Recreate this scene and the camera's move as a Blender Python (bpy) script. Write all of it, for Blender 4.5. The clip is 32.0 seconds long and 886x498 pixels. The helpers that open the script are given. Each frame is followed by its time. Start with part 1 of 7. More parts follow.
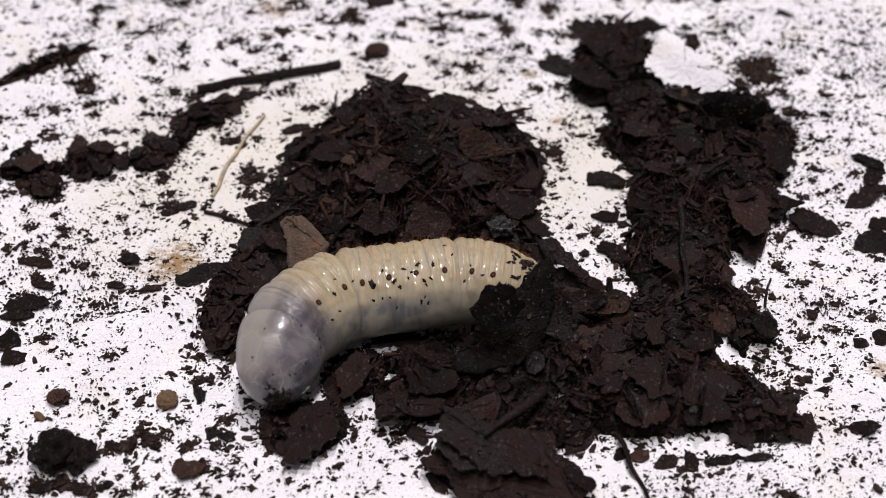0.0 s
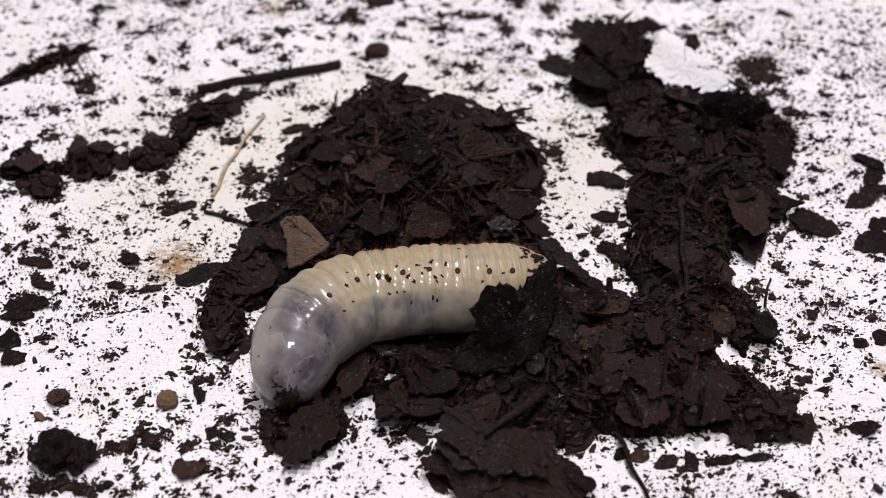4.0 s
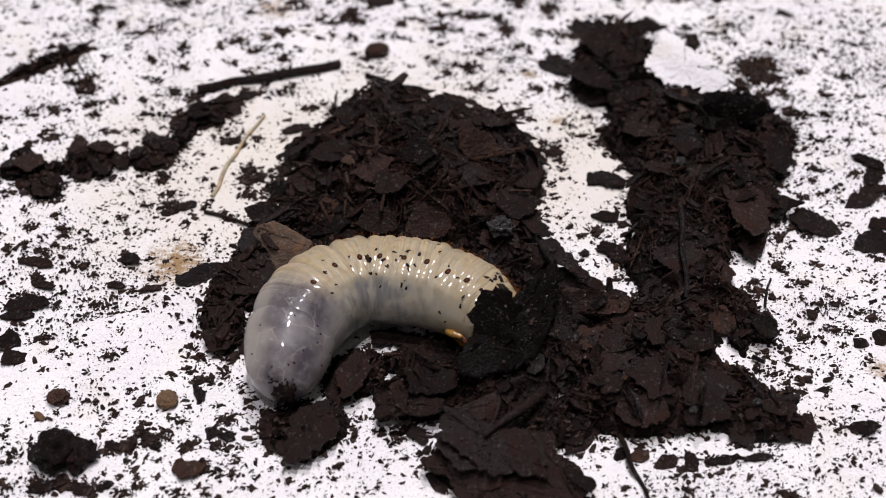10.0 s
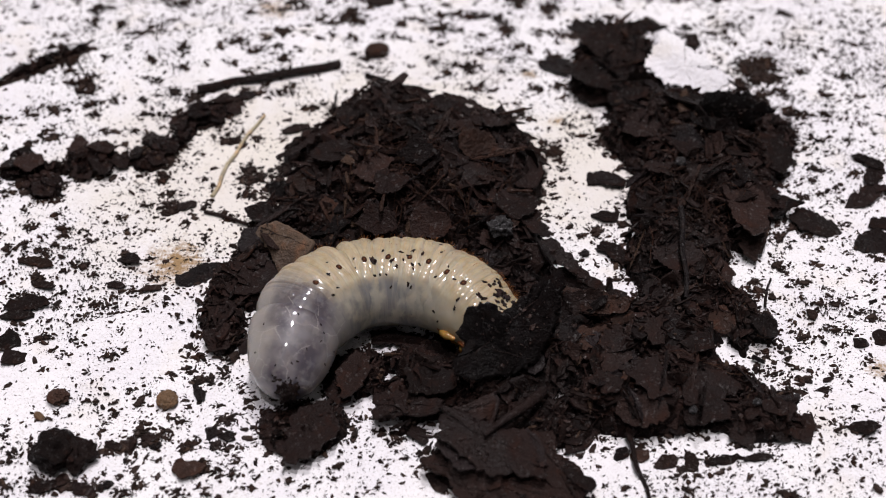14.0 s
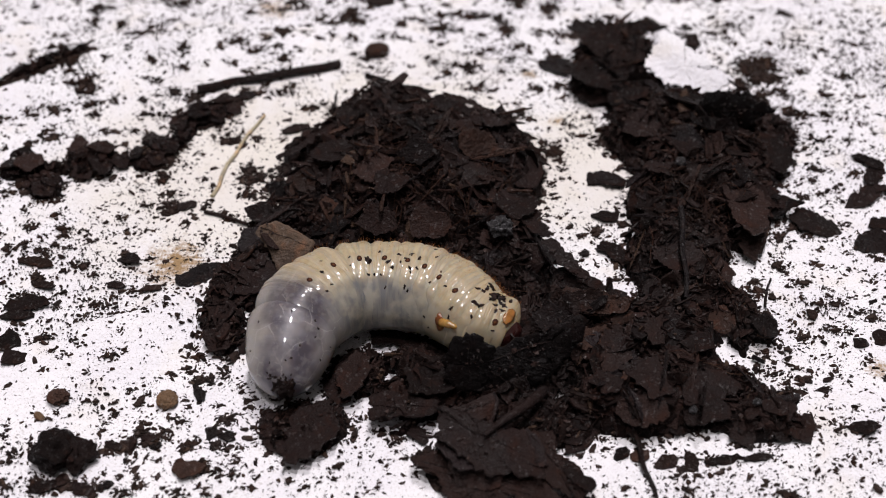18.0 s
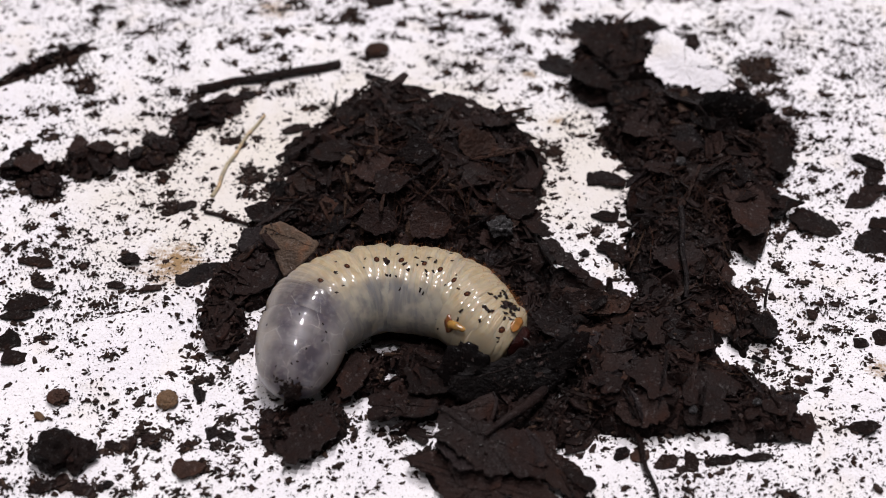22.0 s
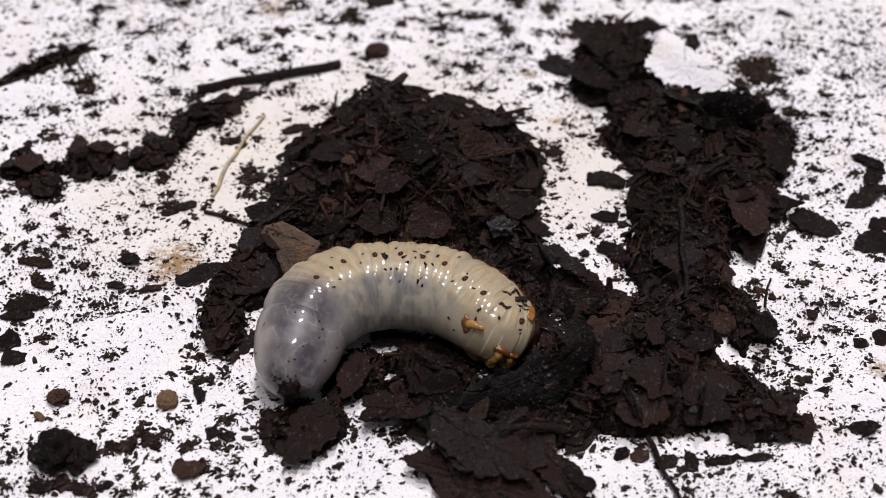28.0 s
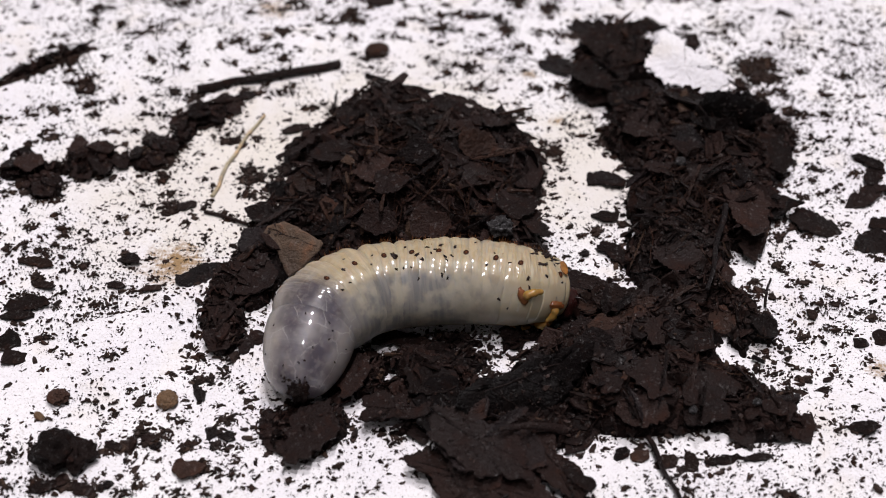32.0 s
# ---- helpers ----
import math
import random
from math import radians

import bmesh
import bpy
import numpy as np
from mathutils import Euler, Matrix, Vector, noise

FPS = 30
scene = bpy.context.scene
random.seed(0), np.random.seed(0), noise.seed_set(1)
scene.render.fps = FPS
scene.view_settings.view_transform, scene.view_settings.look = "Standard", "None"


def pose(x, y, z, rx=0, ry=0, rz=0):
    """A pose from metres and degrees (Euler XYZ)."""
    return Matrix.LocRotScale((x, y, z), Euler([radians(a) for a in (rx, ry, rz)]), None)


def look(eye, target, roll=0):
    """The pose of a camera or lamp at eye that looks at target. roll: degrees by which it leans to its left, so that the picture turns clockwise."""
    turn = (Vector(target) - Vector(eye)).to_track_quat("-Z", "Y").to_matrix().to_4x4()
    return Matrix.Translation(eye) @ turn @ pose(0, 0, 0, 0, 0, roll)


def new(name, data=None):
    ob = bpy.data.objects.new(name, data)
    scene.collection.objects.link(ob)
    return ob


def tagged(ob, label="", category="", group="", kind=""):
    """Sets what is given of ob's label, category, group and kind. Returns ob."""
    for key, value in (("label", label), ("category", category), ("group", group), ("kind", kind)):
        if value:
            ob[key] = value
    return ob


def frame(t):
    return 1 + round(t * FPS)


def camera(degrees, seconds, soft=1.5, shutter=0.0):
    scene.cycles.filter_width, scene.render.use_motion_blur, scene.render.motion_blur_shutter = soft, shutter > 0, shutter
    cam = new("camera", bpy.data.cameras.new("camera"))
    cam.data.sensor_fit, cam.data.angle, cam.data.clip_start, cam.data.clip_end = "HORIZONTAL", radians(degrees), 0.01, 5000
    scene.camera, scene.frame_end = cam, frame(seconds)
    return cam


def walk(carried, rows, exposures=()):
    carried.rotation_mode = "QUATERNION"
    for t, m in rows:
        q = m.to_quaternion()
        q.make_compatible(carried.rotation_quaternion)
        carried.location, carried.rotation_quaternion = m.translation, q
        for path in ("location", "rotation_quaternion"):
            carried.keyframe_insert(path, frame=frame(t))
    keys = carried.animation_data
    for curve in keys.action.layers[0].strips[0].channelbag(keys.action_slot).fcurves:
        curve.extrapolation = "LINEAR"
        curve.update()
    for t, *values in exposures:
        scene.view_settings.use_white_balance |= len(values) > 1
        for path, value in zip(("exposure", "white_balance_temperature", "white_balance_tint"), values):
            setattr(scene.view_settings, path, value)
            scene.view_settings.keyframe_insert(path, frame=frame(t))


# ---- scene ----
MM = 0.001

# ---- camera: it stands still, a hand's length from the grub, looking down at 42 degrees ----
cam = camera(36.0, 32.0, soft=1.0)
EYE = (0.0, -0.17931, 0.16145)
walk(cam, [(0.0, look(EYE, (0, 0, 0))), (32.0, look(EYE, (0, 0, 0)))], exposures=[(0.0, 0.0, 6500, 10), (32.0, 0.0, 6500, 10)])
cam.data.dof.use_dof = True
cam.data.dof.focus_distance = 0.224
cam.data.dof.aperture_fstop = 20.0

# ---- world and lamps ----
world = bpy.data.worlds.new("room_air")
scene.world = world
world.use_nodes = True
world.node_tree.nodes["Background"].inputs["Color"].default_value = (0.9, 0.93, 1.0, 1)
world.node_tree.nodes["Background"].inputs["Strength"].default_value = 0.01

LAMPS = [(-0.10, -0.50, 1.30, 5.05), (0.05, -0.05, 1.32, 8.65), (0.12, 0.42, 1.32, 9.2)]
for lx, ly, lz, watts in LAMPS:
    data = bpy.data.lights.new("ceiling_lamp_light", "AREA")
    data.shape, data.size, data.energy, data.color = "DISK", 0.09, watts, (1.0, 0.945, 0.972)
    lamp = new("ceiling_lamp_light", data)
    lamp.matrix_world = look((lx, ly, lz), (0, 0, 0))

# ---- materials ----


def shader(name, rough, color=(0.5, 0.5, 0.5)):
    mat = bpy.data.materials.new(name)
    mat.use_nodes = True
    tree = mat.node_tree
    bsdf = tree.nodes["Principled BSDF"]
    bsdf.inputs["Roughness"].default_value = rough
    bsdf.inputs["Base Color"].default_value = (*color, 1)
    return mat, tree, bsdf


def put(tree, socket, value):
    """A number, a colour or another node's output into a socket."""
    if isinstance(value, bpy.types.NodeSocket):
        tree.links.new(value, socket)
    else:
        socket.default_value = value


def noise_of(tree, vector, scale, detail=4.0, rough=0.6):
    n = tree.nodes.new("ShaderNodeTexNoise")
    put(tree, n.inputs["Vector"], vector)
    n.inputs["Scale"].default_value, n.inputs["Detail"].default_value = scale, detail
    n.inputs["Roughness"].default_value = rough
    return n.outputs["Fac"]


def span(tree, value, low, high, to_low=0.0, to_high=1.0):
    n = tree.nodes.new("ShaderNodeMapRange")
    n.interpolation_type = "SMOOTHSTEP"
    put(tree, n.inputs["Value"], value)
    for slot, number in (("From Min", low), ("From Max", high), ("To Min", to_low), ("To Max", to_high)):
        n.inputs[slot].default_value = number
    return n.outputs["Result"]


def mix(tree, fac, one, two):
    n = tree.nodes.new("ShaderNodeMix")
    n.data_type = "RGBA"
    put(tree, n.inputs["Factor"], fac)
    put(tree, n.inputs["A"], one)
    put(tree, n.inputs["B"], two)
    return n.outputs["Result"]


def calc(tree, kind, one, two=0.0):
    n = tree.nodes.new("ShaderNodeMath")
    n.operation = kind
    put(tree, n.inputs[0], one)
    put(tree, n.inputs[1], two)
    return n.outputs["Value"]


def bump(tree, bsdf, height, depth, strength=0.6):
    n = tree.nodes.new("ShaderNodeBump")
    n.inputs["Strength"].default_value, n.inputs["Distance"].default_value = strength, depth
    put(tree, n.inputs["Height"], height)
    tree.links.new(n.outputs["Normal"], bsdf.inputs["Normal"])


def place_of(tree):
    return tree.nodes.new("ShaderNodeNewGeometry").outputs["Position"]


def own_place(tree):
    return tree.nodes.new("ShaderNodeTexCoord").outputs["Object"]


def litter_material(name, color, rough=0.62, spread=0.6, islands=False, gloss=0.12, streaky=True):
    """Decayed leaf: its colour varies from piece to piece, with grain, pale specks and a dull wet sheen."""
    color = (color[0] * 1.02, color[1] * 0.94, color[2] * 1.02)
    mat, tree, bsdf = shader(name, rough)
    at = place_of(tree) if islands else own_place(tree)
    if islands:
        chance = tree.nodes.new("ShaderNodeNewGeometry").outputs["Random Per Island"]
    else:
        chance = tree.nodes.new("ShaderNodeObjectInfo").outputs["Random"]
    coarse, fine = noise_of(tree, at, 420, 5), noise_of(tree, at, 2600, 3)
    light = tuple(c * (1 + spread) for c in color)
    dark = tuple(c * (1 - spread) for c in color)
    base = mix(tree, chance, (*dark, 1), (*light, 1))
    warm = (color[0] * 1.9, color[1] * 1.35, color[2] * 1.05, 1)
    base = mix(tree, span(tree, coarse, 0.5, 0.75, 0, 0.7), base, warm)
    if islands:
        base = mix(tree, span(tree, chance, 0.955, 0.97, 0, 0.55), base, (0.072, 0.045, 0.030, 1))
    if streaky and not islands:
        drawn = tree.nodes.new("ShaderNodeVectorMath")
        drawn.operation = "MULTIPLY"
        tree.links.new(at, drawn.inputs[0])
        drawn.inputs[1].default_value = (260, 1900, 1900)
        streak = noise_of(tree, drawn.outputs["Vector"], 1.0, 4, 0.6)
        base = mix(tree, span(tree, streak, 0.4, 0.62, 0.2, 0), base, (color[0] * 0.45, color[1] * 0.43, color[2] * 0.42, 1))
        coarse = calc(tree, "ADD", coarse, calc(tree, "MULTIPLY", streak, 0.3))
        coarse = calc(tree, "SUBTRACT", coarse, 0.15)
    base = mix(tree, span(tree, fine, 0.25, 0.5, 0.55, 0), base, (color[0] * 0.35, color[1] * 0.33, color[2] * 0.33, 1))
    base = mix(tree, span(tree, fine, 0.67, 0.76, 0, 0.3), base, (0.085, 0.052, 0.034, 1))
    wet = span(tree, noise_of(tree, place_of(tree), 75, 3), 0.5, 0.66)
    base = mix(tree, calc(tree, "MULTIPLY", wet, 0.55), base, (color[0] * 0.44, color[1] * 0.43, color[2] * 0.46, 1))
    put(tree, bsdf.inputs["Base Color"], base)
    dry = span(tree, coarse, 0.3, 0.7, rough - 0.28, rough + 0.2)
    film_spots = span(tree, noise_of(tree, at, 1500, 2), 0.6, 0.68)
    rough_now = calc(tree, "SUBTRACT", dry, calc(tree, "MULTIPLY", wet, 0.12))
    put(tree, bsdf.inputs["Roughness"], calc(tree, "SUBTRACT", rough_now, calc(tree, "MULTIPLY", film_spots, 0.22)))
    sheen = calc(tree, "ADD", gloss * 0.7, calc(tree, "MULTIPLY", wet, 0.10))
    put(tree, bsdf.inputs["Specular IOR Level"], calc(tree, "ADD", sheen, calc(tree, "MULTIPLY", film_spots, 0.45)))
    bump(tree, bsdf, calc(tree, "ADD", coarse, calc(tree, "MULTIPLY", fine, 0.34)), 0.0010, 0.95)
    return mat


TONES = {
    "dark": litter_material("leaf_dark", (0.0127, 0.0083, 0.0069)),
    "umber": litter_material("leaf_umber", (0.0183, 0.0116, 0.0092)),
    "brown": litter_material("leaf_brown", (0.0350, 0.0210, 0.0147)),
    "black": litter_material("leaf_black", (0.0076, 0.0055, 0.0049), 0.6),
    "grey": litter_material("leaf_grey", (0.0135, 0.0105, 0.0100), 0.5, gloss=0.15),
    "ash": litter_material("leaf_ash", (0.0211, 0.0164, 0.0149), 0.55, 0.25),
    "soot": litter_material("leaf_soot", (0.0048, 0.0037, 0.0034), 0.62, gloss=0.05, streaky=False),
    "tan": litter_material("leaf_tan", (0.096, 0.073, 0.049), 0.6, 0.15, streaky=False),
    "ochre": litter_material("pellet_ochre", (0.125, 0.086, 0.048), 0.7, 0.2, gloss=0.05, streaky=False),
    "straw": litter_material("straw_pale", (0.44, 0.42, 0.27), 0.6, 0.1, streaky=False),
}
MOULD = litter_material("leaf_mould_mix", (0.0070, 0.0046, 0.0038), 0.8, 0.3, True, 0.08)
LITTER = litter_material("litter_mix", (0.0145, 0.0088, 0.0070), 0.6, 0.8, True)
CRUMBS = litter_material("crumb_mix", (0.030, 0.0215, 0.0165), 0.75, 0.6, True, 0.1)
GRIT = litter_material("grit_mix", (0.024, 0.0146, 0.011), 0.5, 0.8, True, 0.5)
FIBRE = litter_material("fibre_mix", (0.034, 0.018, 0.0115), 0.6, 0.6, True)

STAINS = [(-37.2, 78.2, 0.4, 4.2), (-46.9, -3.8, -0.2, 6.1), (-46.2, -2.9, -0.2, 4), (17.6, 54, -0.1, 1.8), (22.5, 38, -0.2, 1.7), (70.3, -28.6, -0.1, 2.2), (-37.4, 64, 2.6, 1.4), (-71.4, -4.2, 0.3, 1.4)]

DAMP = [(-42, 20, 0, 34), (-8, 30, 0, 34), (24, 22, 0, 22)]


def paper_material():
    """White absorbent paper: cockled, with fibres, faint dust and some beige wet stains."""
    mat, tree, bsdf = shader("white_paper", 0.85)
    at = place_of(tree)
    fine, coarse = noise_of(tree, at, 1500, 4), noise_of(tree, at, 60, 4)
    edge = calc(tree, "MULTIPLY", calc(tree, "SUBTRACT", noise_of(tree, at, 420, 5, 0.7), 0.5), 2.6)
    edge = calc(tree, "ADD", edge, calc(tree, "MULTIPLY", calc(tree, "SUBTRACT", noise_of(tree, at, 1700, 3, 0.6), 0.5), 2.4))
    base = mix(tree, span(tree, coarse, 0.35, 0.7), (0.78, 0.765, 0.80, 1), (0.84, 0.83, 0.845, 1))
    base = mix(tree, span(tree, fine, 0.56, 0.72, 0, 0.6), base, (0.58, 0.55, 0.55, 1))
    base = mix(tree, span(tree, noise_of(tree, at, 3600, 2), 0.57, 0.68, 0, 0.6), base, (0.40, 0.36, 0.33, 1))
    base = mix(tree, span(tree, noise_of(tree, at, 95, 5), 0.52, 0.72, 0, 0.4), base, (0.70, 0.635, 0.55, 1))
    ragged = calc(tree, "MULTIPLY", calc(tree, "SUBTRACT", noise_of(tree, at, 90, 5, 0.6), 0.5), 1.6)
    for x, y, z, r in DAMP:
        gap = tree.nodes.new("ShaderNodeVectorMath")
        gap.operation = "DISTANCE"
        tree.links.new(at, gap.inputs[0])
        gap.inputs[1].default_value = (x * MM, y * MM, z * MM)
        rim = calc(tree, "ADD", calc(tree, "DIVIDE", gap.outputs["Value"], r * MM), ragged)
        base = mix(tree, span(tree, rim, 0.3, 1.2, 0.55, 0), base, (0.665, 0.615, 0.525, 1))
    for x, y, z, r in STAINS:
        gap = tree.nodes.new("ShaderNodeVectorMath")
        gap.operation = "DISTANCE"
        tree.links.new(at, gap.inputs[0])
        gap.inputs[1].default_value = (x * MM, y * MM, z * MM)
        rim = calc(tree, "ADD", calc(tree, "DIVIDE", gap.outputs["Value"], r * MM), edge)
        base = mix(tree, span(tree, rim, 0.0, 1.2, 0.9, 0), base, (0.30, 0.195, 0.095, 1))
    put(tree, bsdf.inputs["Base Color"], base)
    bsdf.inputs["Specular IOR Level"].default_value = 0.2
    bump(tree, bsdf, calc(tree, "ADD", fine, calc(tree, "MULTIPLY", noise_of(tree, at, 240, 3), 2.5)), 0.0006, 0.6)
    return mat


PAPER = paper_material()


def skin_material():
    """The grub's skin: cream over fat on the back, cloudy grey on the belly, clear over the dark gut at the rear, wet."""
    mat, tree, bsdf = shader("grub_skin", 0.3)
    spot = tree.nodes.new("ShaderNodeAttribute")
    spot.attribute_name = "skin"
    body = spot.outputs["Vector"]
    along = tree.nodes.new("ShaderNodeAttribute")
    along.attribute_name = "station"
    station = along.outputs["Fac"]
    split = tree.nodes.new("ShaderNodeSeparateXYZ")
    tree.links.new(body, split.inputs["Vector"])
    soft = noise_of(tree, body, 0.30, 3, 0.5)
    fat = noise_of(tree, body, 0.9, 3, 0.5)
    pulled = tree.nodes.new("ShaderNodeVectorMath")
    pulled.operation = "MULTIPLY"
    tree.links.new(body, pulled.inputs[0])
    pulled.inputs[1].default_value = (1.5, 0.16, 0.16)
    streak = noise_of(tree, pulled.outputs["Vector"], 1.0, 3, 0.5)
    cream = mix(tree, span(tree, fat, 0.35, 0.65), (0.362, 0.284, 0.172, 1), (0.408, 0.340, 0.226, 1))
    cream = mix(tree, span(tree, streak, 0.46, 0.66, 0, 0.75), cream, (0.325, 0.280, 0.208, 1))
    flush = span(tree, noise_of(tree, body, 0.45, 3, 0.5), 0.48, 0.68, 0, 0.2)
    cream = mix(tree, flush, cream, (0.44, 0.30, 0.18, 1))
    belly = mix(tree, span(tree, soft, 0.40, 0.62), (0.150, 0.145, 0.142, 1), (0.330, 0.300, 0.240, 1))
    belly = mix(tree, span(tree, streak, 0.42, 0.6, 0, 0.4), belly, (0.285, 0.262, 0.216, 1))
    belly = mix(tree, span(tree, station, 6.5, 10.0, 0, 0.7), belly, (0.360, 0.314, 0.234, 1))
    edge = calc(tree, "ADD", split.outputs["Y"], calc(tree, "MULTIPLY", calc(tree, "SUBTRACT", soft, 0.5), 2.2))
    side = span(tree, edge, -4.6, -2.2)
    base = mix(tree, side, belly, cream)
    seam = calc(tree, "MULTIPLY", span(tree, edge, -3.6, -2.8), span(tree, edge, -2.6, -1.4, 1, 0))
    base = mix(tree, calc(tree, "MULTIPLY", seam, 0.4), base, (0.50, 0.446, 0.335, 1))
    gut = mix(tree, span(tree, noise_of(tree, body, 0.17, 3, 0.5), 0.38, 0.62), (0.062, 0.052, 0.066, 1), (0.175, 0.160, 0.166, 1))
    gut = mix(tree, span(tree, fat, 0.5, 0.66, 0, 0.3), gut, (0.25, 0.235, 0.225, 1))
    rim = calc(tree, "ADD", split.outputs["Y"], calc(tree, "MULTIPLY", calc(tree, "SUBTRACT", soft, 0.5), 5.0))
    gut = mix(tree, span(tree, rim, 1.6, 6.4, 0, 0.7), gut, (0.345, 0.318, 0.285, 1))
    gut = mix(tree, span(tree, rim, -6.8, -3.4, 0.6, 0), gut, (0.225, 0.205, 0.185, 1))
    veins = tree.nodes.new("ShaderNodeTexVoronoi")
    veins.feature = "DISTANCE_TO_EDGE"
    bent = tree.nodes.new("ShaderNodeVectorMath")
    bent.operation = "MULTIPLY_ADD"
    curl = tree.nodes.new("ShaderNodeTexNoise")
    tree.links.new(body, curl.inputs["Vector"])
    curl.inputs["Scale"].default_value = 0.22
    tree.links.new(curl.outputs["Color"], bent.inputs[0])
    bent.inputs[1].default_value = (3, 3, 3)
    tree.links.new(body, bent.inputs[2])
    tree.links.new(bent.outputs["Vector"], veins.inputs["Vector"])
    veins.inputs["Scale"].default_value = 0.19
    thread = calc(tree, "MULTIPLY", span(tree, veins.outputs["Distance"], 0.0, 0.022, 0.45, 0), span(tree, soft, 0.40, 0.55, 0.1, 1))
    gut = mix(tree, thread, gut, (0.400, 0.385, 0.365, 1))
    rear = span(tree, calc(tree, "ADD", station, calc(tree, "MULTIPLY", calc(tree, "SUBTRACT", soft, 0.5), 1.4)), 1.6, 3.0, 1, 0)
    base = mix(tree, rear, base, gut)
    front = span(tree, station, 8.6, 11.2)
    base = mix(tree, calc(tree, "MULTIPLY", front, 0.5), base, (0.388, 0.312, 0.200, 1))
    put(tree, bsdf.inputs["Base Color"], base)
    bsdf.inputs["Subsurface Weight"].default_value = 0.75
    bsdf.inputs["Subsurface Radius"].default_value = (1.0, 0.68, 0.4)
    bsdf.inputs["Subsurface Scale"].default_value = 0.0013
    put(tree, bsdf.inputs["Roughness"], span(tree, fat, 0.3, 0.7, 0.36, 0.5))
    bsdf.inputs["Specular IOR Level"].default_value = 0.36
    ridge = calc(tree, "MULTIPLY", span(tree, edge, -4.2, -3.0), span(tree, edge, -1.6, -0.4, 1, 0))
    film = noise_of(tree, body, 0.55, 3, 0.6)
    put(tree, bsdf.inputs["Coat Weight"], calc(tree, "MAXIMUM", calc(tree, "MAXIMUM", span(tree, film, 0.46, 0.64, 0.05, 0.6), calc(tree, "MULTIPLY", ridge, 0.9)), calc(tree, "MULTIPLY", rear, 0.75)))
    put(tree, bsdf.inputs["Coat Roughness"], span(tree, station, 1.4, 2.4, 0.045, 0.12))
    crinkle = tree.nodes.new("ShaderNodeBump")
    crinkle.inputs["Distance"].default_value = 0.0004
    tree.links.new(noise_of(tree, body, 1.7, 4, 0.6), crinkle.inputs["Height"])
    patch = calc(tree, "MULTIPLY", span(tree, rim, 0.4, 2.6), span(tree, noise_of(tree, body, 0.33, 2, 0.5), 0.45, 0.6))
    put(tree, crinkle.inputs["Strength"], calc(tree, "MULTIPLY", calc(tree, "MULTIPLY", patch, rear), 0.7))
    tree.links.new(crinkle.outputs["Normal"], bsdf.inputs["Coat Normal"])
    fine = noise_of(tree, pulled.outputs["Vector"], 2.6, 3, 0.5)
    wrinkle = calc(tree, "ADD", calc(tree, "MULTIPLY", streak, 1.3), calc(tree, "MULTIPLY", fine, 0.45))
    wrinkle = calc(tree, "MULTIPLY", wrinkle, span(tree, station, 1.5, 2.2, 0.15, 1))
    bump(tree, bsdf, calc(tree, "MULTIPLY", wrinkle, span(tree, edge, -4.2, -0.6, 0.03, 1)), 0.0006, 0.48)
    return mat


def horn_material(name, color, rough=0.22, bleed=0.0, gloss=0.5):
    mat, tree, bsdf = shader(name, rough)
    at = own_place(tree)
    tone = noise_of(tree, at, 700, 4)
    dark = tuple(c * 0.55 for c in color)
    put(tree, bsdf.inputs["Base Color"], mix(tree, span(tree, tone, 0.3, 0.7), (*dark, 1), (*color, 1)))
    bsdf.inputs["Subsurface Weight"].default_value = bleed
    bsdf.inputs["Specular IOR Level"].default_value = gloss
    bsdf.inputs["Subsurface Scale"].default_value = 0.0008
    bump(tree, bsdf, tone, 0.0002, 0.3)
    return mat


SKIN = skin_material()
HEAD = horn_material("head_capsule_red", (0.026, 0.0075, 0.0065), 0.16)
JAW = horn_material("jaw_black", (0.012, 0.006, 0.005), 0.2)
SHIELD = horn_material("shield_orange", (0.31, 0.135, 0.034), 0.22, 0.2)
LEG = horn_material("leg_amber", (0.36, 0.20, 0.05), 0.25, 0.3)
HIP = horn_material("leg_root_brown", (0.17, 0.055, 0.014), 0.3, 0.2)
SPIRACLE = horn_material("spiracle_brown", (0.050, 0.015, 0.006), 0.6, 0.0, 0.12)
SPIRACLE_RIM = horn_material("spiracle_rim", (0.14, 0.050, 0.016), 0.6, 0.0, 0.12)
BRISTLE = horn_material("bristle_rust", (0.30, 0.11, 0.03), 0.35)


def crust_material():
    mat, tree, bsdf = shader("crusted_grain", 0.35)
    at = own_place(tree)
    spots = noise_of(tree, at, 1500, 4, 0.7)
    put(tree, bsdf.inputs["Base Color"], mix(tree, span(tree, spots, 0.54, 0.70), (0.026, 0.024, 0.025, 1), (0.20, 0.20, 0.21, 1)))
    bump(tree, bsdf, spots, 0.001, 1.0)
    return mat


CHITIN = crust_material()
WALL = shader("room_white", 0.9, (0.55, 0.55, 0.55))[0]
FLOOR = shader("table_grey", 0.6, (0.35, 0.33, 0.31))[0]

# ---- ground shape ----


LUMPS = []
TROUGH = []
FOLDS = []
GAPS = []


def lump(x, y, a, b, turn, high):
    """A swelling of the litter: centre, half axes, turn of the long axis and height, in millimetres and degrees."""
    LUMPS.append((x, y, a, b, radians(turn), high))


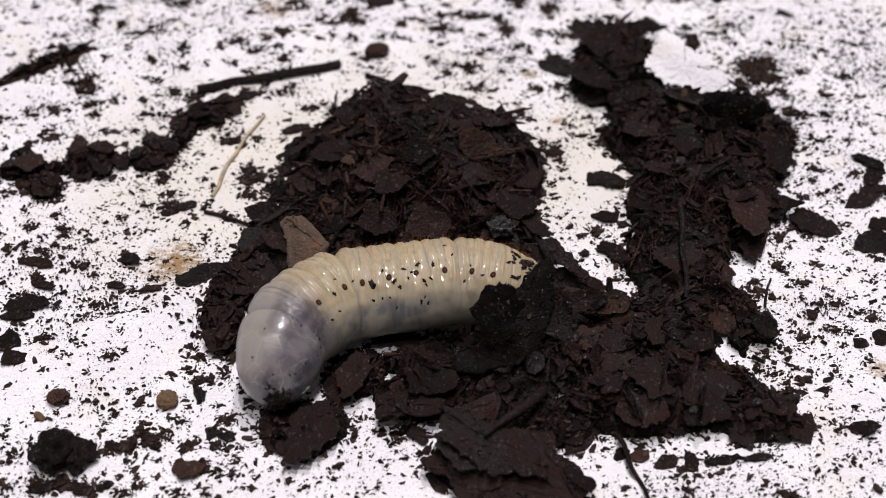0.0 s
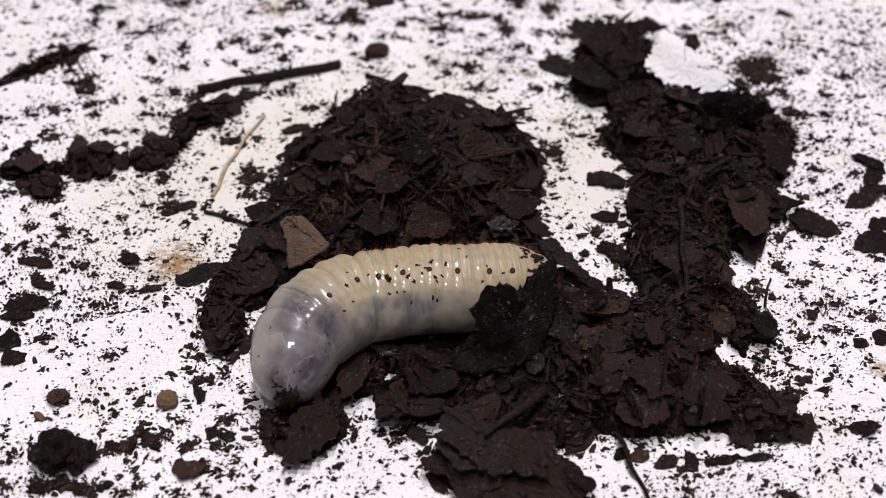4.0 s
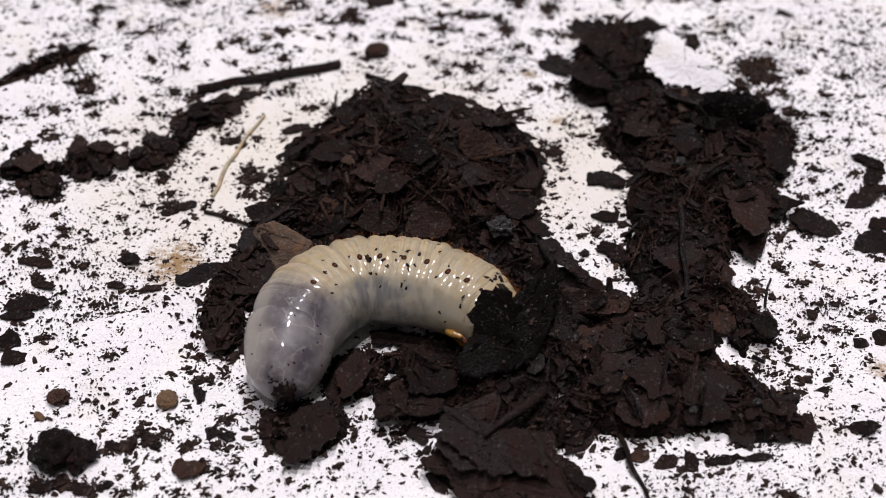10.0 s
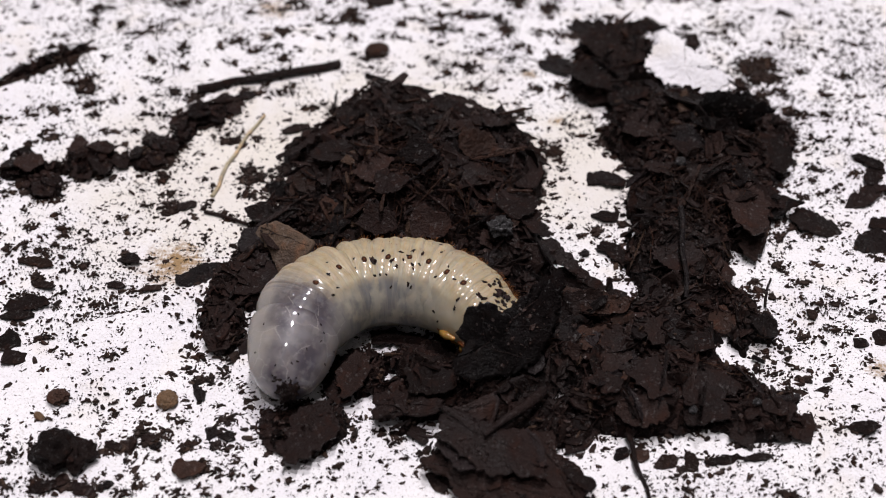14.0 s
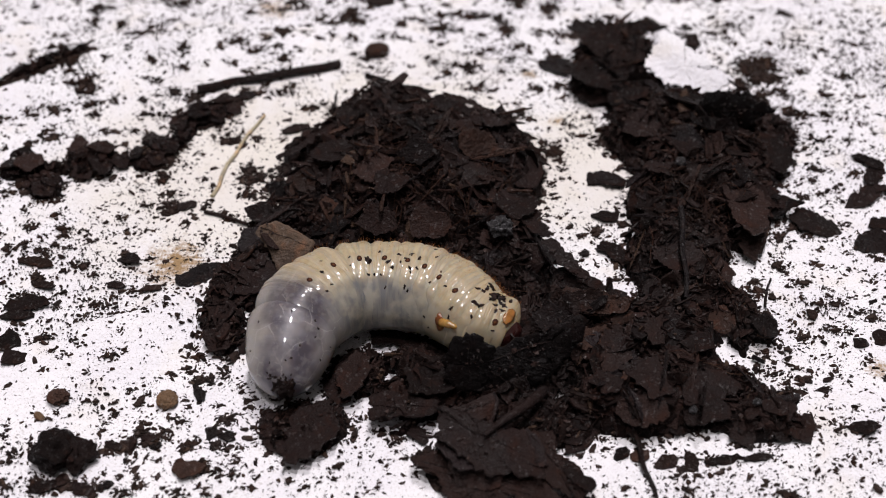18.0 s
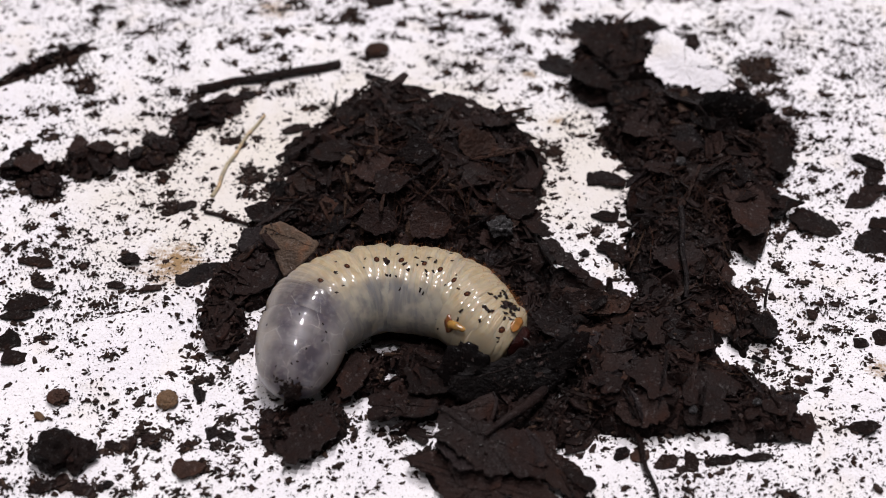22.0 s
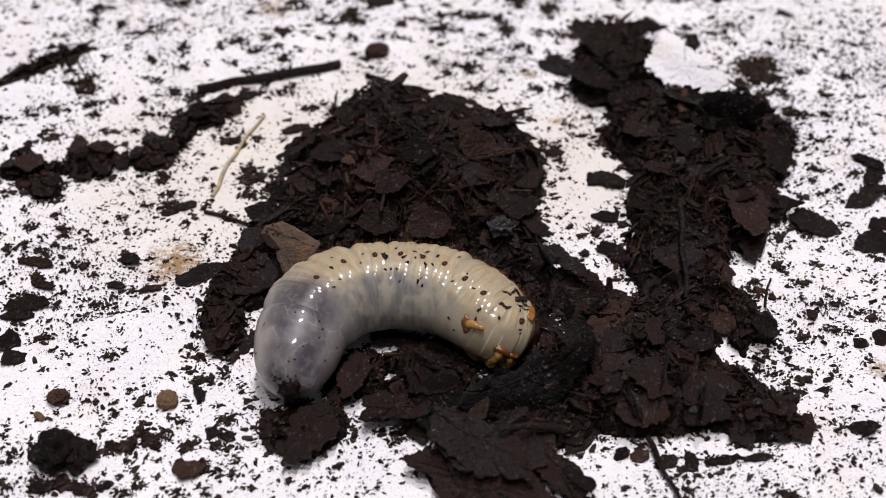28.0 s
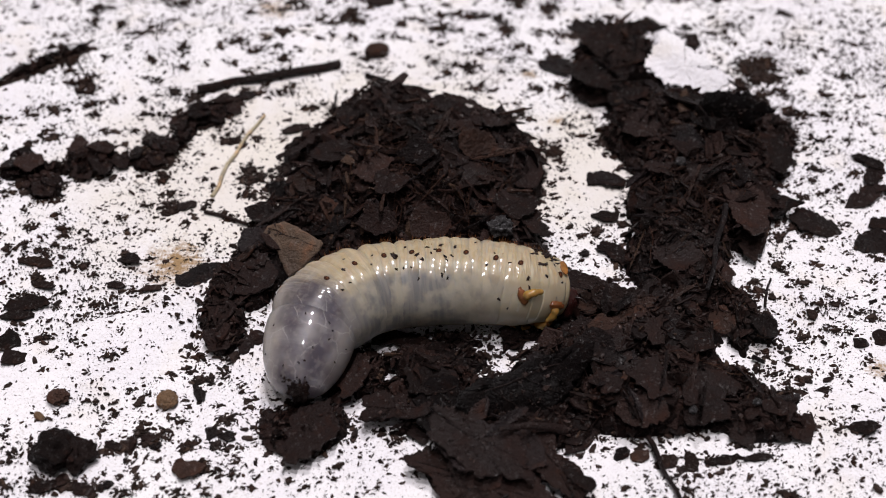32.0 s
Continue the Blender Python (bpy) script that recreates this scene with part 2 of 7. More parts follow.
def line_gap(x, y, points):
    """Distance from a broken line, and on which side of it (positive to its right)."""
    best, side = np.full(np.shape(x), 1e9), np.zeros(np.shape(x))
    for (ax, ay), (bx, by) in zip(points, points[1:]):
        ux, uy = bx - ax, by - ay
        k = np.clip(((x - ax) * ux + (y - ay) * uy) / (ux * ux + uy * uy), 0, 1)
        gap = np.hypot(x - ax - k * ux, y - ay - k * uy)
        turned = np.sign((x - ax) * uy - (y - ay) * ux)
        side = np.where(gap < best, turned, side)
        best = np.minimum(best, gap)
    return best, side


def paper_height(x, y):
    """The crumpled sheet: gentle waves, and folds whose near side is raised."""
    z = 0.35 * np.sin(x / 17 + 0.6) * np.cos(y / 23) + 0.2 * np.sin(x / 7.3 - y / 9.1)
    for points, high, reach in FOLDS:
        gap, side = line_gap(x, y, points)
        z = z + high * np.where(side > 0, np.exp(-gap / reach), np.exp(-gap / (0.03 * reach * reach)))
    return z


def bare(x, y, a, b):
    """A gap in the litter through which the paper shows."""
    GAPS.append((x, y, a, b))


def pile_height(x, y, bed=True):
    """Height of the litter above the sheet, with the bed in which the grub lies."""
    z = np.zeros(np.shape(x))
    for cx, cy, a, b, turn, high in LUMPS:
        u, v = x - cx, y - cy
        p = (u * np.cos(turn) + v * np.sin(turn)) / a
        q = (v * np.cos(turn) - u * np.sin(turn)) / b
        z = np.maximum(z, high * np.maximum(0, 1 - p * p - q * q) ** 0.6)
    z = z * (1 + 0.2 * np.sin(x / 2.1 + 0.7 * np.sin(y / 3)) * np.sin(y / 2.6 + 0.5 * np.sin(x / 4)))
    for cx, cy, a, b in GAPS:
        z = np.where(((x - cx) / a) ** 2 + ((y - cy) / b) ** 2 < 1, 0.0, z)
    if not bed:
        return z
    gap, side = line_gap(x, y, TROUGH)
    return np.minimum(z, 0.6 + 0.9 * np.maximum(0, gap - 6.5))


def ground_height(x, y):
    return paper_height(x, y) + pile_height(x, y)


FOLDS.append(([(-91.4, 39.5), (-87.6, 42.3), (-73.3, 54.6), (-62.7, 60.9), (-47.9, 64.8)], 4.6, 15))
FOLDS.append(([(-61.6, -21.5), (-50.3, -17.3), (-43.4, -12.8), (-35.3, -7.9)], 2, 8))
FOLDS.append(([(28, -52.7), (33.1, -52), (40.8, -51.2), (47.1, -48.4), (60.1, -43.2)], 1.3, 8))
TROUGH += [(-23, -34.6), (-20.9, -25.3), (-14.6, -19.3), (-6.2, -18.3), (-0.4, -19.8), (4.5, -23.4), (15.2, -16.8), (20.9, -17)]
lump(-4.6, 16.3, 20.7, 18.8, -4, 11)
lump(-10.2, 31.8, 11.9, 9.2, -30, 9)
lump(8, 21.6, 13.6, 9.9, -69, 9)
lump(-19, 13.5, 10.6, 9.5, 65, 7)
lump(10.2, 2.3, 9.3, 7.1, -77, 7)
lump(14.7, -7.5, 8.1, 4.5, -47, 4.5)
lump(-30, -3.2, 8.1, 6.6, 59, 4)
lump(-36.5, -18.6, 7.8, 3.9, -81, 3)
lump(-21.6, -41.6, 7.1, 5.2, 11, 2.5)
lump(-12.9, -31.6, 6.3, 5.4, -7, 2.5)
lump(-2.2, -32, 8.1, 7.7, -4, 4)
lump(10.7, -35.1, 8, 4, 1, 3)
lump(19.7, -25.2, 10.2, 9.1, 18, 7)
lump(33.5, -25, 12.5, 9.7, 11, 6)
lump(40.1, -34.9, 11.4, 7.7, -3, 3.6)
lump(29.5, -37.6, 10, 5.8, 2, 5.5)
lump(8.3, -43.3, 9.2, 8.5, -41, 2.6)
lump(7.2, -51.2, 8, 3.1, 0, 3)
lump(48.5, -40.1, 7.6, 4.4, -12, 4)
lump(36.2, 60.3, 8.9, 7, 9, 4)
lump(33.5, 50, 7.6, 6.9, 27, 4)
lump(45, 29.8, 14.9, 11.2, 73, 7)
lump(56.4, 32.5, 11, 8.9, 61, 6)
lump(47.3, 11.8, 14.5, 12.5, 32, 8)
lump(41, -1.8, 11.7, 9.2, 70, 7)
lump(53.9, 5.9, 7.2, 4.7, 73, 5)
lump(37.6, -11.1, 7.2, 4.2, 80, 5)
lump(51.2, -21.8, 5.2, 3.3, 74, 2.4)
lump(-47, 37.1, 5.6, 2.4, 28, 2)
lump(-55.2, 25.3, 5.1, 2.5, 62, 2.4)
lump(-66.3, 22.1, 5.2, 3.3, 5, 2.8)
lump(-78.6, 20.1, 4.8, 2.9, 4, 2)
lump(-73.4, 15.3, 3.8, 2.8, -18, 2)
lump(42.1, -12.8, 7.2, 5.9, 18, 5)
lump(64.5, 30.3, 6.5, 3.6, 75, 2.2)
lump(1.5, -23.5, 5.5, 2, 0, 2)
lump(2.6, -27.6, 4.6, 3.2, 0, 2.2)
lump(20.5, -38.2, 4, 3.4, 0, 2.4)
lump(-81.5, 51.9, 10.7, 2.7, 43, 1.9)
lump(16.6, -41.2, 7.5, 5.5, 20, 2.2)
lump(18.1, -52.3, 5.8, 2, -63, 2.5)
lump(11.3, -7.7, 7.8, 5.8, -22, 3)
lump(16.7, -14.8, 7.1, 4.8, -18, 4)
lump(6.5, -2.4, 6.9, 5.8, 3, 4)
lump(19.7, -12.1, 5.8, 2.7, -47, 3.5)
lump(26.5, -14.2, 4.8, 2, -23, 3)
lump(-19.7, -2.5, 6.6, 3.7, 44, 3)
lump(24.8, -19.5, 7.9, 4.7, -16, 5)
lump(48.8, -16.3, 4.9, 3.7, 69, 3)
lump(39, 42.6, 9.4, 6.1, 79, 4)
lump(36.7, 32.5, 8.1, 5.4, 79, 5)
lump(-33.9, -11.1, 5.8, 5.5, 36, 3)
lump(-28.3, 6.5, 5.7, 5.1, -24, 4)
lump(-21.5, 3.5, 7.1, 4.5, -3, 4)
lump(52.4, 20.7, 11.1, 9.4, 31, 7)
lump(41.3, 16, 9.7, 6.2, 78, 6)
lump(60.9, 25.8, 7, 4.7, 72, 4)
lump(-7.4, -38.1, 5.3, 4.6, -5, 3)
lump(3.2, -47.3, 6.2, 4.9, 88, 3)
lump(12, -47.5, 5.5, 4.8, -79, 3)
lump(24.5, -29.0, 6.3, 5.4, 80, 5)
lump(35.3, -32.4, 7.6, 6.7, 42, 6)
lump(49.7, -23, 4, 3.2, 61, 2)
lump(52.5, -37.8, 3.2, 2.5, 59, 2.5)
lump(-24.4, 29.7, 8.3, 2.8, 46, 3)
lump(-59.8, 23.9, 3.6, 1.6, 17, 1.5)
lump(-50.9, 31, 6.1, 2, 64, 2)
lump(-71.6, 20.6, 3.2, 1.5, -3, 1.4)
bare(-10.7, -40.1, 3.2, 1.7)
bare(-8, -40.7, 2.1, 1.6)
bare(16.8, -53.1, 2, 1.7)
bare(-2, -54.4, 3, 1.5)
bare(45.6, -26, 2.6, 2.6)
bare(47.7, -28.2, 2.4, 1.9)
bare(52, -26.2, 2.6, 3.3)
bare(52.6, -29.2, 2.4, 1.9)
bare(9.5, -27.7, 2.0, 2.0)
bare(12.1, -26.3, 2.4, 1.8)
bare(15, -24.2, 1.9, 1.2)
bare(-27.6, 21.3, 3.2, 2.3)
bare(18.9, -19.6, 1.0, 0.8)
bare(-3.6, -23.7, 2, 1)
bare(-8.2, -31.9, 1.4, 1.7)
bare(-12.7, -37.5, 2.3, 2.1)
bare(-15.3, -35.5, 1.4, 1.2)
bare(19.1, -16.9, 1.5, 1)


def value_noise(x, y, seed=0):
    """Smooth lattice noise for arrays, 0 to 1."""
    def lattice(i, j):
        h = np.sin(i * 127.1 + j * 311.7 + seed * 74.7) * 43758.5453
        return h - np.floor(h)
    i, j = np.floor(x), np.floor(y)
    u, v = x - i, y - j
    u, v = u * u * (3 - 2 * u), v * v * (3 - 2 * v)
    low = lattice(i, j) * (1 - u) + lattice(i + 1, j) * u
    high = lattice(i, j + 1) * (1 - u) + lattice(i + 1, j + 1) * u
    return low * (1 - v) + high * v


def mesh_object(name, verts, faces, material, smooth=False):
    """An object from vertices in millimetres."""
    me = bpy.data.meshes.new(name)
    me.from_pydata([(float(a) * MM, float(b) * MM, float(c) * MM) for a, b, c in verts], [], faces)
    me.materials.append(material)
    if smooth:
        me.polygons.foreach_set("use_smooth", [True] * len(me.polygons))
    me.update()
    return new(name, me)


def grid_faces(nx, ny):
    return [(j * nx + i, j * nx + i + 1, (j + 1) * nx + i + 1, (j + 1) * nx + i) for j in range(ny - 1) for i in range(nx - 1)]


# ---- the room: plain surfaces that close the place ----


def slab(name, x0, y0, z0, x1, y1, z1, material):
    bm = bmesh.new()
    bmesh.ops.create_cube(bm, size=1)
    bmesh.ops.scale(bm, vec=(x1 - x0, y1 - y0, z1 - z0), verts=bm.verts)
    bmesh.ops.translate(bm, vec=((x0 + x1) / 2, (y0 + y1) / 2, (z0 + z1) / 2), verts=bm.verts)
    me = bpy.data.meshes.new(name)
    bm.to_mesh(me)
    bm.free()
    me.materials.append(material)
    return tagged(new(name, me), kind="structure")


slab("floor", -1.6, -1.6, -0.06, 1.6, 1.6, -0.006, FLOOR)
slab("ceiling", -1.6, -1.6, 1.4, 1.6, 1.6, 1.45, WALL)
slab("wall_north", -1.6, 1.6, -0.06, 1.6, 1.65, 1.45, WALL)
slab("wall_south", -1.6, -1.65, -0.06, 1.6, -1.6, 1.45, WALL)
slab("wall_east", 1.6, -1.6, -0.06, 1.65, 1.6, 1.45, WALL)
slab("wall_west", -1.65, -1.6, -0.06, -1.6, 1.6, 1.45, WALL)


def build_paper():
    xs, ys = np.arange(-190, 190.1, 1.25), np.arange(-140, 170.1, 1.25)
    gx, gy = np.meshgrid(xs, ys)
    z = paper_height(gx, gy) + 0.5 * (value_noise(gx / 7, gy / 7, 3) - 0.5) + 0.16 * (value_noise(gx / 2.6, gy / 2.6, 5) - 0.5)
    verts = np.stack([gx, gy, z], -1).reshape(-1, 3)
    nx, ny = len(xs), len(ys)
    under = verts.copy()
    under[:, 2] -= 0.25
    faces = grid_faces(nx, ny)
    n = len(verts)
    faces += [tuple(q + n for q in reversed(face)) for face in grid_faces(nx, ny)]
    rim = [i for i in range(nx)] + [j * nx + nx - 1 for j in range(1, ny)] + [(ny - 1) * nx + i for i in range(nx - 2, -1, -1)] + [j * nx for j in range(ny - 2, 0, -1)]
    faces += [(b, a, a + n, b + n) for a, b in zip(rim, rim[1:] + rim[:1])]
    ob = mesh_object("ground", np.concatenate([verts, under]), faces, PAPER, True)
    tagged(ob, "white crumpled paper sheet strewn with dark leaf mould", "paper", kind="structure")


build_paper()

# ---- litter ----
rng = np.random.default_rng(7)


def build_mould():
    """The dense dark mass under the loose fragments."""
    step = 0.55
    xs, ys = np.arange(-100, 95, step), np.arange(-58, 84, step)
    gx, gy = np.meshgrid(xs, ys)
    high = pile_height(gx, gy)
    rough = 2.2 * (value_noise(gx / 3.1, gy / 3.1, 1) - 0.5) + 1.5 * (value_noise(gx / 1.3, gy / 1.3, 2) - 0.5) + 0.7 * rng.random(gx.shape)
    z = paper_height(gx, gy) + np.maximum(high * 0.92 + rough - 0.5, 0.2)
    bulk = pile_height(gx, gy, False)
    inside = (bulk > 0.3) & (bulk + 0.9 * rough > 0.9)
    nx, ny = len(xs), len(ys)
    verts = np.stack([gx + 0.2 * rng.random(gx.shape), gy + 0.2 * rng.random(gx.shape), np.where(inside, z, paper_height(gx, gy) - 0.5)], -1).reshape(-1, 3)
    flat = inside.reshape(-1)
    used, faces = {}, []
    keep = []
    for face in grid_faces(nx, ny):
        if flat[face[0]] + flat[face[1]] + flat[face[2]] + flat[face[3]] >= 1:
            named = []
            for i in face:
                if i not in used:
                    used[i] = len(keep)
                    keep.append(i)
                named.append(used[i])
            faces.append(tuple(named))
    ob = mesh_object("leaf_mould", verts[keep], faces, MOULD)
    tagged(ob, "dark brown crumbly leaf mould heaped on white paper", "soil", kind="stuff")


build_mould()


def slope(x, y):
    """The pile's normal at a place."""
    d = 1.6
    zx = (pile_height(np.float64(x + d), np.float64(y)) - pile_height(np.float64(x - d), np.float64(y))) / (2 * d)
    zy = (pile_height(np.float64(x), np.float64(y + d)) - pile_height(np.float64(x), np.float64(y - d))) / (2 * d)
    return Vector((-0.45 * float(zx), -0.45 * float(zy), 1)).normalized()


def fragment_mesh(name, length, width, taper, curl, thick, material, chance, ragged=True):
    """A torn piece of leaf: an uneven outline, a thickness, a curl and a vein's ridge."""
    corners = chance.choice((4, 5, 5, 6, 7) if ragged else (5, 5, 6, 7))
    start = chance.uniform(0, 6.28)
    turns = sorted(start + 2 * math.pi * (k + chance.uniform(-0.28, 0.28)) / corners for k in range(corners))
    ends = []
    for a in turns:
        c, s = math.cos(a), math.sin(a)
        p = 4.0
        r = (abs(c) ** p + abs(s) ** p) ** (-1 / p) * (chance.uniform(0.84, 1.12) if ragged else chance.uniform(0.92, 1.14))
        x, y = r * c, r * s
        ends.append((x * length / 2, y * (1 - taper * (0.5 + 0.5 * x)) * width / 2))
    rim, tear = [], 0.06 if ragged else 0.045
    for (ax, ay), (bx, by) in zip(ends, ends[1:] + ends[:1]):
        rim.append((ax, ay))
        long = math.hypot(bx - ax, by - ay)
        inner = max(2, min(12, int(long / 0.55)))
        bow = chance.uniform(-0.06, 0.10) if ragged else chance.uniform(-0.09, 0.07)
        for k in range(1, inner + 1):
            u = (k + chance.uniform(-0.25, 0.25)) / (inner + 1)
            off = bow * 4 * u * (1 - u) + chance.uniform(-tear, tear)
            rim.append((ax + (bx - ax) * u + (by - ay) * off, ay + (by - ay) * u - (bx - ax) * off))
    n = len(rim)
    wave, lean = chance.uniform(0, 6.28), chance.uniform(-0.3, 0.3)

    def lift(x, y):
        u, v = 2 * x / length, 2 * y / width
        return curl * width * 0.5 * (v * v - 0.3) + 0.05 * width * math.sin(2.2 * u + wave) + lean * 0.08 * width * u * v
    rings = [(1.0, 0), (0.72, 0), (0.36, 0)]
    verts, faces = [], []
    for side in (1, -1):
        for k, (share, _) in enumerate(rings):
            for x, y in rim:
                bumpy = 0.12 * thick * (chance.random() - 0.5) if k else 0
                edge = 0.35 if k == 0 else 0.5
                verts.append((x * share, y * share, lift(x * share, y * share) + side * thick * edge + bumpy))
        verts.append((0, 0, lift(0, 0) + side * thick * 0.5))
    block = 3 * n + 1
    for side in (0, 1):
        o = side * block
        for k in range(n):
            m = (k + 1) % n
            quads = [(o + k, o + m, o + n + m, o + n + k), (o + n + k, o + n + m, o + 2 * n + m, o + 2 * n + k), (o + 2 * n + k, o + 2 * n + m, o + 3 * n)]
            faces += quads if side == 0 else [tuple(reversed(q)) for q in quads]
    for k in range(n):
        m = (k + 1) % n
        faces.append((m, k, block + k, block + m))
    me = bpy.data.meshes.new(name)
    me.from_pydata([(a * MM, b * MM, c * MM) for a, b, c in verts], [], faces)
    me.materials.append(material)
    me.update()
    return me


LABELS = {
    "dark": "dark brown decayed leaf fragment with torn edges, on the heap",
    "umber": "umber brown torn leaf fragment lying on the litter",
    "brown": "reddish brown torn leaf fragment on the dark litter",
    "black": "blackish curled leaf fragment casting a dark hollow",
    "grey": "grey-brown flat leaf fragment with a dull sheen",
    "ash": "large ash-brown flat leaf plate with cracked edges",
    "tan": "light tan torn dry leaf leaning beside the grub",
}


def fragment(x, y, length, width, turn, tone, lift=0.8, tilt=0.0, roll=0.0, taper=0.15, curl=0.12):
    chance = random.Random(int(x * 131 + y * 577))
    ob = new("leaf_fragment", fragment_mesh("leaf_fragment", length, width, taper, curl, 0.42, TONES[tone], chance))
    up = slope(x, y)
    base = up.to_track_quat("Z", "Y").to_matrix().to_4x4() if up.z < 0.999 else Matrix()
    flat = base.to_3x3() @ Vector((math.cos(radians(turn)), math.sin(radians(turn)), 0))
    flat = (flat - up * flat.dot(up)).normalized()
    side = up.cross(flat)
    turned = Matrix((flat, side, up)).transposed().to_4x4()
    extra = pose(0, 0, 0, roll + chance.uniform(-6, 6), -tilt + chance.uniform(-5, 5), 0)
    z = float(ground_height(np.float64(x), np.float64(y))) + lift * 0.8 + (0.35 if float(pile_height(np.float64(x), np.float64(y))) > 2 else 0.0)
    ob.matrix_world = Matrix.Translation((x * MM, y * MM, z * MM)) @ turned @ extra
    return tagged(ob, LABELS[tone], "leaf fragment", "fragments of the litter")


fragment(34.6, 58.2, 17.9, 11.9, 8, "umber", lift=0.8, taper=0.2, curl=0.3)
fragment(41, 71.2, 14.9, 4.4, 6, "dark")
fragment(32, 47.5, 15, 11.9, -15, "dark", lift=1, tilt=5, taper=0.3)
fragment(23.9, 56.5, 7.2, 5.9, -39, "grey")
fragment(31.1, 43.9, 8.4, 4.7, 21, "dark")
fragment(52.2, 64.7, 5.1, 5.3, -36, "dark")
fragment(47.1, 34.4, 9, 6.4, 41, "dark", lift=1, tilt=8, roll=10)
fragment(44.2, 21.5, 10.2, 5.2, 49, "dark", lift=1, roll=10)
fragment(46.2, 10.7, 5.1, 6.8, -2, "umber", lift=1.5)
fragment(53.4, 2.9, 12.8, 7.3, -72, "umber", lift=1.6, tilt=5, roll=-8)
fragment(60.6, 22.5, 10.4, 8.6, 34, "dark", lift=1)
fragment(67.5, 6, 10.6, 7, -26, "dark", lift=0.8, taper=0.4)
fragment(77.8, 13.6, 9.3, 4.3, 36, "dark", lift=0.9, tilt=10, roll=14, taper=0.5, curl=0.3)
fragment(80.4, 15.9, 8, 3.6, 27, "umber", lift=0.9, roll=-16, taper=0.4, curl=0.3)
fragment(76.8, 1.9, 6.7, 7, -20, "dark", lift=0.8, tilt=6, roll=12, taper=0.3, curl=0.2)
fragment(79, 6.6, 6, 4.4, 10, "umber", lift=0.7, tilt=-8, taper=0.5, curl=0.3)
fragment(80.9, 19.9, 7.9, 2.9, 52, "dark")
fragment(80.7, 24.1, 6.2, 3.1, -38, "dark")
fragment(39, -8.6, 9.3, 8.1, -40, "dark", lift=1.5)
fragment(46.6, -8.6, 5.5, 7.3, -34, "umber", lift=1.2)
fragment(46.1, -19.8, 6, 5.3, -45, "brown", lift=1.4)
fragment(41, -36.6, 9.6, 11, -7, "dark", lift=1.2)
fragment(46.2, -43.8, 5.8, 5.6, -41, "umber", lift=1)
fragment(55.2, -42.6, 6.5, 4.4, 6, "umber", lift=1, taper=0.4)
fragment(40.6, -40.6, 7.5, 5.8, 11, "dark", lift=1)
fragment(27, -29, 4.9, 5, -15, "dark", lift=1.5)
fragment(24.8, -38.6, 5.6, 4.5, 12, "dark", lift=1.5)
fragment(32, -36.5, 9.9, 6.8, 21, "dark", lift=1.4)
fragment(29.9, -41.9, 8.7, 4.8, -7, "umber", lift=1.2)
fragment(14.5, -31.9, 3.3, 4.1, 26, "grey", lift=1.5)
fragment(20.9, -45, 7.1, 3.1, 0, "dark", lift=0.6, taper=0.3)
fragment(29.8, -47.2, 2.5, 3.3, -76, "brown", lift=0.6)
fragment(27.1, -46.7, 3.1, 2.6, 25, "dark", lift=0.5)
fragment(33.2, -48.6, 3.5, 2.9, 29, "brown", lift=0.6)
fragment(34.3, -48.3, 3.1, 2.5, 29, "umber", lift=0.5)
fragment(37.3, -48.8, 5.4, 1.9, -89, "dark", lift=0.4)
fragment(42.2, -48.1, 7, 1.6, 7, "dark", lift=0.4)
fragment(47.2, -48.3, 5.5, 1.3, 9, "dark", lift=0.4)
fragment(-1.8, -35.4, 9.0, 6.5, -31, "dark", lift=1.2)
fragment(-14.0, -33.4, 8.6, 6.0, -42, "umber", lift=1)
fragment(-7.3, -22.8, 10.2, 4.7, 2, "dark", lift=0.6)
fragment(-20.3, -44.3, 13.1, 7, 16, "dark", lift=0.2)
fragment(-16.4, -34.2, 7.1, 4.8, 2, "dark", lift=0.8)
fragment(-15.2, -30, 4.9, 4.9, 18, "dark", lift=0.8)
fragment(-23.8, -46.7, 7.9, 2, -3, "dark", lift=0.5)
fragment(-3.7, -43.1, 3.7, 3.2, -25, "dark", lift=0.6)
fragment(-32.3, -11.6, 9, 8.5, -9, "dark", lift=1)
fragment(-42, -7.7, 9.3, 5.2, 25, "grey", lift=1, taper=0.3)
fragment(-32.7, -2.8, 6.3, 6.6, -11, "grey", lift=1.2)
fragment(-32.2, 6, 8.4, 4.4, 36, "dark", lift=1)
fragment(-36.7, -19.6, 5.6, 8, 0, "dark", lift=0.8)
fragment(-36.5, -24.6, 4.9, 5.4, -15, "dark", lift=0.6)
fragment(-30.1, 15.7, 4.6, 4.2, 52, "black", lift=1.5, roll=20)
fragment(-31.3, -23.3, 3.6, 7.2, 46, "dark", lift=0.3)
fragment(-28.9, 34.4, 5.8, 2.9, 22, "dark", lift=0.8)
fragment(-15.1, 26.2, 8.7, 9.2, 2, "dark", lift=1.2)
fragment(-19.3, 16.9, 10.8, 7.6, -28, "dark", lift=1.4, tilt=8)
fragment(-12.4, 10, 8.7, 5.6, 21, "umber", lift=1.6)
fragment(5.7, 8.4, 8.4, 6.6, -13, "umber", lift=1.6)
fragment(15.1, 13.8, 7.9, 7.4, -38, "dark", lift=1.2)
fragment(-19.4, 4, 10.9, 7.4, -16, "black", lift=0.6)
fragment(8.2, 24.1, 9, 5, -23, "dark", lift=1.2)
fragment(17.6, 21, 6.3, 5.2, -49, "dark", lift=0.8)
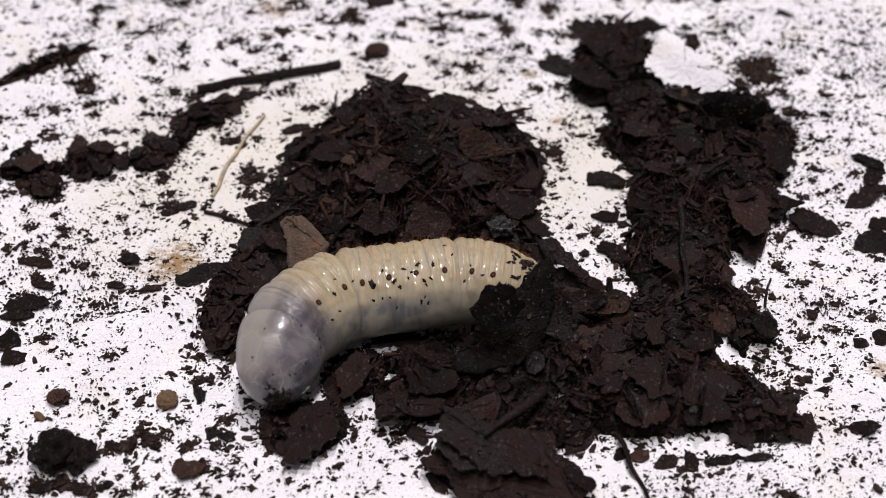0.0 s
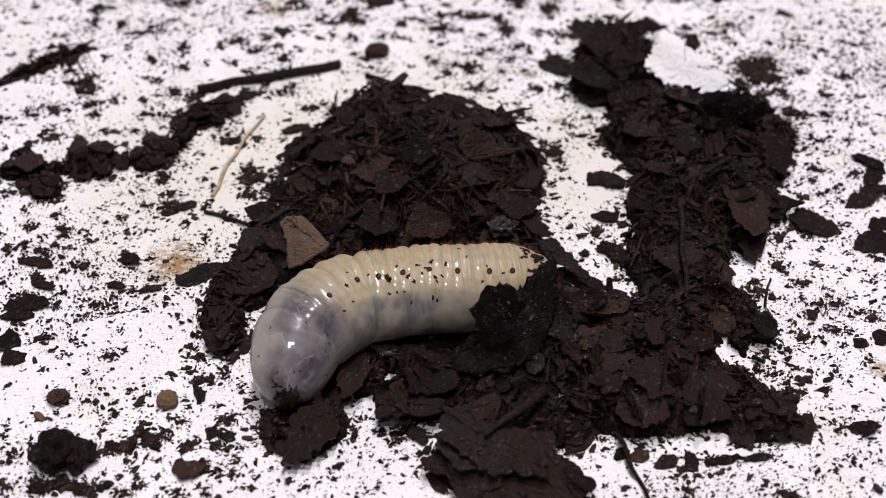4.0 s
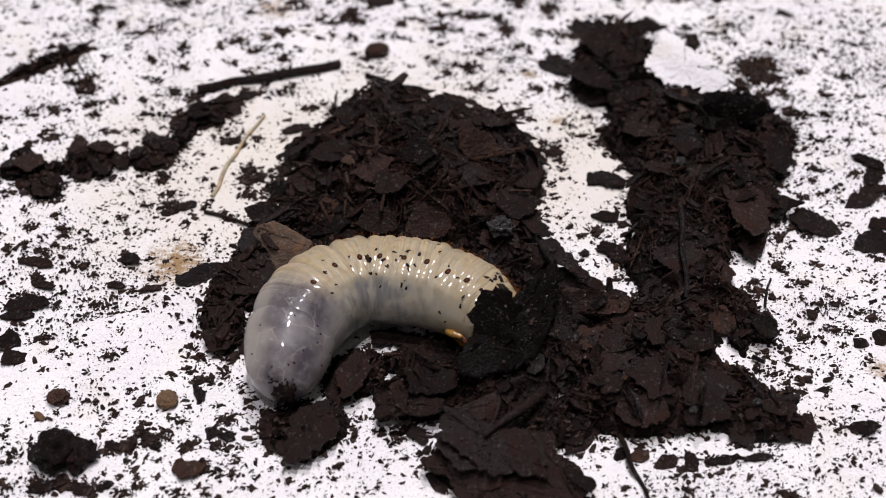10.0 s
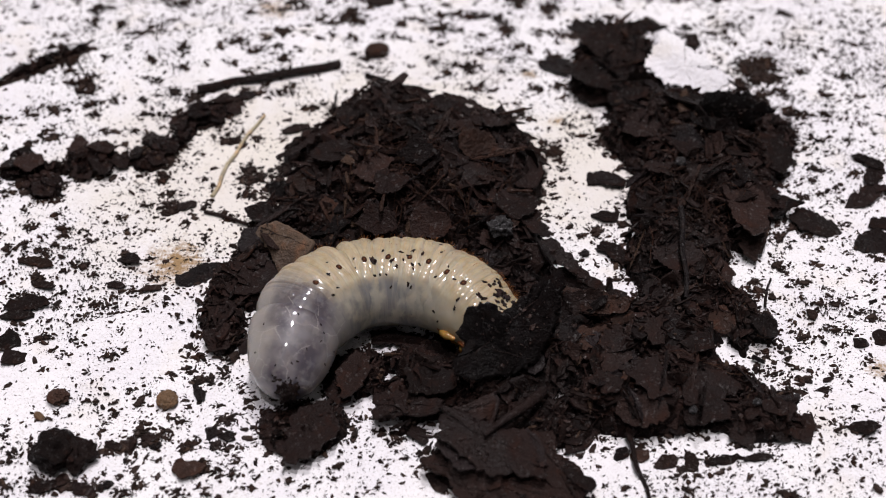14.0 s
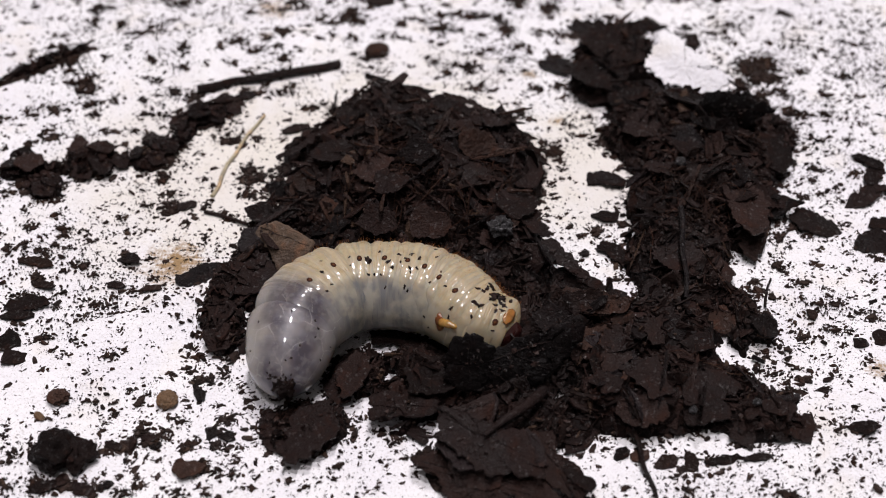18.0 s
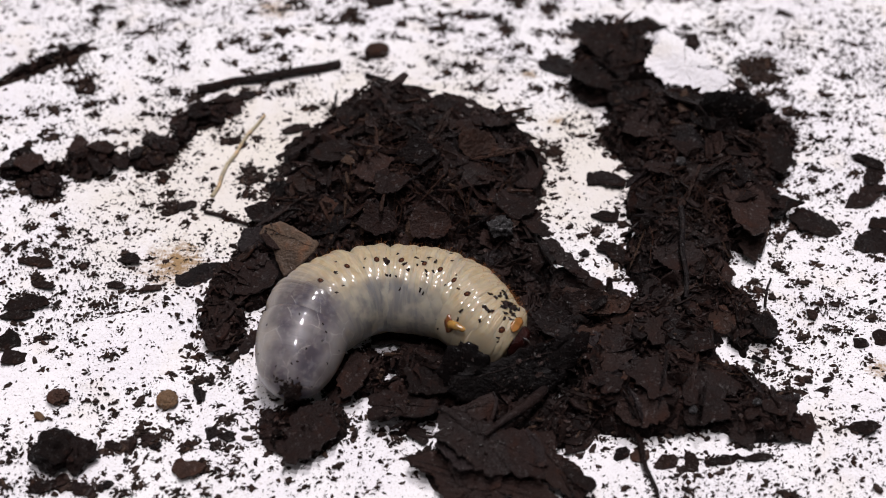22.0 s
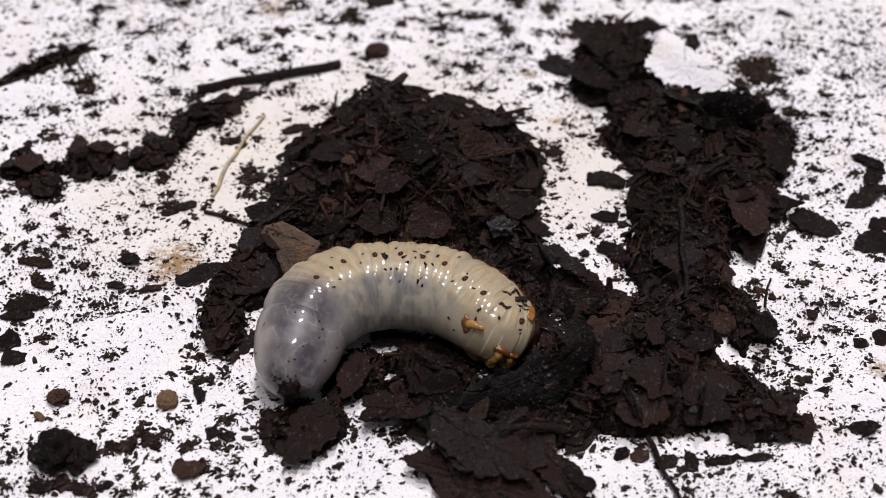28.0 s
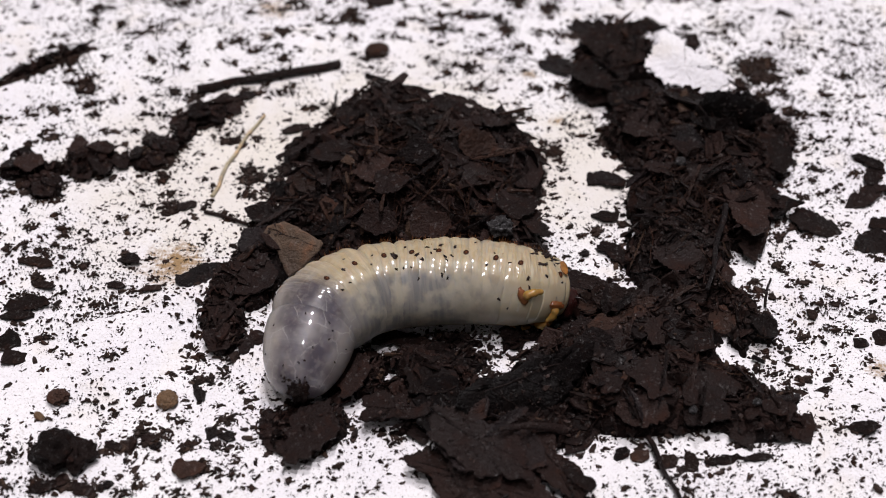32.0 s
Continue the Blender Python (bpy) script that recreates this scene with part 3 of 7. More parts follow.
fragment(-0.3, 40, 9.2, 7.9, 2, "dark", lift=1.6)
fragment(13, 2.4, 7.1, 7.6, 2, "dark", lift=1.2)
fragment(16.1, 0.7, 5.5, 5.8, 19, "dark", lift=1)
fragment(28.6, -15.9, 5.4, 4.8, -30, "umber", lift=1.5)
fragment(23.6, -15.3, 8.5, 6.2, -23, "brown", lift=1.5)
fragment(29.4, 8.2, 5.2, 3.5, -2, "dark", lift=0.4)
fragment(29.8, -1.5, 6.9, 4.3, -54, "dark", lift=0.8)
fragment(30.3, 17.9, 8.7, 4.4, -11, "dark", lift=0.7)
fragment(-80.8, 20, 3.8, 5.3, 26, "dark", lift=0.8)
fragment(-76.8, 19.7, 5.3, 5.2, 33, "umber", lift=0.9)
fragment(-79.5, 25.2, 5.4, 3.3, 15, "dark", lift=0.8)
fragment(-73.3, 13.8, 5.6, 4, -13, "dark", lift=0.6)
fragment(-72.3, 15.8, 4.1, 3.7, 9, "dark", lift=0.6)
fragment(-69.5, 27.3, 4, 5.8, 15, "umber", lift=1.4)
fragment(-64.2, 23.7, 4.4, 6.7, 4, "umber", lift=1.4)
fragment(-67.1, 19.1, 4, 4.1, -15, "dark", lift=0.8)
fragment(-64, 20.1, 3.6, 4.9, 22, "dark", lift=0.8)
fragment(-60.5, 22.5, 3.7, 3.4, 34, "dark", lift=0.8)
fragment(-57.9, 24.7, 4.3, 3.8, 34, "dark", lift=0.8)
fragment(-54.4, 23, 3.5, 5.9, 23, "dark", lift=0.8)
fragment(-52.6, 26.9, 3.8, 5.2, 34, "dark", lift=0.8)
fragment(-56, 30.7, 4.6, 3.7, 18, "dark", lift=0.6)
fragment(-51.2, 35.3, 4.4, 4.8, 0, "umber", lift=0.8)
fragment(-47.6, 35.9, 4.6, 4.8, 24, "dark", lift=0.7)
fragment(-44.3, 36.7, 4.2, 4, 26, "dark", lift=0.6)
fragment(-41.4, 39.8, 4.1, 3.4, 16, "dark", lift=0.6)
fragment(-43.4, 42.7, 4.3, 3.5, 15, "dark", lift=0.6)
fragment(-39.8, 43.6, 4.5, 2.7, 15, "dark", lift=0.6)
fragment(-13.8, 80.8, 7.2, 6, -6, "dark", lift=0.6)
fragment(-37.9, -50.3, 5.3, 3.9, 19, "brown", lift=1, tilt=8, taper=0.3)
fragment(-70.5, -14.5, 8.7, 2.8, 5, "dark", lift=0.6)
fragment(-71.5, -17, 5.6, 2.4, 3, "dark", lift=0.4)
fragment(-71.1, -4.2, 6.9, 2.5, -10, "brown", lift=0.5)
fragment(-68.8, -9.4, 4.6, 2, -22, "dark", lift=0.4)
fragment(-55.1, -2.9, 5.2, 3.1, -38, "black", lift=0.6, tilt=10)
fragment(-47.2, 11.6, 4.8, 2.4, 16, "dark", lift=0.5)
fragment(-70.9, -23.5, 5.2, 4.6, -33, "dark", lift=0.6)
fragment(-69.4, -27.5, 4.3, 3.1, 7, "dark", lift=0.5)
fragment(68.6, -23.2, 2.7, 2.5, 6, "dark", lift=0.4)
fragment(72.3, -22, 3.1, 3.8, -25, "dark", lift=0.5)
fragment(64.7, -42.8, 5.6, 3, 9, "dark", lift=0.8)
fragment(62.1, -16.4, 1.7, 2.7, 0, "umber", lift=0.4)
fragment(61.6, -31.3, 2, 0.9, 14, "dark", lift=0.3)
fragment(60.2, -33.6, 2.7, 1.7, -5, "dark", lift=0.3)
fragment(37.4, 5.7, 5.9, 4.5, 53, "dark", lift=1.5)
fragment(38.8, 12.4, 6.9, 5.4, 110, "dark", lift=1.5)
fragment(51.5, 28.3, 9.8, 6.9, 114, "black", lift=1)
fragment(37.5, 27.3, 6.7, 7.6, 32, "dark", lift=1)
fragment(36.3, 39.8, 9.2, 5.2, 55, "dark", lift=1)
fragment(54, 11.4, 6.7, 4.9, -73, "dark", lift=1.5)
fragment(29.1, -22.7, 5.6, 4.2, -136, "brown", lift=1.6)
fragment(40.1, -28.9, 5.8, 4.4, -60, "dark", lift=1.5)
fragment(52.3, -22.4, 4.9, 4.9, -52, "dark", lift=1)
fragment(51, -41.2, 4.5, 3.5, -30, "dark", lift=0.8)
fragment(27.3, -31.8, 6.1, 4.5, 24, "umber", lift=1.8)
fragment(35.1, -15.5, 5.2, 5.3, -32, "dark", lift=1.2)
fragment(-9.6, 5.6, 6.6, 6.2, 14, "dark", lift=1.6)
fragment(1.6, 11.6, 6.3, 6.3, 15, "dark", lift=1.8)
fragment(8.6, 6.9, 5.2, 4.6, 37, "umber", lift=1.5)
fragment(-20.8, 11.4, 4.5, 6.1, -21, "dark", lift=1.4)
fragment(-7.4, 30.9, 7.7, 5, -45, "dark", lift=1.4)
fragment(13.4, 0.9, 11.4, 3.6, -113, "dark", lift=1)
fragment(-17.4, 1.6, 6.3, 5.9, -14, "dark", lift=0.6)
fragment(-31.8, -7.8, 4.9, 5.8, 17, "dark", lift=1)
fragment(-4.3, -38.9, 7.7, 4.2, -37, "dark", lift=0.8)
fragment(21.3, -42.2, 3.6, 2.8, -19, "dark", lift=0.6)
fragment(36.6, -41.9, 4.3, 2.8, 0, "dark", lift=0.6)
fragment(51.7, -44.3, 2.6, 2.3, -25, "dark", lift=0.5)
fragment(19.4, -53.1, 9.1, 3.2, -58, "dark", lift=0.8)
fragment(3.9, -48.3, 9.2, 9.1, 0, "ash", lift=1.6, taper=0.1, curl=0.1)
fragment(4, -42.3, 4.6, 5.5, -20, "umber", lift=1.8, taper=0.3)
fragment(12.4, -48.9, 9.1, 5.7, -64, "ash", lift=1.3, taper=0.2, curl=0.1)
fragment(4.7, -52.8, 8.5, 4.6, -4, "umber", lift=1)
fragment(15.2, -51.4, 5.9, 3.4, 4, "dark", lift=1)
fragment(-0.3, -49.6, 3.7, 3.1, 24, "dark", lift=0.6)
fragment(-1, -52.1, 4.9, 2.1, 20, "dark", lift=0.6)
fragment(19.9, -45, 3.3, 2.1, -42, "dark", lift=0.6)
fragment(-35.4, -42.6, 3.2, 2.7, 40, "dark", lift=0.5)
fragment(-33, -43.5, 2.7, 2.2, -30, "dark", lift=0.5)
fragment(-38.5, -34.3, 1.9, 4.0, 20, "black", lift=0.6, tilt=14)
fragment(-50, -45.4, 3.2, 2.1, 10, "dark", lift=0.6, roll=14)
fragment(-47.6, -44.7, 2.7, 2.2, 60, "umber", lift=0.5, roll=-12)
fragment(-45, -43.6, 2.5, 1.8, -20, "dark", lift=0.5)
fragment(-43.8, -45.2, 2.1, 1.6, 35, "black", lift=0.4)
fragment(-59, -53, 4.2, 2.5, 15, "dark", lift=0.5, tilt=8)
fragment(-56.6, -51.6, 2.5, 2.0, 70, "umber", lift=0.5)
fragment(-53, -53.4, 3.6, 2.6, -15, "dark", lift=0.6, roll=12)
fragment(-50, -52.8, 2.4, 1.8, 40, "black", lift=0.4)
fragment(-56, -9.6, 3.4, 1.6, -8, "dark", lift=0.4, roll=12)
fragment(-50.2, -10.4, 4.2, 1.8, 6, "umber", lift=0.4, roll=-10)


def posed_leaf(name, length, width, tone, at, label, taper=0.3, curl=0.15, seed=1):
    """A leaf fragment that stands or leans at a pose of its own."""
    ob = new(name, fragment_mesh(name, length, width, taper, curl, 0.4, TONES[tone], random.Random(seed)))
    ob.matrix_world = at
    return tagged(ob, label, "leaf fragment", "fragments of the litter")


posed_leaf("leaf_fragment", 7, 4, "black", pose(0.05383, 0.02681, 0.00698, 74, 10, 17), "black leaf fragment standing in the litter", 0.2, 0.2, 32)
posed_leaf("leaf_fragment", 11.5, 5.5, "dark", pose(0.05913, 0.00873, 0.0044, 34, 27, 14), "dark brown pointed leaf with a raised rim", 0.75, 0.3, 33)
posed_leaf("leaf_fragment", 9, 2.6, "umber", pose(0.0505, 0.01935, 0.00882, 55, -11, -98), "umber leaf strip standing on edge in the heap", 0.2, 0.2, 34)
posed_leaf("leaf_fragment", 7, 2.2, "umber", pose(0.04837, 0.01735, 0.00873, -48, -8, -98), "umber leaf strip standing on edge in the heap", 0.2, 0.2, 35)
posed_leaf("leaf_fragment", 8, 5, "grey", pose(0.04611, 0.02333, 0.0073, 34, 19, -21), "grey-brown leaf fragment leaning in the heap", 0.4, 0.2, 36)
posed_leaf("leaf_fragment", 15, 2.0, "umber", pose(-0.00864, 0.04443, 0.00257, 35, 1, -18), "long umber leaf strip along the heap's crest", 0.3, 0.2, 37)
posed_leaf("leaf_fragment", 17, 2.2, "dark", pose(0.00799, 0.03573, 0.00195, 31, 3, -35), "long dark leaf strip along the heap's crest", 0.3, 0.2, 38)
posed_leaf("leaf_fragment", 12, 2.0, "dark", pose(-0.02503, 0.02842, 0.00328, 43, -24, 17), "dark pointed leaf blade sticking out of the heap", 0.8, 0.2, 39)
posed_leaf("leaf_fragment", 17, 1.8, "dark", pose(-0.0081, 0.0427, 0.0052, 24, -2, -24), "long dark leaf strip along the heap's crest", 0.4, 0.25, 57)
posed_leaf("leaf_fragment", 13, 1.7, "umber", pose(0.0052, 0.0361, 0.0055, 24, 2, -31), "long umber leaf strip along the heap's crest", 0.3, 0.25, 59)
posed_leaf("leaf_fragment", 16, 2.6, "dark", pose(-0.0243, 0.0266, 0.0046, 22, -5, 40), "dark pointed leaf blade sticking out of the heap", 0.75, 0.25, 60)
posed_leaf("leaf_fragment", 5, 0.9, "dark", pose(-0.02144, 0.04187, 0.00221, 13, -13, 83), "dark splinter sticking out of the heap", 0.6, 0.1, 40)
posed_leaf("leaf_fragment", 8, 6.5, "brown", pose(0.00633, 0.01516, 0.01147, 55, 23, 21), "reddish brown torn leaf lying on the heap", 0.1, 0.08, 41)
posed_leaf("leaf_fragment", 8.5, 7, "black", pose(-0.00472, 0.01113, 0.01358, 47, -16, -28), "dull black leaf fragment on the heap", 0.1, 0.12, 42)
posed_leaf("leaf_fragment", 11, 3.5, "umber", pose(-0.02356, 0.00675, 0.00493, 58, -16, -38), "umber curved leaf rim over a dark hollow", 0.3, 0.35, 43)
posed_leaf("leaf_fragment", 8, 5.5, "umber", pose(-0.00223, -0.00201, 0.00783, 49, 4, -2), "umber torn leaf leaning against the heap", 0.3, 0.12, 44)
posed_leaf("leaf_fragment", 7, 6, "dark", pose(-0.01105, -0.00084, 0.00746, 44, 9, -27), "dark torn leaf leaning against the heap", 0.3, 0.12, 45)
posed_leaf("leaf_fragment", 7.5, 4.5, "umber", pose(0.03378, -0.02833, 0.00771, 0, 7, -91), "umber wedge of leaf on the litter", 0.5, 0.1, 46)
posed_leaf("leaf_fragment", 9, 1.4, "grey", pose(0.00949, -0.04523, 0.00601, 23, 4, 45), "grey-brown stick of leaf rib on the litter", 0.2, 0.3, 48)


def joined(name, pieces, material, label, category):
    """Many small pieces in one mesh: lists of vertex arrays and of faces."""
    verts, faces, base = [], [], 0
    for v, fs in pieces:
        verts.append(v)
        faces += [tuple(i + base for i in face) for face in fs]
        base += len(v)
    ob = mesh_object(name, np.concatenate(verts), faces, material)
    return tagged(ob, label, category, kind="stuff")


def chip_batch(x, y, z, length, width, thick, up, turn, m=6):
    """Many flat torn chips at once, as one pair of vertices and faces."""
    n = len(x)
    a = np.linspace(0, 2 * np.pi, m, endpoint=False)[None, :] + rng.uniform(0, 1, (n, 1)) + rng.uniform(-0.3, 0.3, (n, m))
    r = rng.uniform(0.55, 1.25, (n, m))
    px, py = length[:, None] / 2 * r * np.cos(a), width[:, None] / 2 * r * np.sin(a)
    pz = rng.uniform(-0.07, 0.07, (n, m)) * length[:, None]
    up = up / np.linalg.norm(up, axis=1)[:, None]
    f1 = np.stack([np.cos(turn), np.sin(turn), 0 * turn], -1)
    f1 = f1 - up * np.sum(f1 * up, 1)[:, None]
    f1 = f1 / np.linalg.norm(f1, axis=1)[:, None]
    f2 = np.cross(up, f1)
    at = np.stack([x, y, z], -1)

    def ring(share, lift):
        return at[:, None, :] + share * px[..., None] * f1[:, None, :] + share * py[..., None] * f2[:, None, :] + (pz + lift)[..., None] * up[:, None, :]
    half = thick[:, None] / 2 + 0 * px
    verts = np.concatenate([ring(0.9, half), ring(1.0, -half)], 1).reshape(-1, 3)
    faces = []
    for i in range(n):
        o = i * 2 * m
        faces.append(tuple(range(o, o + m)))
        faces.append(tuple(reversed(range(o + m, o + 2 * m))))
        faces += [(o + (k + 1) % m, o + k, o + m + k, o + m + (k + 1) % m) for k in range(m)]
    return verts, faces


def slopes(x, y):
    d = 1.6
    zx = (pile_height(x + d, y) - pile_height(x - d, y)) / (2 * d)
    zy = (pile_height(x, y + d) - pile_height(x, y - d)) / (2 * d)
    return np.stack([-0.7 * zx, -0.7 * zy, 1 + 0 * zx], -1)


def build_litter():
    """Loose chips all over the heaps."""
    n = 80000
    x, y = rng.uniform(-98, 92, n), rng.uniform(-57, 82, n)
    high = pile_height(x, y, False)
    keep = (high > 0.5) & (rng.random(n) < 0.42)
    x, y, high = x[keep], y[keep], high[keep]
    n = len(x)
    size = np.minimum(np.minimum(0.9 + rng.gamma(1.5, 1.3, n), 8.0), 1.2 + high * 1.4)
    up = slopes(x, y) + rng.normal(0, 0.45, (n, 3))
    z = ground_height(x, y) - 0.2 + rng.uniform(0, 1.1, n)
    slim = rng.choice([0.07, 0.12, 0.2, 0.4, 0.7], n)
    piece = chip_batch(x, y, z, size, size * slim, rng.uniform(0.1, 0.4, n), up, rng.uniform(0, 6.28, n), 7)
    joined("leaf_litter", [piece], LITTER, "loose chips of decayed brown leaves and bark", "leaf litter")


build_litter()


def scatter_fragments(count):
    """Further torn leaves lying anyhow on the heaps."""
    dice = random.Random(21)
    made = 0
    while made < count:
        x, y = dice.uniform(-95, 90), dice.uniform(-55, 80)
        if float(pile_height(np.float64(x), np.float64(y))) < 2.4 or any(abs(x - g[0]) < g[2] + 3 and abs(y - g[1]) < g[3] + 3 for g in GAPS):
            continue
        size = dice.uniform(2.2, 6.0)
        tone = dice.choice(("dark", "dark", "umber", "umber", "black", "black", "grey", "brown"))
        fragment(x, y, size, size * dice.uniform(0.25, 0.8), dice.uniform(0, 180), tone, dice.uniform(0.5, 1.4), dice.gauss(0, 20), dice.gauss(0, 24), dice.uniform(0, 0.6), dice.uniform(0, 0.3))
        made += 1


scatter_fragments(115)


def scatter_strips(count):
    """Narrow strips, leaf stalks and splinters sticking out of the heaps."""
    dice = random.Random(58)
    made = 0
    while made < count:
        x, y = dice.uniform(-95, 90), dice.uniform(-55, 80)
        if float(pile_height(np.float64(x), np.float64(y))) < 2.8 or any(abs(x - g[0]) < g[2] + 3 and abs(y - g[1]) < g[3] + 3 for g in GAPS):
            continue
        size = dice.uniform(4.0, 12.0)
        tone = dice.choice(("dark", "umber", "black", "brown", "umber", "grey"))
        ob = fragment(x, y, size, dice.uniform(0.35, 1.3), dice.uniform(0, 180), tone, dice.uniform(0.9, 2.4), dice.gauss(0, 16), dice.gauss(0, 40), dice.uniform(0.2, 0.8), dice.uniform(0.1, 0.6))
        ob.name = "leaf_strip"
        tagged(ob, STRIPS[tone], "leaf strip", "strips in the litter")
        made += 1


STRIPS = {
    "dark": "narrow dark brown leaf strip in the heap",
    "umber": "narrow umber leaf stalk lying across the litter",
    "black": "thin blackish splinter sticking out of the litter",
    "brown": "thin reddish brown leaf rib on the heap",
    "grey": "thin grey-brown stalk lying on dark litter",
}
scatter_strips(130)
CRUMB_PIECES = []


def crumbs(x, y, size, flat=0.34):
    """Loose crumbs on the paper, from arrays of places and sizes."""
    n = len(x)
    up = np.stack([rng.normal(0, 0.3, n), rng.normal(0, 0.3, n), np.ones(n)], -1)
    z = paper_height(x, y) + size * flat * 0.35
    CRUMB_PIECES.append(chip_batch(x, y, z, size * 1.12, size * rng.uniform(0.18, 0.72, n), size * flat, up, rng.normal(0.3, 0.9, n), 6))


def specks(x, y, a, b):
    """A clump of crumbs within an ellipse: a few coarse ones, and many fine ones round them."""
    area = math.pi * a * b
    few = max(2, int(area / 0.75))
    core = 0.42 + min(a, b) * rng.uniform(0.15, 0.7, few) + rng.gamma(1.2, 0.22, few)
    r, w = 0.75 * rng.random(few) ** 0.7, rng.uniform(0, 6.28, few)
    crumbs(x + a * r * np.cos(w), y + b * r * np.sin(w), np.minimum(core, 1.7))
    many = int(area * 4.5) + 6
    r, w = 1.5 * rng.random(many) ** 0.6, rng.uniform(0, 6.28, many)
    crumbs(x + a * r * np.cos(w), y + b * r * np.sin(w), np.minimum(0.17 + rng.gamma(1.4, 0.2, many), 1.2))


specks(65.9, -3.9, 1.74, 1.04)
specks(70.6, -5.1, 1.39, 1.04)
specks(61.1, -8.3, 1.54, 1.03)
specks(73.9, -8, 1.38, 1.03)
specks(66.8, -13.7, 1.69, 1.01)
specks(59.4, -21.8, 1.48, 1.23)
specks(69.3, -27, 1.29, 0.97)
specks(67.2, -20.4, 1.16, 0.99)
specks(66.8, 0.5, 1.23, 0.92)
specks(62.7, 5.6, 1.79, 1.07)
specks(76.2, -2.2, 1.4, 1.05)
specks(70.2, 22.7, 1.7, 1.27)
specks(78.5, 31.2, 1.54, 1.15)
specks(66.4, 14.3, 1.47, 1.1)
specks(72.1, 6.6, 1.26, 0.94)
specks(-28.3, 23.7, 2.45, 1.69)
specks(-30.2, 20, 1.49, 1.4)
specks(-26.2, 25.4, 2.84, 1.41)
specks(-26, 11.1, 1.44, 1.08)
specks(-85.2, 46.4, 3.38, 1.78)
specks(-81.2, 49.2, 4.01, 1.8)
specks(-77, 53.2, 3.45, 1.51)
specks(-74, 57.2, 2.46, 1.23)
specks(63.9, 55.4, 3.71, 3.69)
specks(66.6, 52.4, 4.09, 3.36)
specks(60.8, 49.6, 2.43, 1.82)
specks(67.7, 47.3, 2.42, 1.81)
specks(69.3, 40.7, 2.38, 2.07)
specks(-75.4, 74.4, 0.87, 4.52)
specks(-69.2, 71.1, 1.07, 2.24)
specks(-81.4, 67.6, 1.49, 0.95)
specks(-90.6, 60.4, 2.09, 0.94)
specks(-86, 61.5, 1.46, 1.09)
specks(-81.5, 62.6, 4.19, 1.1)
specks(-84.9, 49.7, 3.01, 1.8)
specks(-79, 51.7, 6.25, 1.66)
specks(-87.3, 45.4, 1.39, 1.19)
specks(-75.7, 54.5, 3.05, 1.22)
specks(-63.4, 66.2, 5.8, 0.63)
specks(-60.9, 69.3, 2.13, 0.64)
specks(-56.3, 70.6, 1.07, 0.64)
specks(-60.3, 55.2, 0.82, 0.76)
specks(-59.8, 49.4, 1.21, 0.75)
specks(-58, 49, 1.21, 0.9)
specks(-65.2, 57.3, 0.62, 0.77)
specks(-68.8, 54.4, 1.02, 0.61)
specks(-69.4, 41, 2.17, 1.33)
specks(-65.1, 41.9, 1.58, 1.48)
specks(-59.6, 42.4, 1.19, 1.33)
specks(-53.1, 52.9, 1.32, 1.22)
specks(-48.6, 53.8, 1.02, 0.91)
specks(-46.2, 58.8, 1.34, 1.39)
specks(-44.6, 54.7, 1.33, 1.53)
specks(-53.8, 45.2, 2.2, 1.34)
specks(-57.3, 38.1, 2.94, 1.03)
specks(-64.7, 32.7, 2.13, 1.01)
specks(-59.8, 32.8, 2.13, 0.58)
specks(-68.3, 37.7, 1.57, 1.02)
specks(-82.1, 33.1, 0.68, 0.72)
specks(-75.8, 33.8, 0.58, 0.58)
specks(-71, 31.5, 0.67, 0.58)
specks(-84, 34.7, 0.87, 0.72)
specks(-61.3, 28.9, 1.34, 1)
specks(-49.7, 44.2, 2.59, 1.49)
specks(-42.9, 60.9, 1.87, 1.71)
specks(-39.2, 58.2, 1.86, 1.54)
specks(-34.7, 60.2, 1.35, 1.4)
specks(-32.9, 56.2, 1.64, 1.69)
specks(-42.8, 53.9, 2.24, 1.52)
specks(-39.7, 51.4, 1.83, 1.06)
specks(-26.2, 64.6, 1.47, 1.26)
specks(-19.1, 66, 1.37, 2.05)
specks(-29.3, 66.3, 0.95, 0.79)
specks(-17.6, 72.2, 1.4, 1.44)
specks(-6.3, 56.2, 0.83, 0.93)
specks(-32.3, 45.8, 1.8, 1.05)
specks(-23.6, 42.9, 1.1, 0.89)
specks(-36, 31.1, 1.06, 2.59)
specks(-38.3, 29.1, 0.77, 0.86)
specks(-23, 60.5, 0.83, 0.93)
specks(-38, 45.4, 4, 1.35)
specks(-31.1, 31.2, 0.87, 0.86)
specks(-12.1, 54, 1.85, 0.61)
specks(-5.4, 74, 3.57, 0.81)
specks(-0.5, 76.5, 1.96, 0.98)
specks(-16, 78.7, 1.53, 1.31)
specks(-76.1, 19.2, 5.55, 4.15)
specks(-66.9, 20.9, 5.57, 4.16)
specks(-53.9, 24.7, 3.77, 4.22)
specks(-47.8, 35.7, 5.82, 2.61)
specks(-43.2, 41.7, 4.95, 2.07)
specks(-71.9, 13.4, 2.73, 1.91)
specks(-51.4, 29.9, 2.29, 1.71)
specks(6.9, 76.4, 4.13, 1.79)
specks(3.8, 70.6, 1.5, 0.96)
specks(8, 68.4, 1.92, 1.27)
specks(11.8, 75.2, 1.52, 1.46)
specks(13.5, 69.4, 1.5, 3.83)
specks(19, 70.3, 3.64, 0.8)
specks(23.8, 69.2, 1.92, 1.12)
specks(17.5, 63.8, 1.47, 1.1)
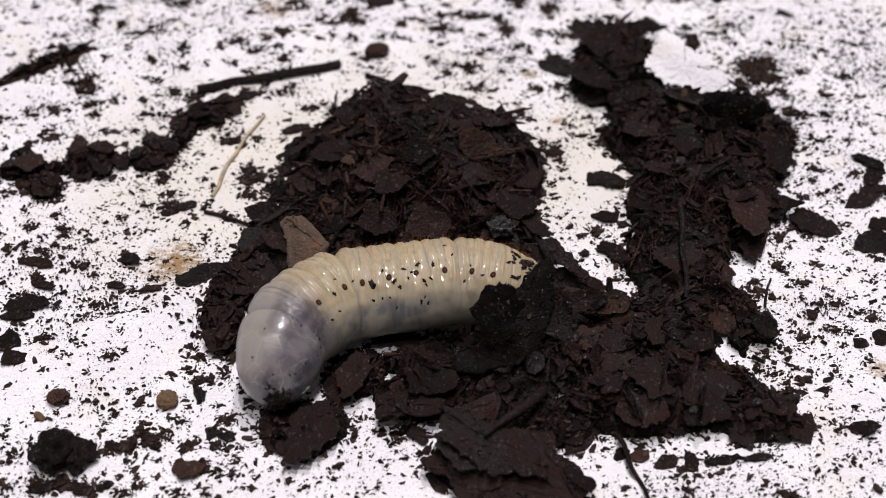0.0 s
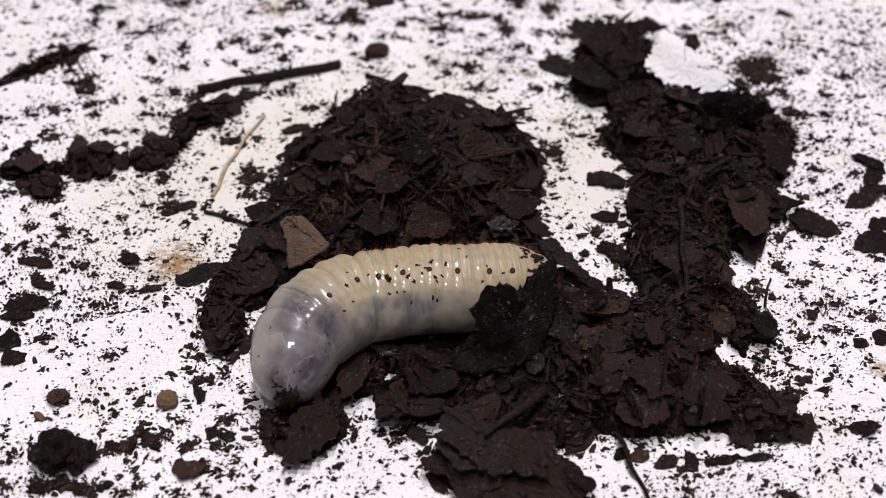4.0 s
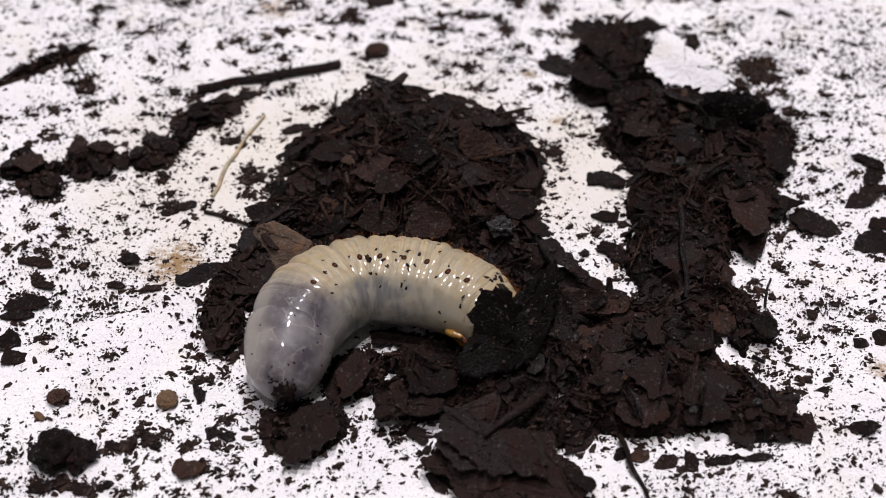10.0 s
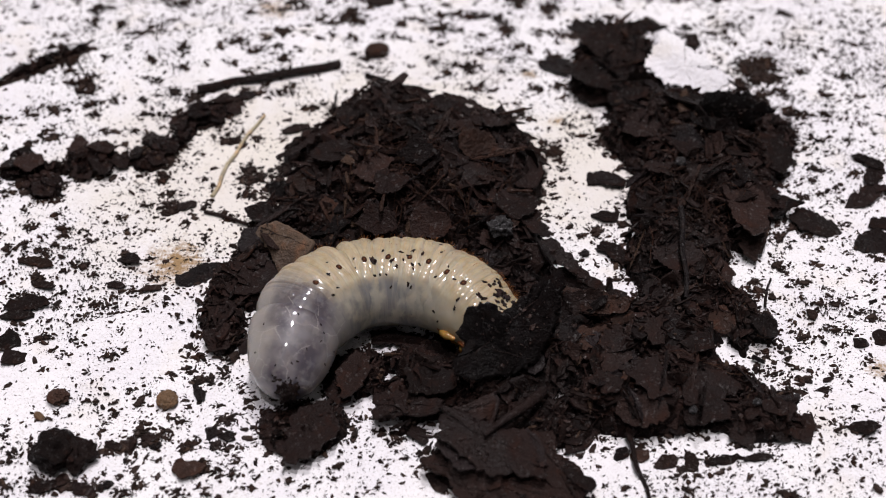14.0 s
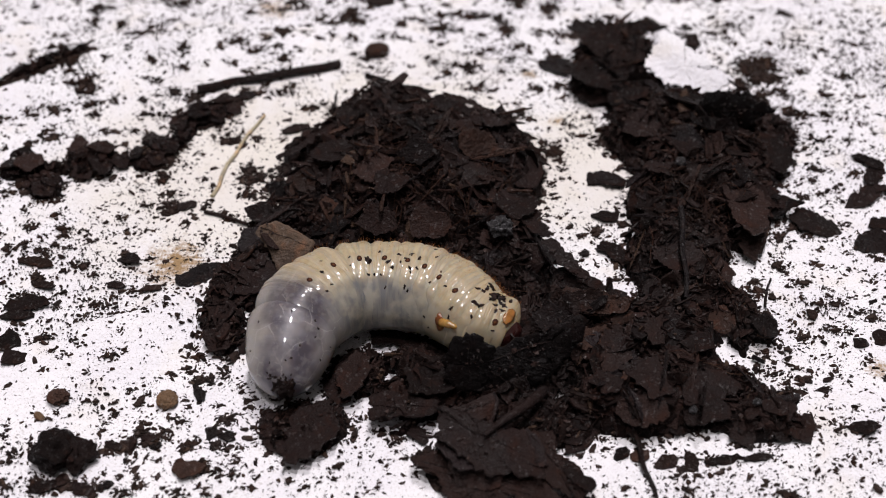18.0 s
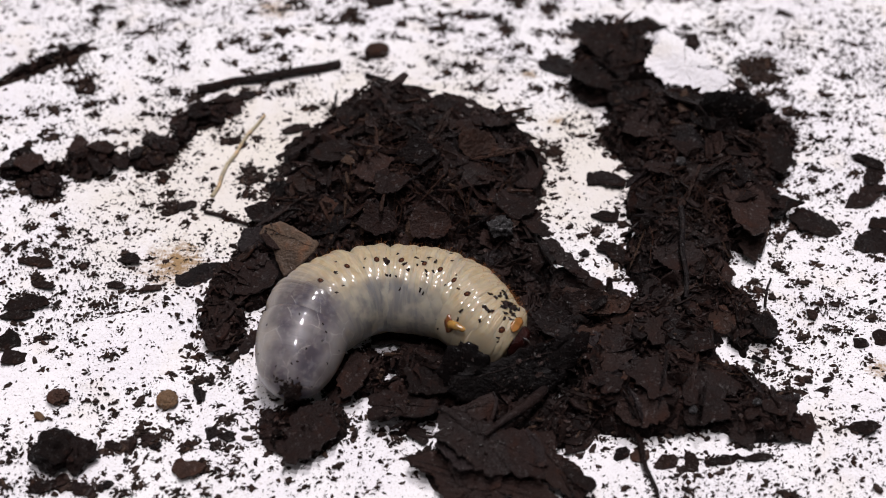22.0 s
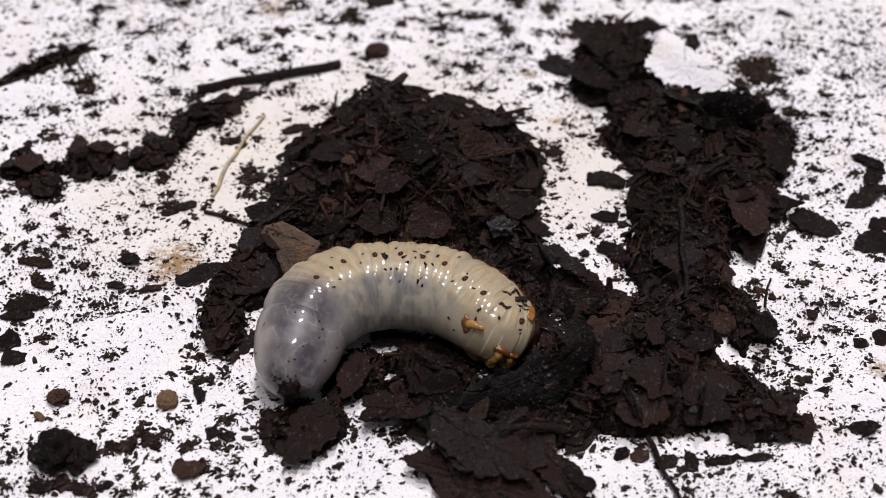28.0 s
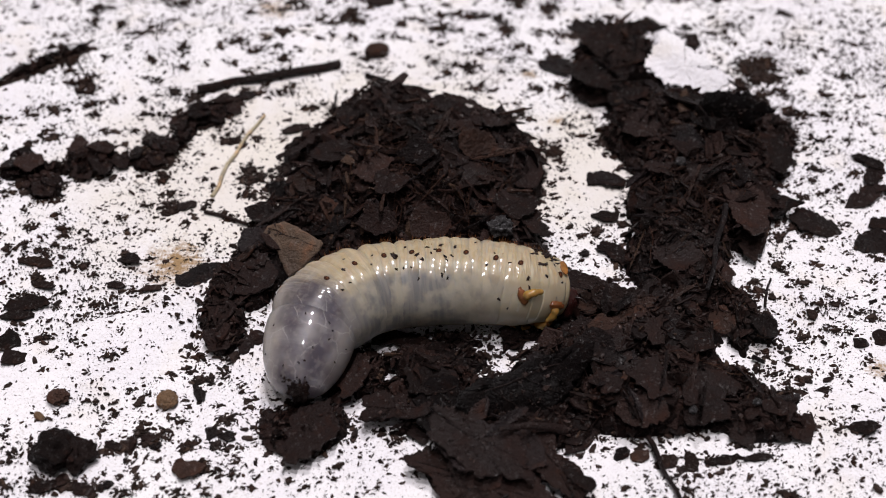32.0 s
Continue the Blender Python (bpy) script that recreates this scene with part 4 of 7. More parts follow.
specks(10.3, 62.7, 1.47, 1.26)
specks(24.1, 65, 1.16, 0.79)
specks(29, 73.7, 1.94, 0.97)
specks(14.3, 59.5, 1.46, 0.62)
specks(12.4, 55.3, 0.82, 1.23)
specks(23.8, 49.8, 1.83, 1.37)
specks(19.7, 48.7, 0.71, 0.76)
specks(9.9, 48.2, 1.41, 0.91)
specks(7.6, 50.1, 0.91, 0.76)
specks(13.2, 43.5, 2.2, 0.75)
specks(19.5, 35.2, 1.76, 0.88)
specks(25.1, 36, 0.98, 0.73)
specks(28.4, 29.3, 0.58, 0.86)
specks(21.3, 28.6, 1.24, 1.57)
specks(22.2, 24.8, 1.04, 1.27)
specks(26.5, 33, 1.74, 0.72)
specks(34.2, 40.1, 0.79, 0.88)
specks(19.3, 30.8, 2.51, 1.15)
specks(23.1, 22.1, 1.13, 0.7)
specks(4.3, 61.7, 1.26, 0.63)
specks(2, 77.4, 1.53, 0.98)
specks(33, 53.4, 4.07, 1.82)
specks(52.5, 71.2, 1.93, 0.96)
specks(61.7, 71.7, 1.93, 0.8)
specks(68.8, 77.3, 1.96, 0.65)
specks(61.7, 64.1, 0.95, 1.57)
specks(62.8, 55.8, 2.47, 2.46)
specks(67.2, 57.5, 2.48, 2.47)
specks(64.3, 51, 2.65, 1.83)
specks(69.4, 50.3, 2.03, 1.52)
specks(64.7, 46.3, 1.81, 1.5)
specks(74.2, 54.2, 2.46, 1.23)
specks(77.3, 46.7, 1.61, 2.41)
specks(83.8, 45.2, 1.8, 1.05)
specks(71.4, 39.7, 2.37, 0.74)
specks(67, 37, 1.57, 2.64)
specks(63.4, 26.8, 2.08, 2.26)
specks(81.6, 73.1, 0.86, 0.64)
specks(90.5, 69.2, 0.75, 0.8)
specks(84.9, 65.8, 1.91, 0.47)
specks(60.5, 29.7, 1.04, 1.13)
specks(83, 36.6, 1.76, 0.59)
specks(80.5, 40.4, 0.89, 0.74)
specks(74.1, 31.3, 0.77, 0.87)
specks(80.4, 25.2, 2.09, 1.42)
specks(63.6, 23.9, 1.13, 1.68)
specks(58.2, 68.6, 1.28, 0.8)
specks(75.8, 34.1, 0.97, 0.58)
specks(-76, 10, 0.63, 1.35)
specks(-74.2, 5.2, 1.25, 1.2)
specks(-68.3, 4.5, 0.98, 1.86)
specks(-67.4, 4, 1.07, 1.6)
specks(-71.4, 2.6, 0.71, 0.4)
specks(-68.5, 1, 0.71, 0.79)
specks(-74.3, 0.3, 1.58, 1.18)
specks(-71.1, -1.2, 1.93, 1.05)
specks(-58.9, 8.5, 0.99, 0.94)
specks(-54.3, 11.9, 0.91, 0.55)
specks(-52.8, 19.3, 1.68, 1.95)
specks(-50.7, 15.2, 2.03, 0.96)
specks(-46.4, 6.7, 0.99, 1.48)
specks(-42.4, 3.5, 0.89, 1.46)
specks(-43, 12.2, 1.46, 2.46)
specks(-40.1, 9.7, 1.27, 1.9)
specks(-56.4, 2.6, 0.8, 0.4)
specks(-65.9, 0, 0.97, 0.39)
specks(-62.6, -4.1, 1.39, 0.91)
specks(-66.2, -5.7, 0.95, 0.52)
specks(-60.7, -6.5, 1.21, 0.52)
specks(-58.2, -14.2, 2.69, 1.26)
specks(-60, -17.2, 1.67, 0.75)
specks(-53.8, -17, 3.33, 0.37)
specks(-53.1, -10.7, 0.77, 1.02)
specks(-52.3, 5.3, 1.61, 0.54)
specks(-45, 19.4, 1.68, 0.7)
specks(-65.3, -14.8, 0.67, 0.5)
specks(-72.6, -12.1, 1.52, 0.89)
specks(-69.1, -8.2, 1.89, 0.9)
specks(-55.9, -1.8, 1.4, 2.36)
specks(-51.5, -2.5, 0.96, 1.04)
specks(-47.8, 2.7, 0.89, 0.8)
specks(-79.7, 14.7, 0.92, 0.82)
specks(-42.6, 17, 0.93, 1.39)
specks(-76.5, -1.2, 1.05, 1.05)
specks(-51.4, 12.8, 1.28, 0.55)
specks(-71.5, -18.8, 1.16, 0.62)
specks(-66.1, -23.2, 1.79, 1.22)
specks(-60.3, -23.9, 0.73, 0.61)
specks(-63.6, -25.9, 0.81, 0.72)
specks(-66, -28, 0.64, 0.36)
specks(-51.8, -25.5, 0.4, 0.73)
specks(-40.7, -26.8, 2.74, 1.45)
specks(-39.9, -29.5, 1.12, 1.08)
specks(-49.6, -33.6, 0.63, 0.47)
specks(-55.9, -36.1, 1.09, 0.47)
specks(-54.4, -36.6, 0.31, 1.28)
specks(-47.8, -36.4, 1.02, 1.05)
specks(-40.2, -37.4, 0.62, 1.05)
specks(-40.9, -35.7, 0.63, 0.59)
specks(-41.7, -39.2, 1.24, 0.58)
specks(-38.4, -34.5, 0.63, 1.29)
specks(-35.4, -36.9, 0.86, 0.7)
specks(-51, -38.7, 0.54, 0.46)
specks(-46.6, -41.5, 1.69, 2.29)
specks(-52.6, -41.6, 0.61, 1.83)
specks(-51.8, -46, 2.27, 1.47)
specks(-47.6, -46, 1.96, 1.58)
specks(-42.9, -42.7, 1.22, 1.37)
specks(-62.8, -45.1, 1.06, 0.79)
specks(-65.4, -46.7, 1.05, 2.03)
specks(-60.7, -51.9, 1.04, 1.99)
specks(-55.7, -52.4, 2.66, 1.54)
specks(-52.1, -53.5, 1.32, 1.76)
specks(-46.4, -50.2, 1.19, 0.89)
specks(-47.4, -47.7, 0.75, 1.12)
specks(-35.2, -41.6, 1.15, 1.26)
specks(-34.8, -45.1, 1.36, 0.68)
specks(-33.4, -49.6, 0.67, 0.89)
specks(-62.6, -39.6, 0.93, 0.46)
specks(-60.2, -38.6, 0.62, 0.46)
specks(-67.1, -42.9, 0.61, 1.6)
specks(-51, -50.4, 0.74, 0.67)
specks(-54.4, -50.4, 0.74, 1.11)
specks(-46.8, -34.6, 0.47, 0.59)
specks(-67.2, -40.7, 0.62, 1.61)
specks(-33.7, -39.3, 1.7, 1.39)
specks(-33.8, -42.8, 1.22, 1.14)
specks(-32.5, -46.2, 0.98, 1.24)
specks(-31.5, -50.7, 0.82, 0.89)
specks(-36.5, 19.4, 2.43, 2.23)
specks(-37, 14.8, 2.03, 1.24)
specks(-31.9, 7.8, 1.79, 1.87)
specks(-37.9, 8.8, 1.27, 1.08)
specks(-35.1, -28.4, 0.96, 2.4)
specks(-30.5, -37, 1.09, 2.1)
specks(-31.8, -33.3, 0.63, 1.42)
specks(-36, 14.4, 0.92, 1.37)
specks(-31.2, 19.3, 1.49, 1.12)
specks(-28.1, 20.9, 1.87, 0.84)
specks(69.5, 19.3, 0.93, 1.12)
specks(73.2, 16.8, 0.83, 0.97)
specks(66.4, 14.3, 0.74, 0.69)
specks(63.7, 19.4, 0.65, 0.7)
specks(69.7, 15.2, 0.92, 0.55)
specks(72.1, 21.7, 0.94, 0.7)
specks(77.3, 20.9, 1.31, 1.12)
specks(61.7, 0.4, 0.79, 0.79)
specks(60.1, 2.5, 1.42, 1.59)
specks(65.3, 3.4, 1.6, 1.06)
specks(71.5, -0.8, 1.23, 0.66)
specks(58.9, -4.1, 1.39, 1.43)
specks(59.6, -5.5, 0.87, 1.03)
specks(53.2, -8.5, 1.89, 0.77)
specks(54.3, -10.6, 1.02, 1.02)
specks(51.9, -10.2, 0.85, 0.76)
specks(53.1, -12.1, 1.19, 0.63)
specks(56.4, -12.6, 0.68, 0.63)
specks(61.2, -12.4, 0.68, 0.63)
specks(61.8, -16.7, 0.75, 1.12)
specks(65.7, -9.5, 0.68, 0.51)
specks(71.8, -16.7, 1.67, 1.25)
specks(70.1, -15.7, 0.67, 0.75)
specks(58.2, -18.2, 0.67, 0.99)
specks(64.5, -19.7, 1.32, 0.87)
specks(52.2, -25.2, 1.3, 1.7)
specks(54.9, -23.1, 0.98, 1.22)
specks(51.1, -28.9, 1.28, 1.2)
specks(53.2, -30.1, 1.6, 0.96)
specks(56.1, -27, 0.73, 1.69)
specks(54.2, -31.9, 1.11, 0.95)
specks(57.6, -30.9, 1.75, 1.43)
specks(54.7, -34.4, 1.57, 0.94)
specks(55.4, -33.1, 1.27, 1.18)
specks(56.9, -34.4, 0.94, 0.94)
specks(63.3, -29.5, 0.8, 0.72)
specks(59.9, -37.2, 1.01, 0.7)
specks(64.2, -37.6, 0.86, 0.58)
specks(68.1, -37.7, 0.93, 0.58)
specks(52, -40.6, 1.83, 1.25)
specks(56.7, -39.6, 1.39, 0.69)
specks(61.5, -49, 0.52, 0.89)
specks(58.6, -50.5, 0.37, 0.44)
specks(65.7, -48.9, 0.52, 0.56)
specks(40.2, -47.7, 1.8, 1.01)
specks(38.3, -51.3, 4.43, 0.55)
specks(47.2, -48.3, 2.54, 0.67)
specks(44.5, -44.8, 1.82, 0.79)
specks(34.4, -42.7, 1.38, 0.91)
specks(36, -50, 1.49, 1.11)
specks(36.3, -54, 0.88, 1.31)
specks(30.4, -54.1, 1.17, 0.87)
specks(54.2, -16.7, 0.84, 1)
specks(52.2, -18.5, 0.66, 0.74)
specks(61.2, -33.2, 0.79, 0.47)
specks(22.2, 8.8, 0.45, 0.54)
specks(19, 8, 0.54, 0.81)
specks(20.9, 13.3, 0.55, 0.41)
specks(23, 5.5, 0.72, 0.8)
specks(25, -1.5, 0.61, 0.79)
specks(30.7, 12.3, 1, 0.55)
specks(29.1, 0.1, 1.23, 2.1)
specks(30.3, -3.5, 1.22, 1.3)
specks(17.5, 7.2, 0.81, 1.48)
specks(20.1, 17.8, 0.83, 0.69)
specks(22.8, 19, 1.3, 0.56)
specks(29.9, -7.8, 2.06, 0.77)
specks(27.8, 3, 0.71, 0.8)
specks(24.8, 2.8, 0.62, 0.53)
specks(34.7, 12.6, 0.73, 1.09)
specks(33.3, -11.7, 0.68, 1.52)
specks(18.4, 15.3, 0.74, 1.1)
specks(26.9, 4.4, 0.71, 1.07)
specks(-15.6, -48.7, 0.52, 0.45)
specks(-10.8, -42.1, 0.46, 0.57)
specks(-6.4, -43.6, 0.53, 0.46)
specks(-5.5, -47.4, 0.75, 0.34)
specks(-4.1, -50.5, 0.45, 0.67)
specks(-9.6, -52.5, 0.59, 0.77)
specks(-10.8, -53.6, 0.81, 0.44)
specks(23.4, -49.3, 0.9, 0.78)
specks(24.1, -52.7, 0.66, 0.66)
specks(27.1, -54.1, 0.95, 0.66)
specks(30.3, -51.3, 0.44, 1.99)
specks(22.2, -42.8, 0.69, 0.57)
specks(29.8, -44.9, 0.91, 0.68)
specks(-3.3, -49.1, 0.6, 0.34)
specks(-16.3, -51.4, 0.3, 0.33)
specks(-23, -52.1, 0.37, 0.44)
specks(-20.4, -53.1, 0.74, 0.55)
specks(-27.6, -51.7, 0.37, 0.44)
specks(-2.9, -45.8, 1.06, 0.9)
specks(-12.7, -39.3, 1.24, 0.69)
specks(-14.2, -43.9, 0.91, 0.34)
specks(-25.7, -49.6, 0.74, 0.45)
specks(-7.2, -45.9, 0.6, 0.34)
specks(-33.9, 20.5, 1.7, 1.2)
specks(-30.9, 16.8, 2.1, 1.8)
specks(-34.9, 14.6, 2.5, 1.6)
specks(-32.4, 10.3, 1.9, 1.4)
specks(-27.8, 17.1, 2.3, 1.2)
specks(-36.7, 22.2, 1.7, 1.8)
specks(-29.8, 22.2, 2.1, 1.6)
specks(-31.0, 6.7, 2.5, 1.4)
specks(-33.5, 5.9, 1.9, 1.2)
specks(13.3, 71.2, 2.3, 1.8)
specks(16.3, 64.2, 1.7, 1.6)
specks(21.3, 69.2, 2.1, 1.4)
specks(26.1, 68.1, 2.5, 1.2)
specks(34.3, 71.9, 1.9, 1.8)
specks(19.1, 48.8, 2.3, 1.6)
specks(23.2, 49.8, 1.7, 1.4)
specks(31.8, 71.2, 2.1, 1.2)
specks(-48.9, -45.4, 2.6, 1.6)
specks(-44.3, -44.2, 2.2, 1.3)
specks(-46.8, -42.6, 1.6, 0.9)
specks(-59.2, -52.6, 2.4, 1.3)
specks(-52, -53, 2.4, 1.2)
specks(-40.6, -40.3, 1.4, 0.9)
specks(-41.2, -29.6, 2.0, 1.3)
specks(-43.7, -30.8, 1.8, 1.0)
specks(-38, -31.5, 1.6, 1.2)


def scatter_specks(count):
    """Small clumps of crumbs dropped here and there on the sheet."""
    dice = random.Random(33)
    made = 0
    while made < count:
        x, y = dice.uniform(-108, 108), dice.uniform(-62, 104)
        clean = math.exp(-((x + 25) / 30) ** 2 - ((y + 52) / 9) ** 2) + math.exp(-((x + 60) / 24) ** 2 - ((y - 50) / 12) ** 2)
        if float(pile_height(np.float64(x), np.float64(y), False)) > 0.3 or dice.random() < 0.8 * clean:
            continue
        a = min(0.45 + dice.gammavariate(1.3, 0.45), 2.4)
        specks(x, y, a, a * dice.uniform(0.5, 1.1))
        made += 1


scatter_specks(300)


def scatter_clumps(count):
    """Coarser clumps on the far part of the sheet."""
    dice = random.Random(71)
    made = 0
    while made < count:
        x, y = dice.uniform(-105, 25), dice.uniform(26, 98)
        if float(pile_height(np.float64(x), np.float64(y), False)) > 0.3 or value_noise(np.float64(x / 11), np.float64(y / 11), 21) < 0.45:
            continue
        a = min(0.7 + dice.gammavariate(1.4, 0.5), 2.6)
        specks(x, y, a, a * dice.uniform(0.6, 1.2))
        made += 1


scatter_clumps(120)


def scatter_front(count):
    """Loose bits on the paper before the clod."""
    dice = random.Random(83)
    for _ in range(count):
        x, y = dice.uniform(-49, -27), dice.uniform(-57, -44)
        if float(pile_height(np.float64(x), np.float64(y), False)) < 0.3:
            a = min(0.35 + dice.gammavariate(1.3, 0.32), 1.5)
            specks(x, y, a, a * dice.uniform(0.6, 1.1))


scatter_front(46)


def litter_reach(x, y):
    """How far out a place lies, in shares of the nearest swelling's half axes."""
    least = np.full(np.shape(x), 9.0)
    for cx, cy, a, b, turn, high in LUMPS:
        u, v = x - cx, y - cy
        p = (u * np.cos(turn) + v * np.sin(turn)) / (a + 1.0)
        q = (v * np.cos(turn) - u * np.sin(turn)) / (b + 1.0)
        least = np.minimum(least, np.hypot(p, q))
    return least


def clear_gap(x, y):
    """Where the paper lies open between the heaps."""
    inside = np.zeros(np.shape(x), bool)
    for cx, cy, a, b in GAPS:
        inside |= ((x - cx) / a) ** 2 + ((y - cy) / b) ** 2 < 0.9
    return inside


def build_fringe():
    """Crumbs and chips that have slid off the heaps' edges."""
    n = 90000
    xs, ys = rng.uniform(-105, 100, n), rng.uniform(-60, 88, n)
    out = litter_reach(xs, ys)
    keep = (out > 0.82) & (rng.random(n) < 0.85 * np.exp(-np.maximum(out - 0.93, 0) / 0.085)) & ~(clear_gap(xs, ys) & (rng.random(n) < 0.75))
    n = int(keep.sum())
    crumbs(xs[keep], ys[keep], np.minimum(0.2 + rng.gamma(1.2, 0.36, n), 2.8))


build_fringe()


def build_grit():
    """Small crumbs lying on top of the heaps."""
    n = 60000
    x, y = rng.uniform(-98, 92, n), rng.uniform(-57, 82, n)
    keep = (pile_height(x, y, False) > 1.0) & (rng.random(n) < 0.42)
    x, y = x[keep], y[keep]
    n = len(x)
    size = np.minimum(0.18 + rng.gamma(1.2, 0.26, n), 1.8)
    up = np.stack([rng.normal(0, 0.7, n), rng.normal(0, 0.7, n), np.ones(n)], -1)
    z = ground_height(x, y) + rng.uniform(0.0, 1.4, n)
    piece = chip_batch(x, y, z, size, size * rng.choice([0.15, 0.4, 0.9], n), size * 0.35, up, rng.uniform(0, 6.28, n), 5)
    joined("litter_grit", [piece], GRIT, "small crumbs and splinters on the dark leaf heap", "grit")


build_grit()


def build_dust():
    """Fine dust and small crumbs strewn over the whole sheet, thicker near the litter."""
    n = 200000
    xs, ys = rng.uniform(-112, 112, n), rng.uniform(-64, 110, n)
    thick = 0.22 + 0.9 * value_noise(xs / 14, ys / 14, 11) ** 2 + 1.3 * value_noise(xs / 4, ys / 4, 12) ** 3 + 1.2 * value_noise(xs / 1.5, ys / 1.5, 13) ** 4
    near = pile_height(xs, ys, False)
    thick = thick * (1 - 0.2 / (1 + np.exp(-(ys - 28) / 5) ) / (1 + np.exp((xs + 5) / 8))) * (1 + 0.35 / (1 + np.exp(-(xs - 50) / 6)))
    bare_paper = np.exp(-((xs + 25) / 30) ** 2 - ((ys + 52) / 9) ** 2) + np.exp(-((xs + 45) / 18) ** 2 - ((ys + 26) / 8) ** 2) + np.exp(-((xs + 65) / 22) ** 2 - ((ys - 52) / 12) ** 2)
    keep = (near < 0.8) & (rng.random(n) < thick * 0.49 * (1 - 0.4 * np.minimum(bare_paper, 1)))
    xs, ys = xs[keep], ys[keep]
    sizes = np.minimum(0.11 + rng.gamma(1.05, 0.20, len(xs)), 1.9)
    crumbs(xs, ys, sizes)


build_dust()
joined("soil_crumbs", CRUMB_PIECES, CRUMBS, "fine dark crumbs of soil scattered on white paper", "soil crumbs")


def tube(points, radii, sides=6):
    """A tapering tube along points, in millimetres."""
    verts, faces = [], []
    pts = [Vector(p) for p in points]
    for k, p in enumerate(pts):
        ahead = (pts[min(k + 1, len(pts) - 1)] - pts[max(k - 1, 0)]).normalized()
        side = ahead.cross(Vector((0.13, 0.2, 1))).normalized()
        other = ahead.cross(side)
        for j in range(sides):
            w = 2 * math.pi * j / sides
            verts.append(p + radii[k] * (math.cos(w) * side + math.sin(w) * other))
    for k in range(len(pts) - 1):
        for j in range(sides):
            m = (j + 1) % sides
            faces.append((k * sides + j, k * sides + m, (k + 1) * sides + m, (k + 1) * sides + j))
    faces.append(tuple(range(sides)))
    faces.append(tuple(reversed(range((len(pts) - 1) * sides, len(pts) * sides))))
    return np.array([tuple(v) for v in verts]), faces


def build_fibres():
    """Fine rootlets in the heaps."""
    pieces = []
    for cx, cy, spread, count in ((-13.6, 14.1, 11, 70), (11.8, 9.3, 9, 70), (47.9, 2.8, 9, 80), (24.4, -14.7, 8, 34), (-2.4, 7.1, 12, 60), (42.8, 8.2, 12, 50), (10.7, -24.7, 10, 26), (42, -28.4, 12, 24)):
        for _ in range(count * 3 // 5):
            x, y = cx + rng.normal(0, spread * 0.6), cy + rng.normal(0, spread * 0.7)
            way, bend = rng.uniform(0, 6.28), rng.normal(0, 0.25)
            points = []
            for k in range(7):
                z = float(ground_height(np.float64(x), np.float64(y))) + 1.5 + 0.7 * math.sin(k + way)
                points.append((x, y, z))
                x, y, way = x + 1.1 * math.cos(way), y + 1.1 * math.sin(way), way + bend + rng.normal(0, 0.2)
            if min(float(pile_height(np.float64(p[0]), np.float64(p[1]), False)) for p in points) < 2:
                continue
            thick = rng.uniform(0.04, 0.10)
            pieces.append(tube(points, [thick * (1 - 0.09 * k) for k in range(7)], 4))
    joined("root_fibres", pieces, FIBRE, "fine rust-brown rootlets tangled in the leaf mould", "root fibres")


build_fibres()


def stick(name, x0, y0, x1, y1, z, thick, tone, label, bend=0.0, taper=0.3, knots=9):
    """A twig or straw between two places on the ground."""
    chance = random.Random(int(x0 * 97 + y1 * 31))
    points, radii = [], []
    for k in range(knots):
        u = k / (knots - 1)
        side = bend * math.sin(math.pi * u) + chance.uniform(-0.12, 0.12)
        x, y = x0 + (x1 - x0) * u - (y1 - y0) * side * 0.1, y0 + (y1 - y0) * u + (x1 - x0) * side * 0.1
        points.append((x, y, float(paper_height(np.float64(x), np.float64(y))) + z))
        radii.append(thick / 2 * (1 - taper * u) * chance.uniform(0.88, 1.1))
    v, faces = tube(points, radii, 8)
    ob = mesh_object(name, v, faces, TONES[tone])
    return tagged(ob, label, "twig", "twigs on the paper")


stick("twig", -21.3, 55.2, -49.2, 44.9, 0.9, 2.0, "umber", "dark brown straight twig lying on white paper", 0.02, 0.1)
stick("straw", -42.4, 14.2, -35, 38.2, 0.5, 0.85, "straw", "pale dry straw stalk on speckled paper", 0.5)
stick("twig", -43.5, 9.8, -35.1, 6.1, 0.6, 0.8, "dark", "thin dark twig beside the leaf mould", 0.3)
stick("twig", 54.2, -15.1, 56.4, -8.2, 0.6, 0.5, "dark", "thin dark twig standing out of the heap", 0.2)
stick("twig", 50.1, -26.8, 51.9, -28, 0.8, 0.9, "black", "short blackish twig on white paper", 0.1)


def clod(name, x, y, a, b, c, tone, label, category, lift=0.0, seed=1, rugged=0.3, fine=1.0):
    """A rounded or rugged lump; less fine gives broad worn faces."""
    bm = bmesh.new()
    bmesh.ops.create_icosphere(bm, subdivisions=4, radius=1)
    for v in bm.verts:
        w = noise.noise(v.co * 1.7 + Vector((seed * 7.1, 0, 0))) + fine * (0.6 * noise.noise(v.co * 4.5 + Vector((0, seed * 3.3, 0))) + 0.45 * noise.noise(v.co * 10.0 + Vector((0, 0, seed))))
        v.co *= 1 + rugged * w
        v.co.x, v.co.y, v.co.z = v.co.x * a * MM, v.co.y * b * MM, v.co.z * c * MM
    me = bpy.data.meshes.new(name)
    bm.to_mesh(me)
    bm.free()
    me.materials.append(TONES[tone] if tone in TONES else CHITIN)
    ob = new(name, me)
    z = float(ground_height(np.float64(x), np.float64(y))) + c * 0.8 + lift
    ob.matrix_world = pose(x * MM, y * MM, z * MM, 0, 0, seed * 40)
    return tagged(ob, label, category)


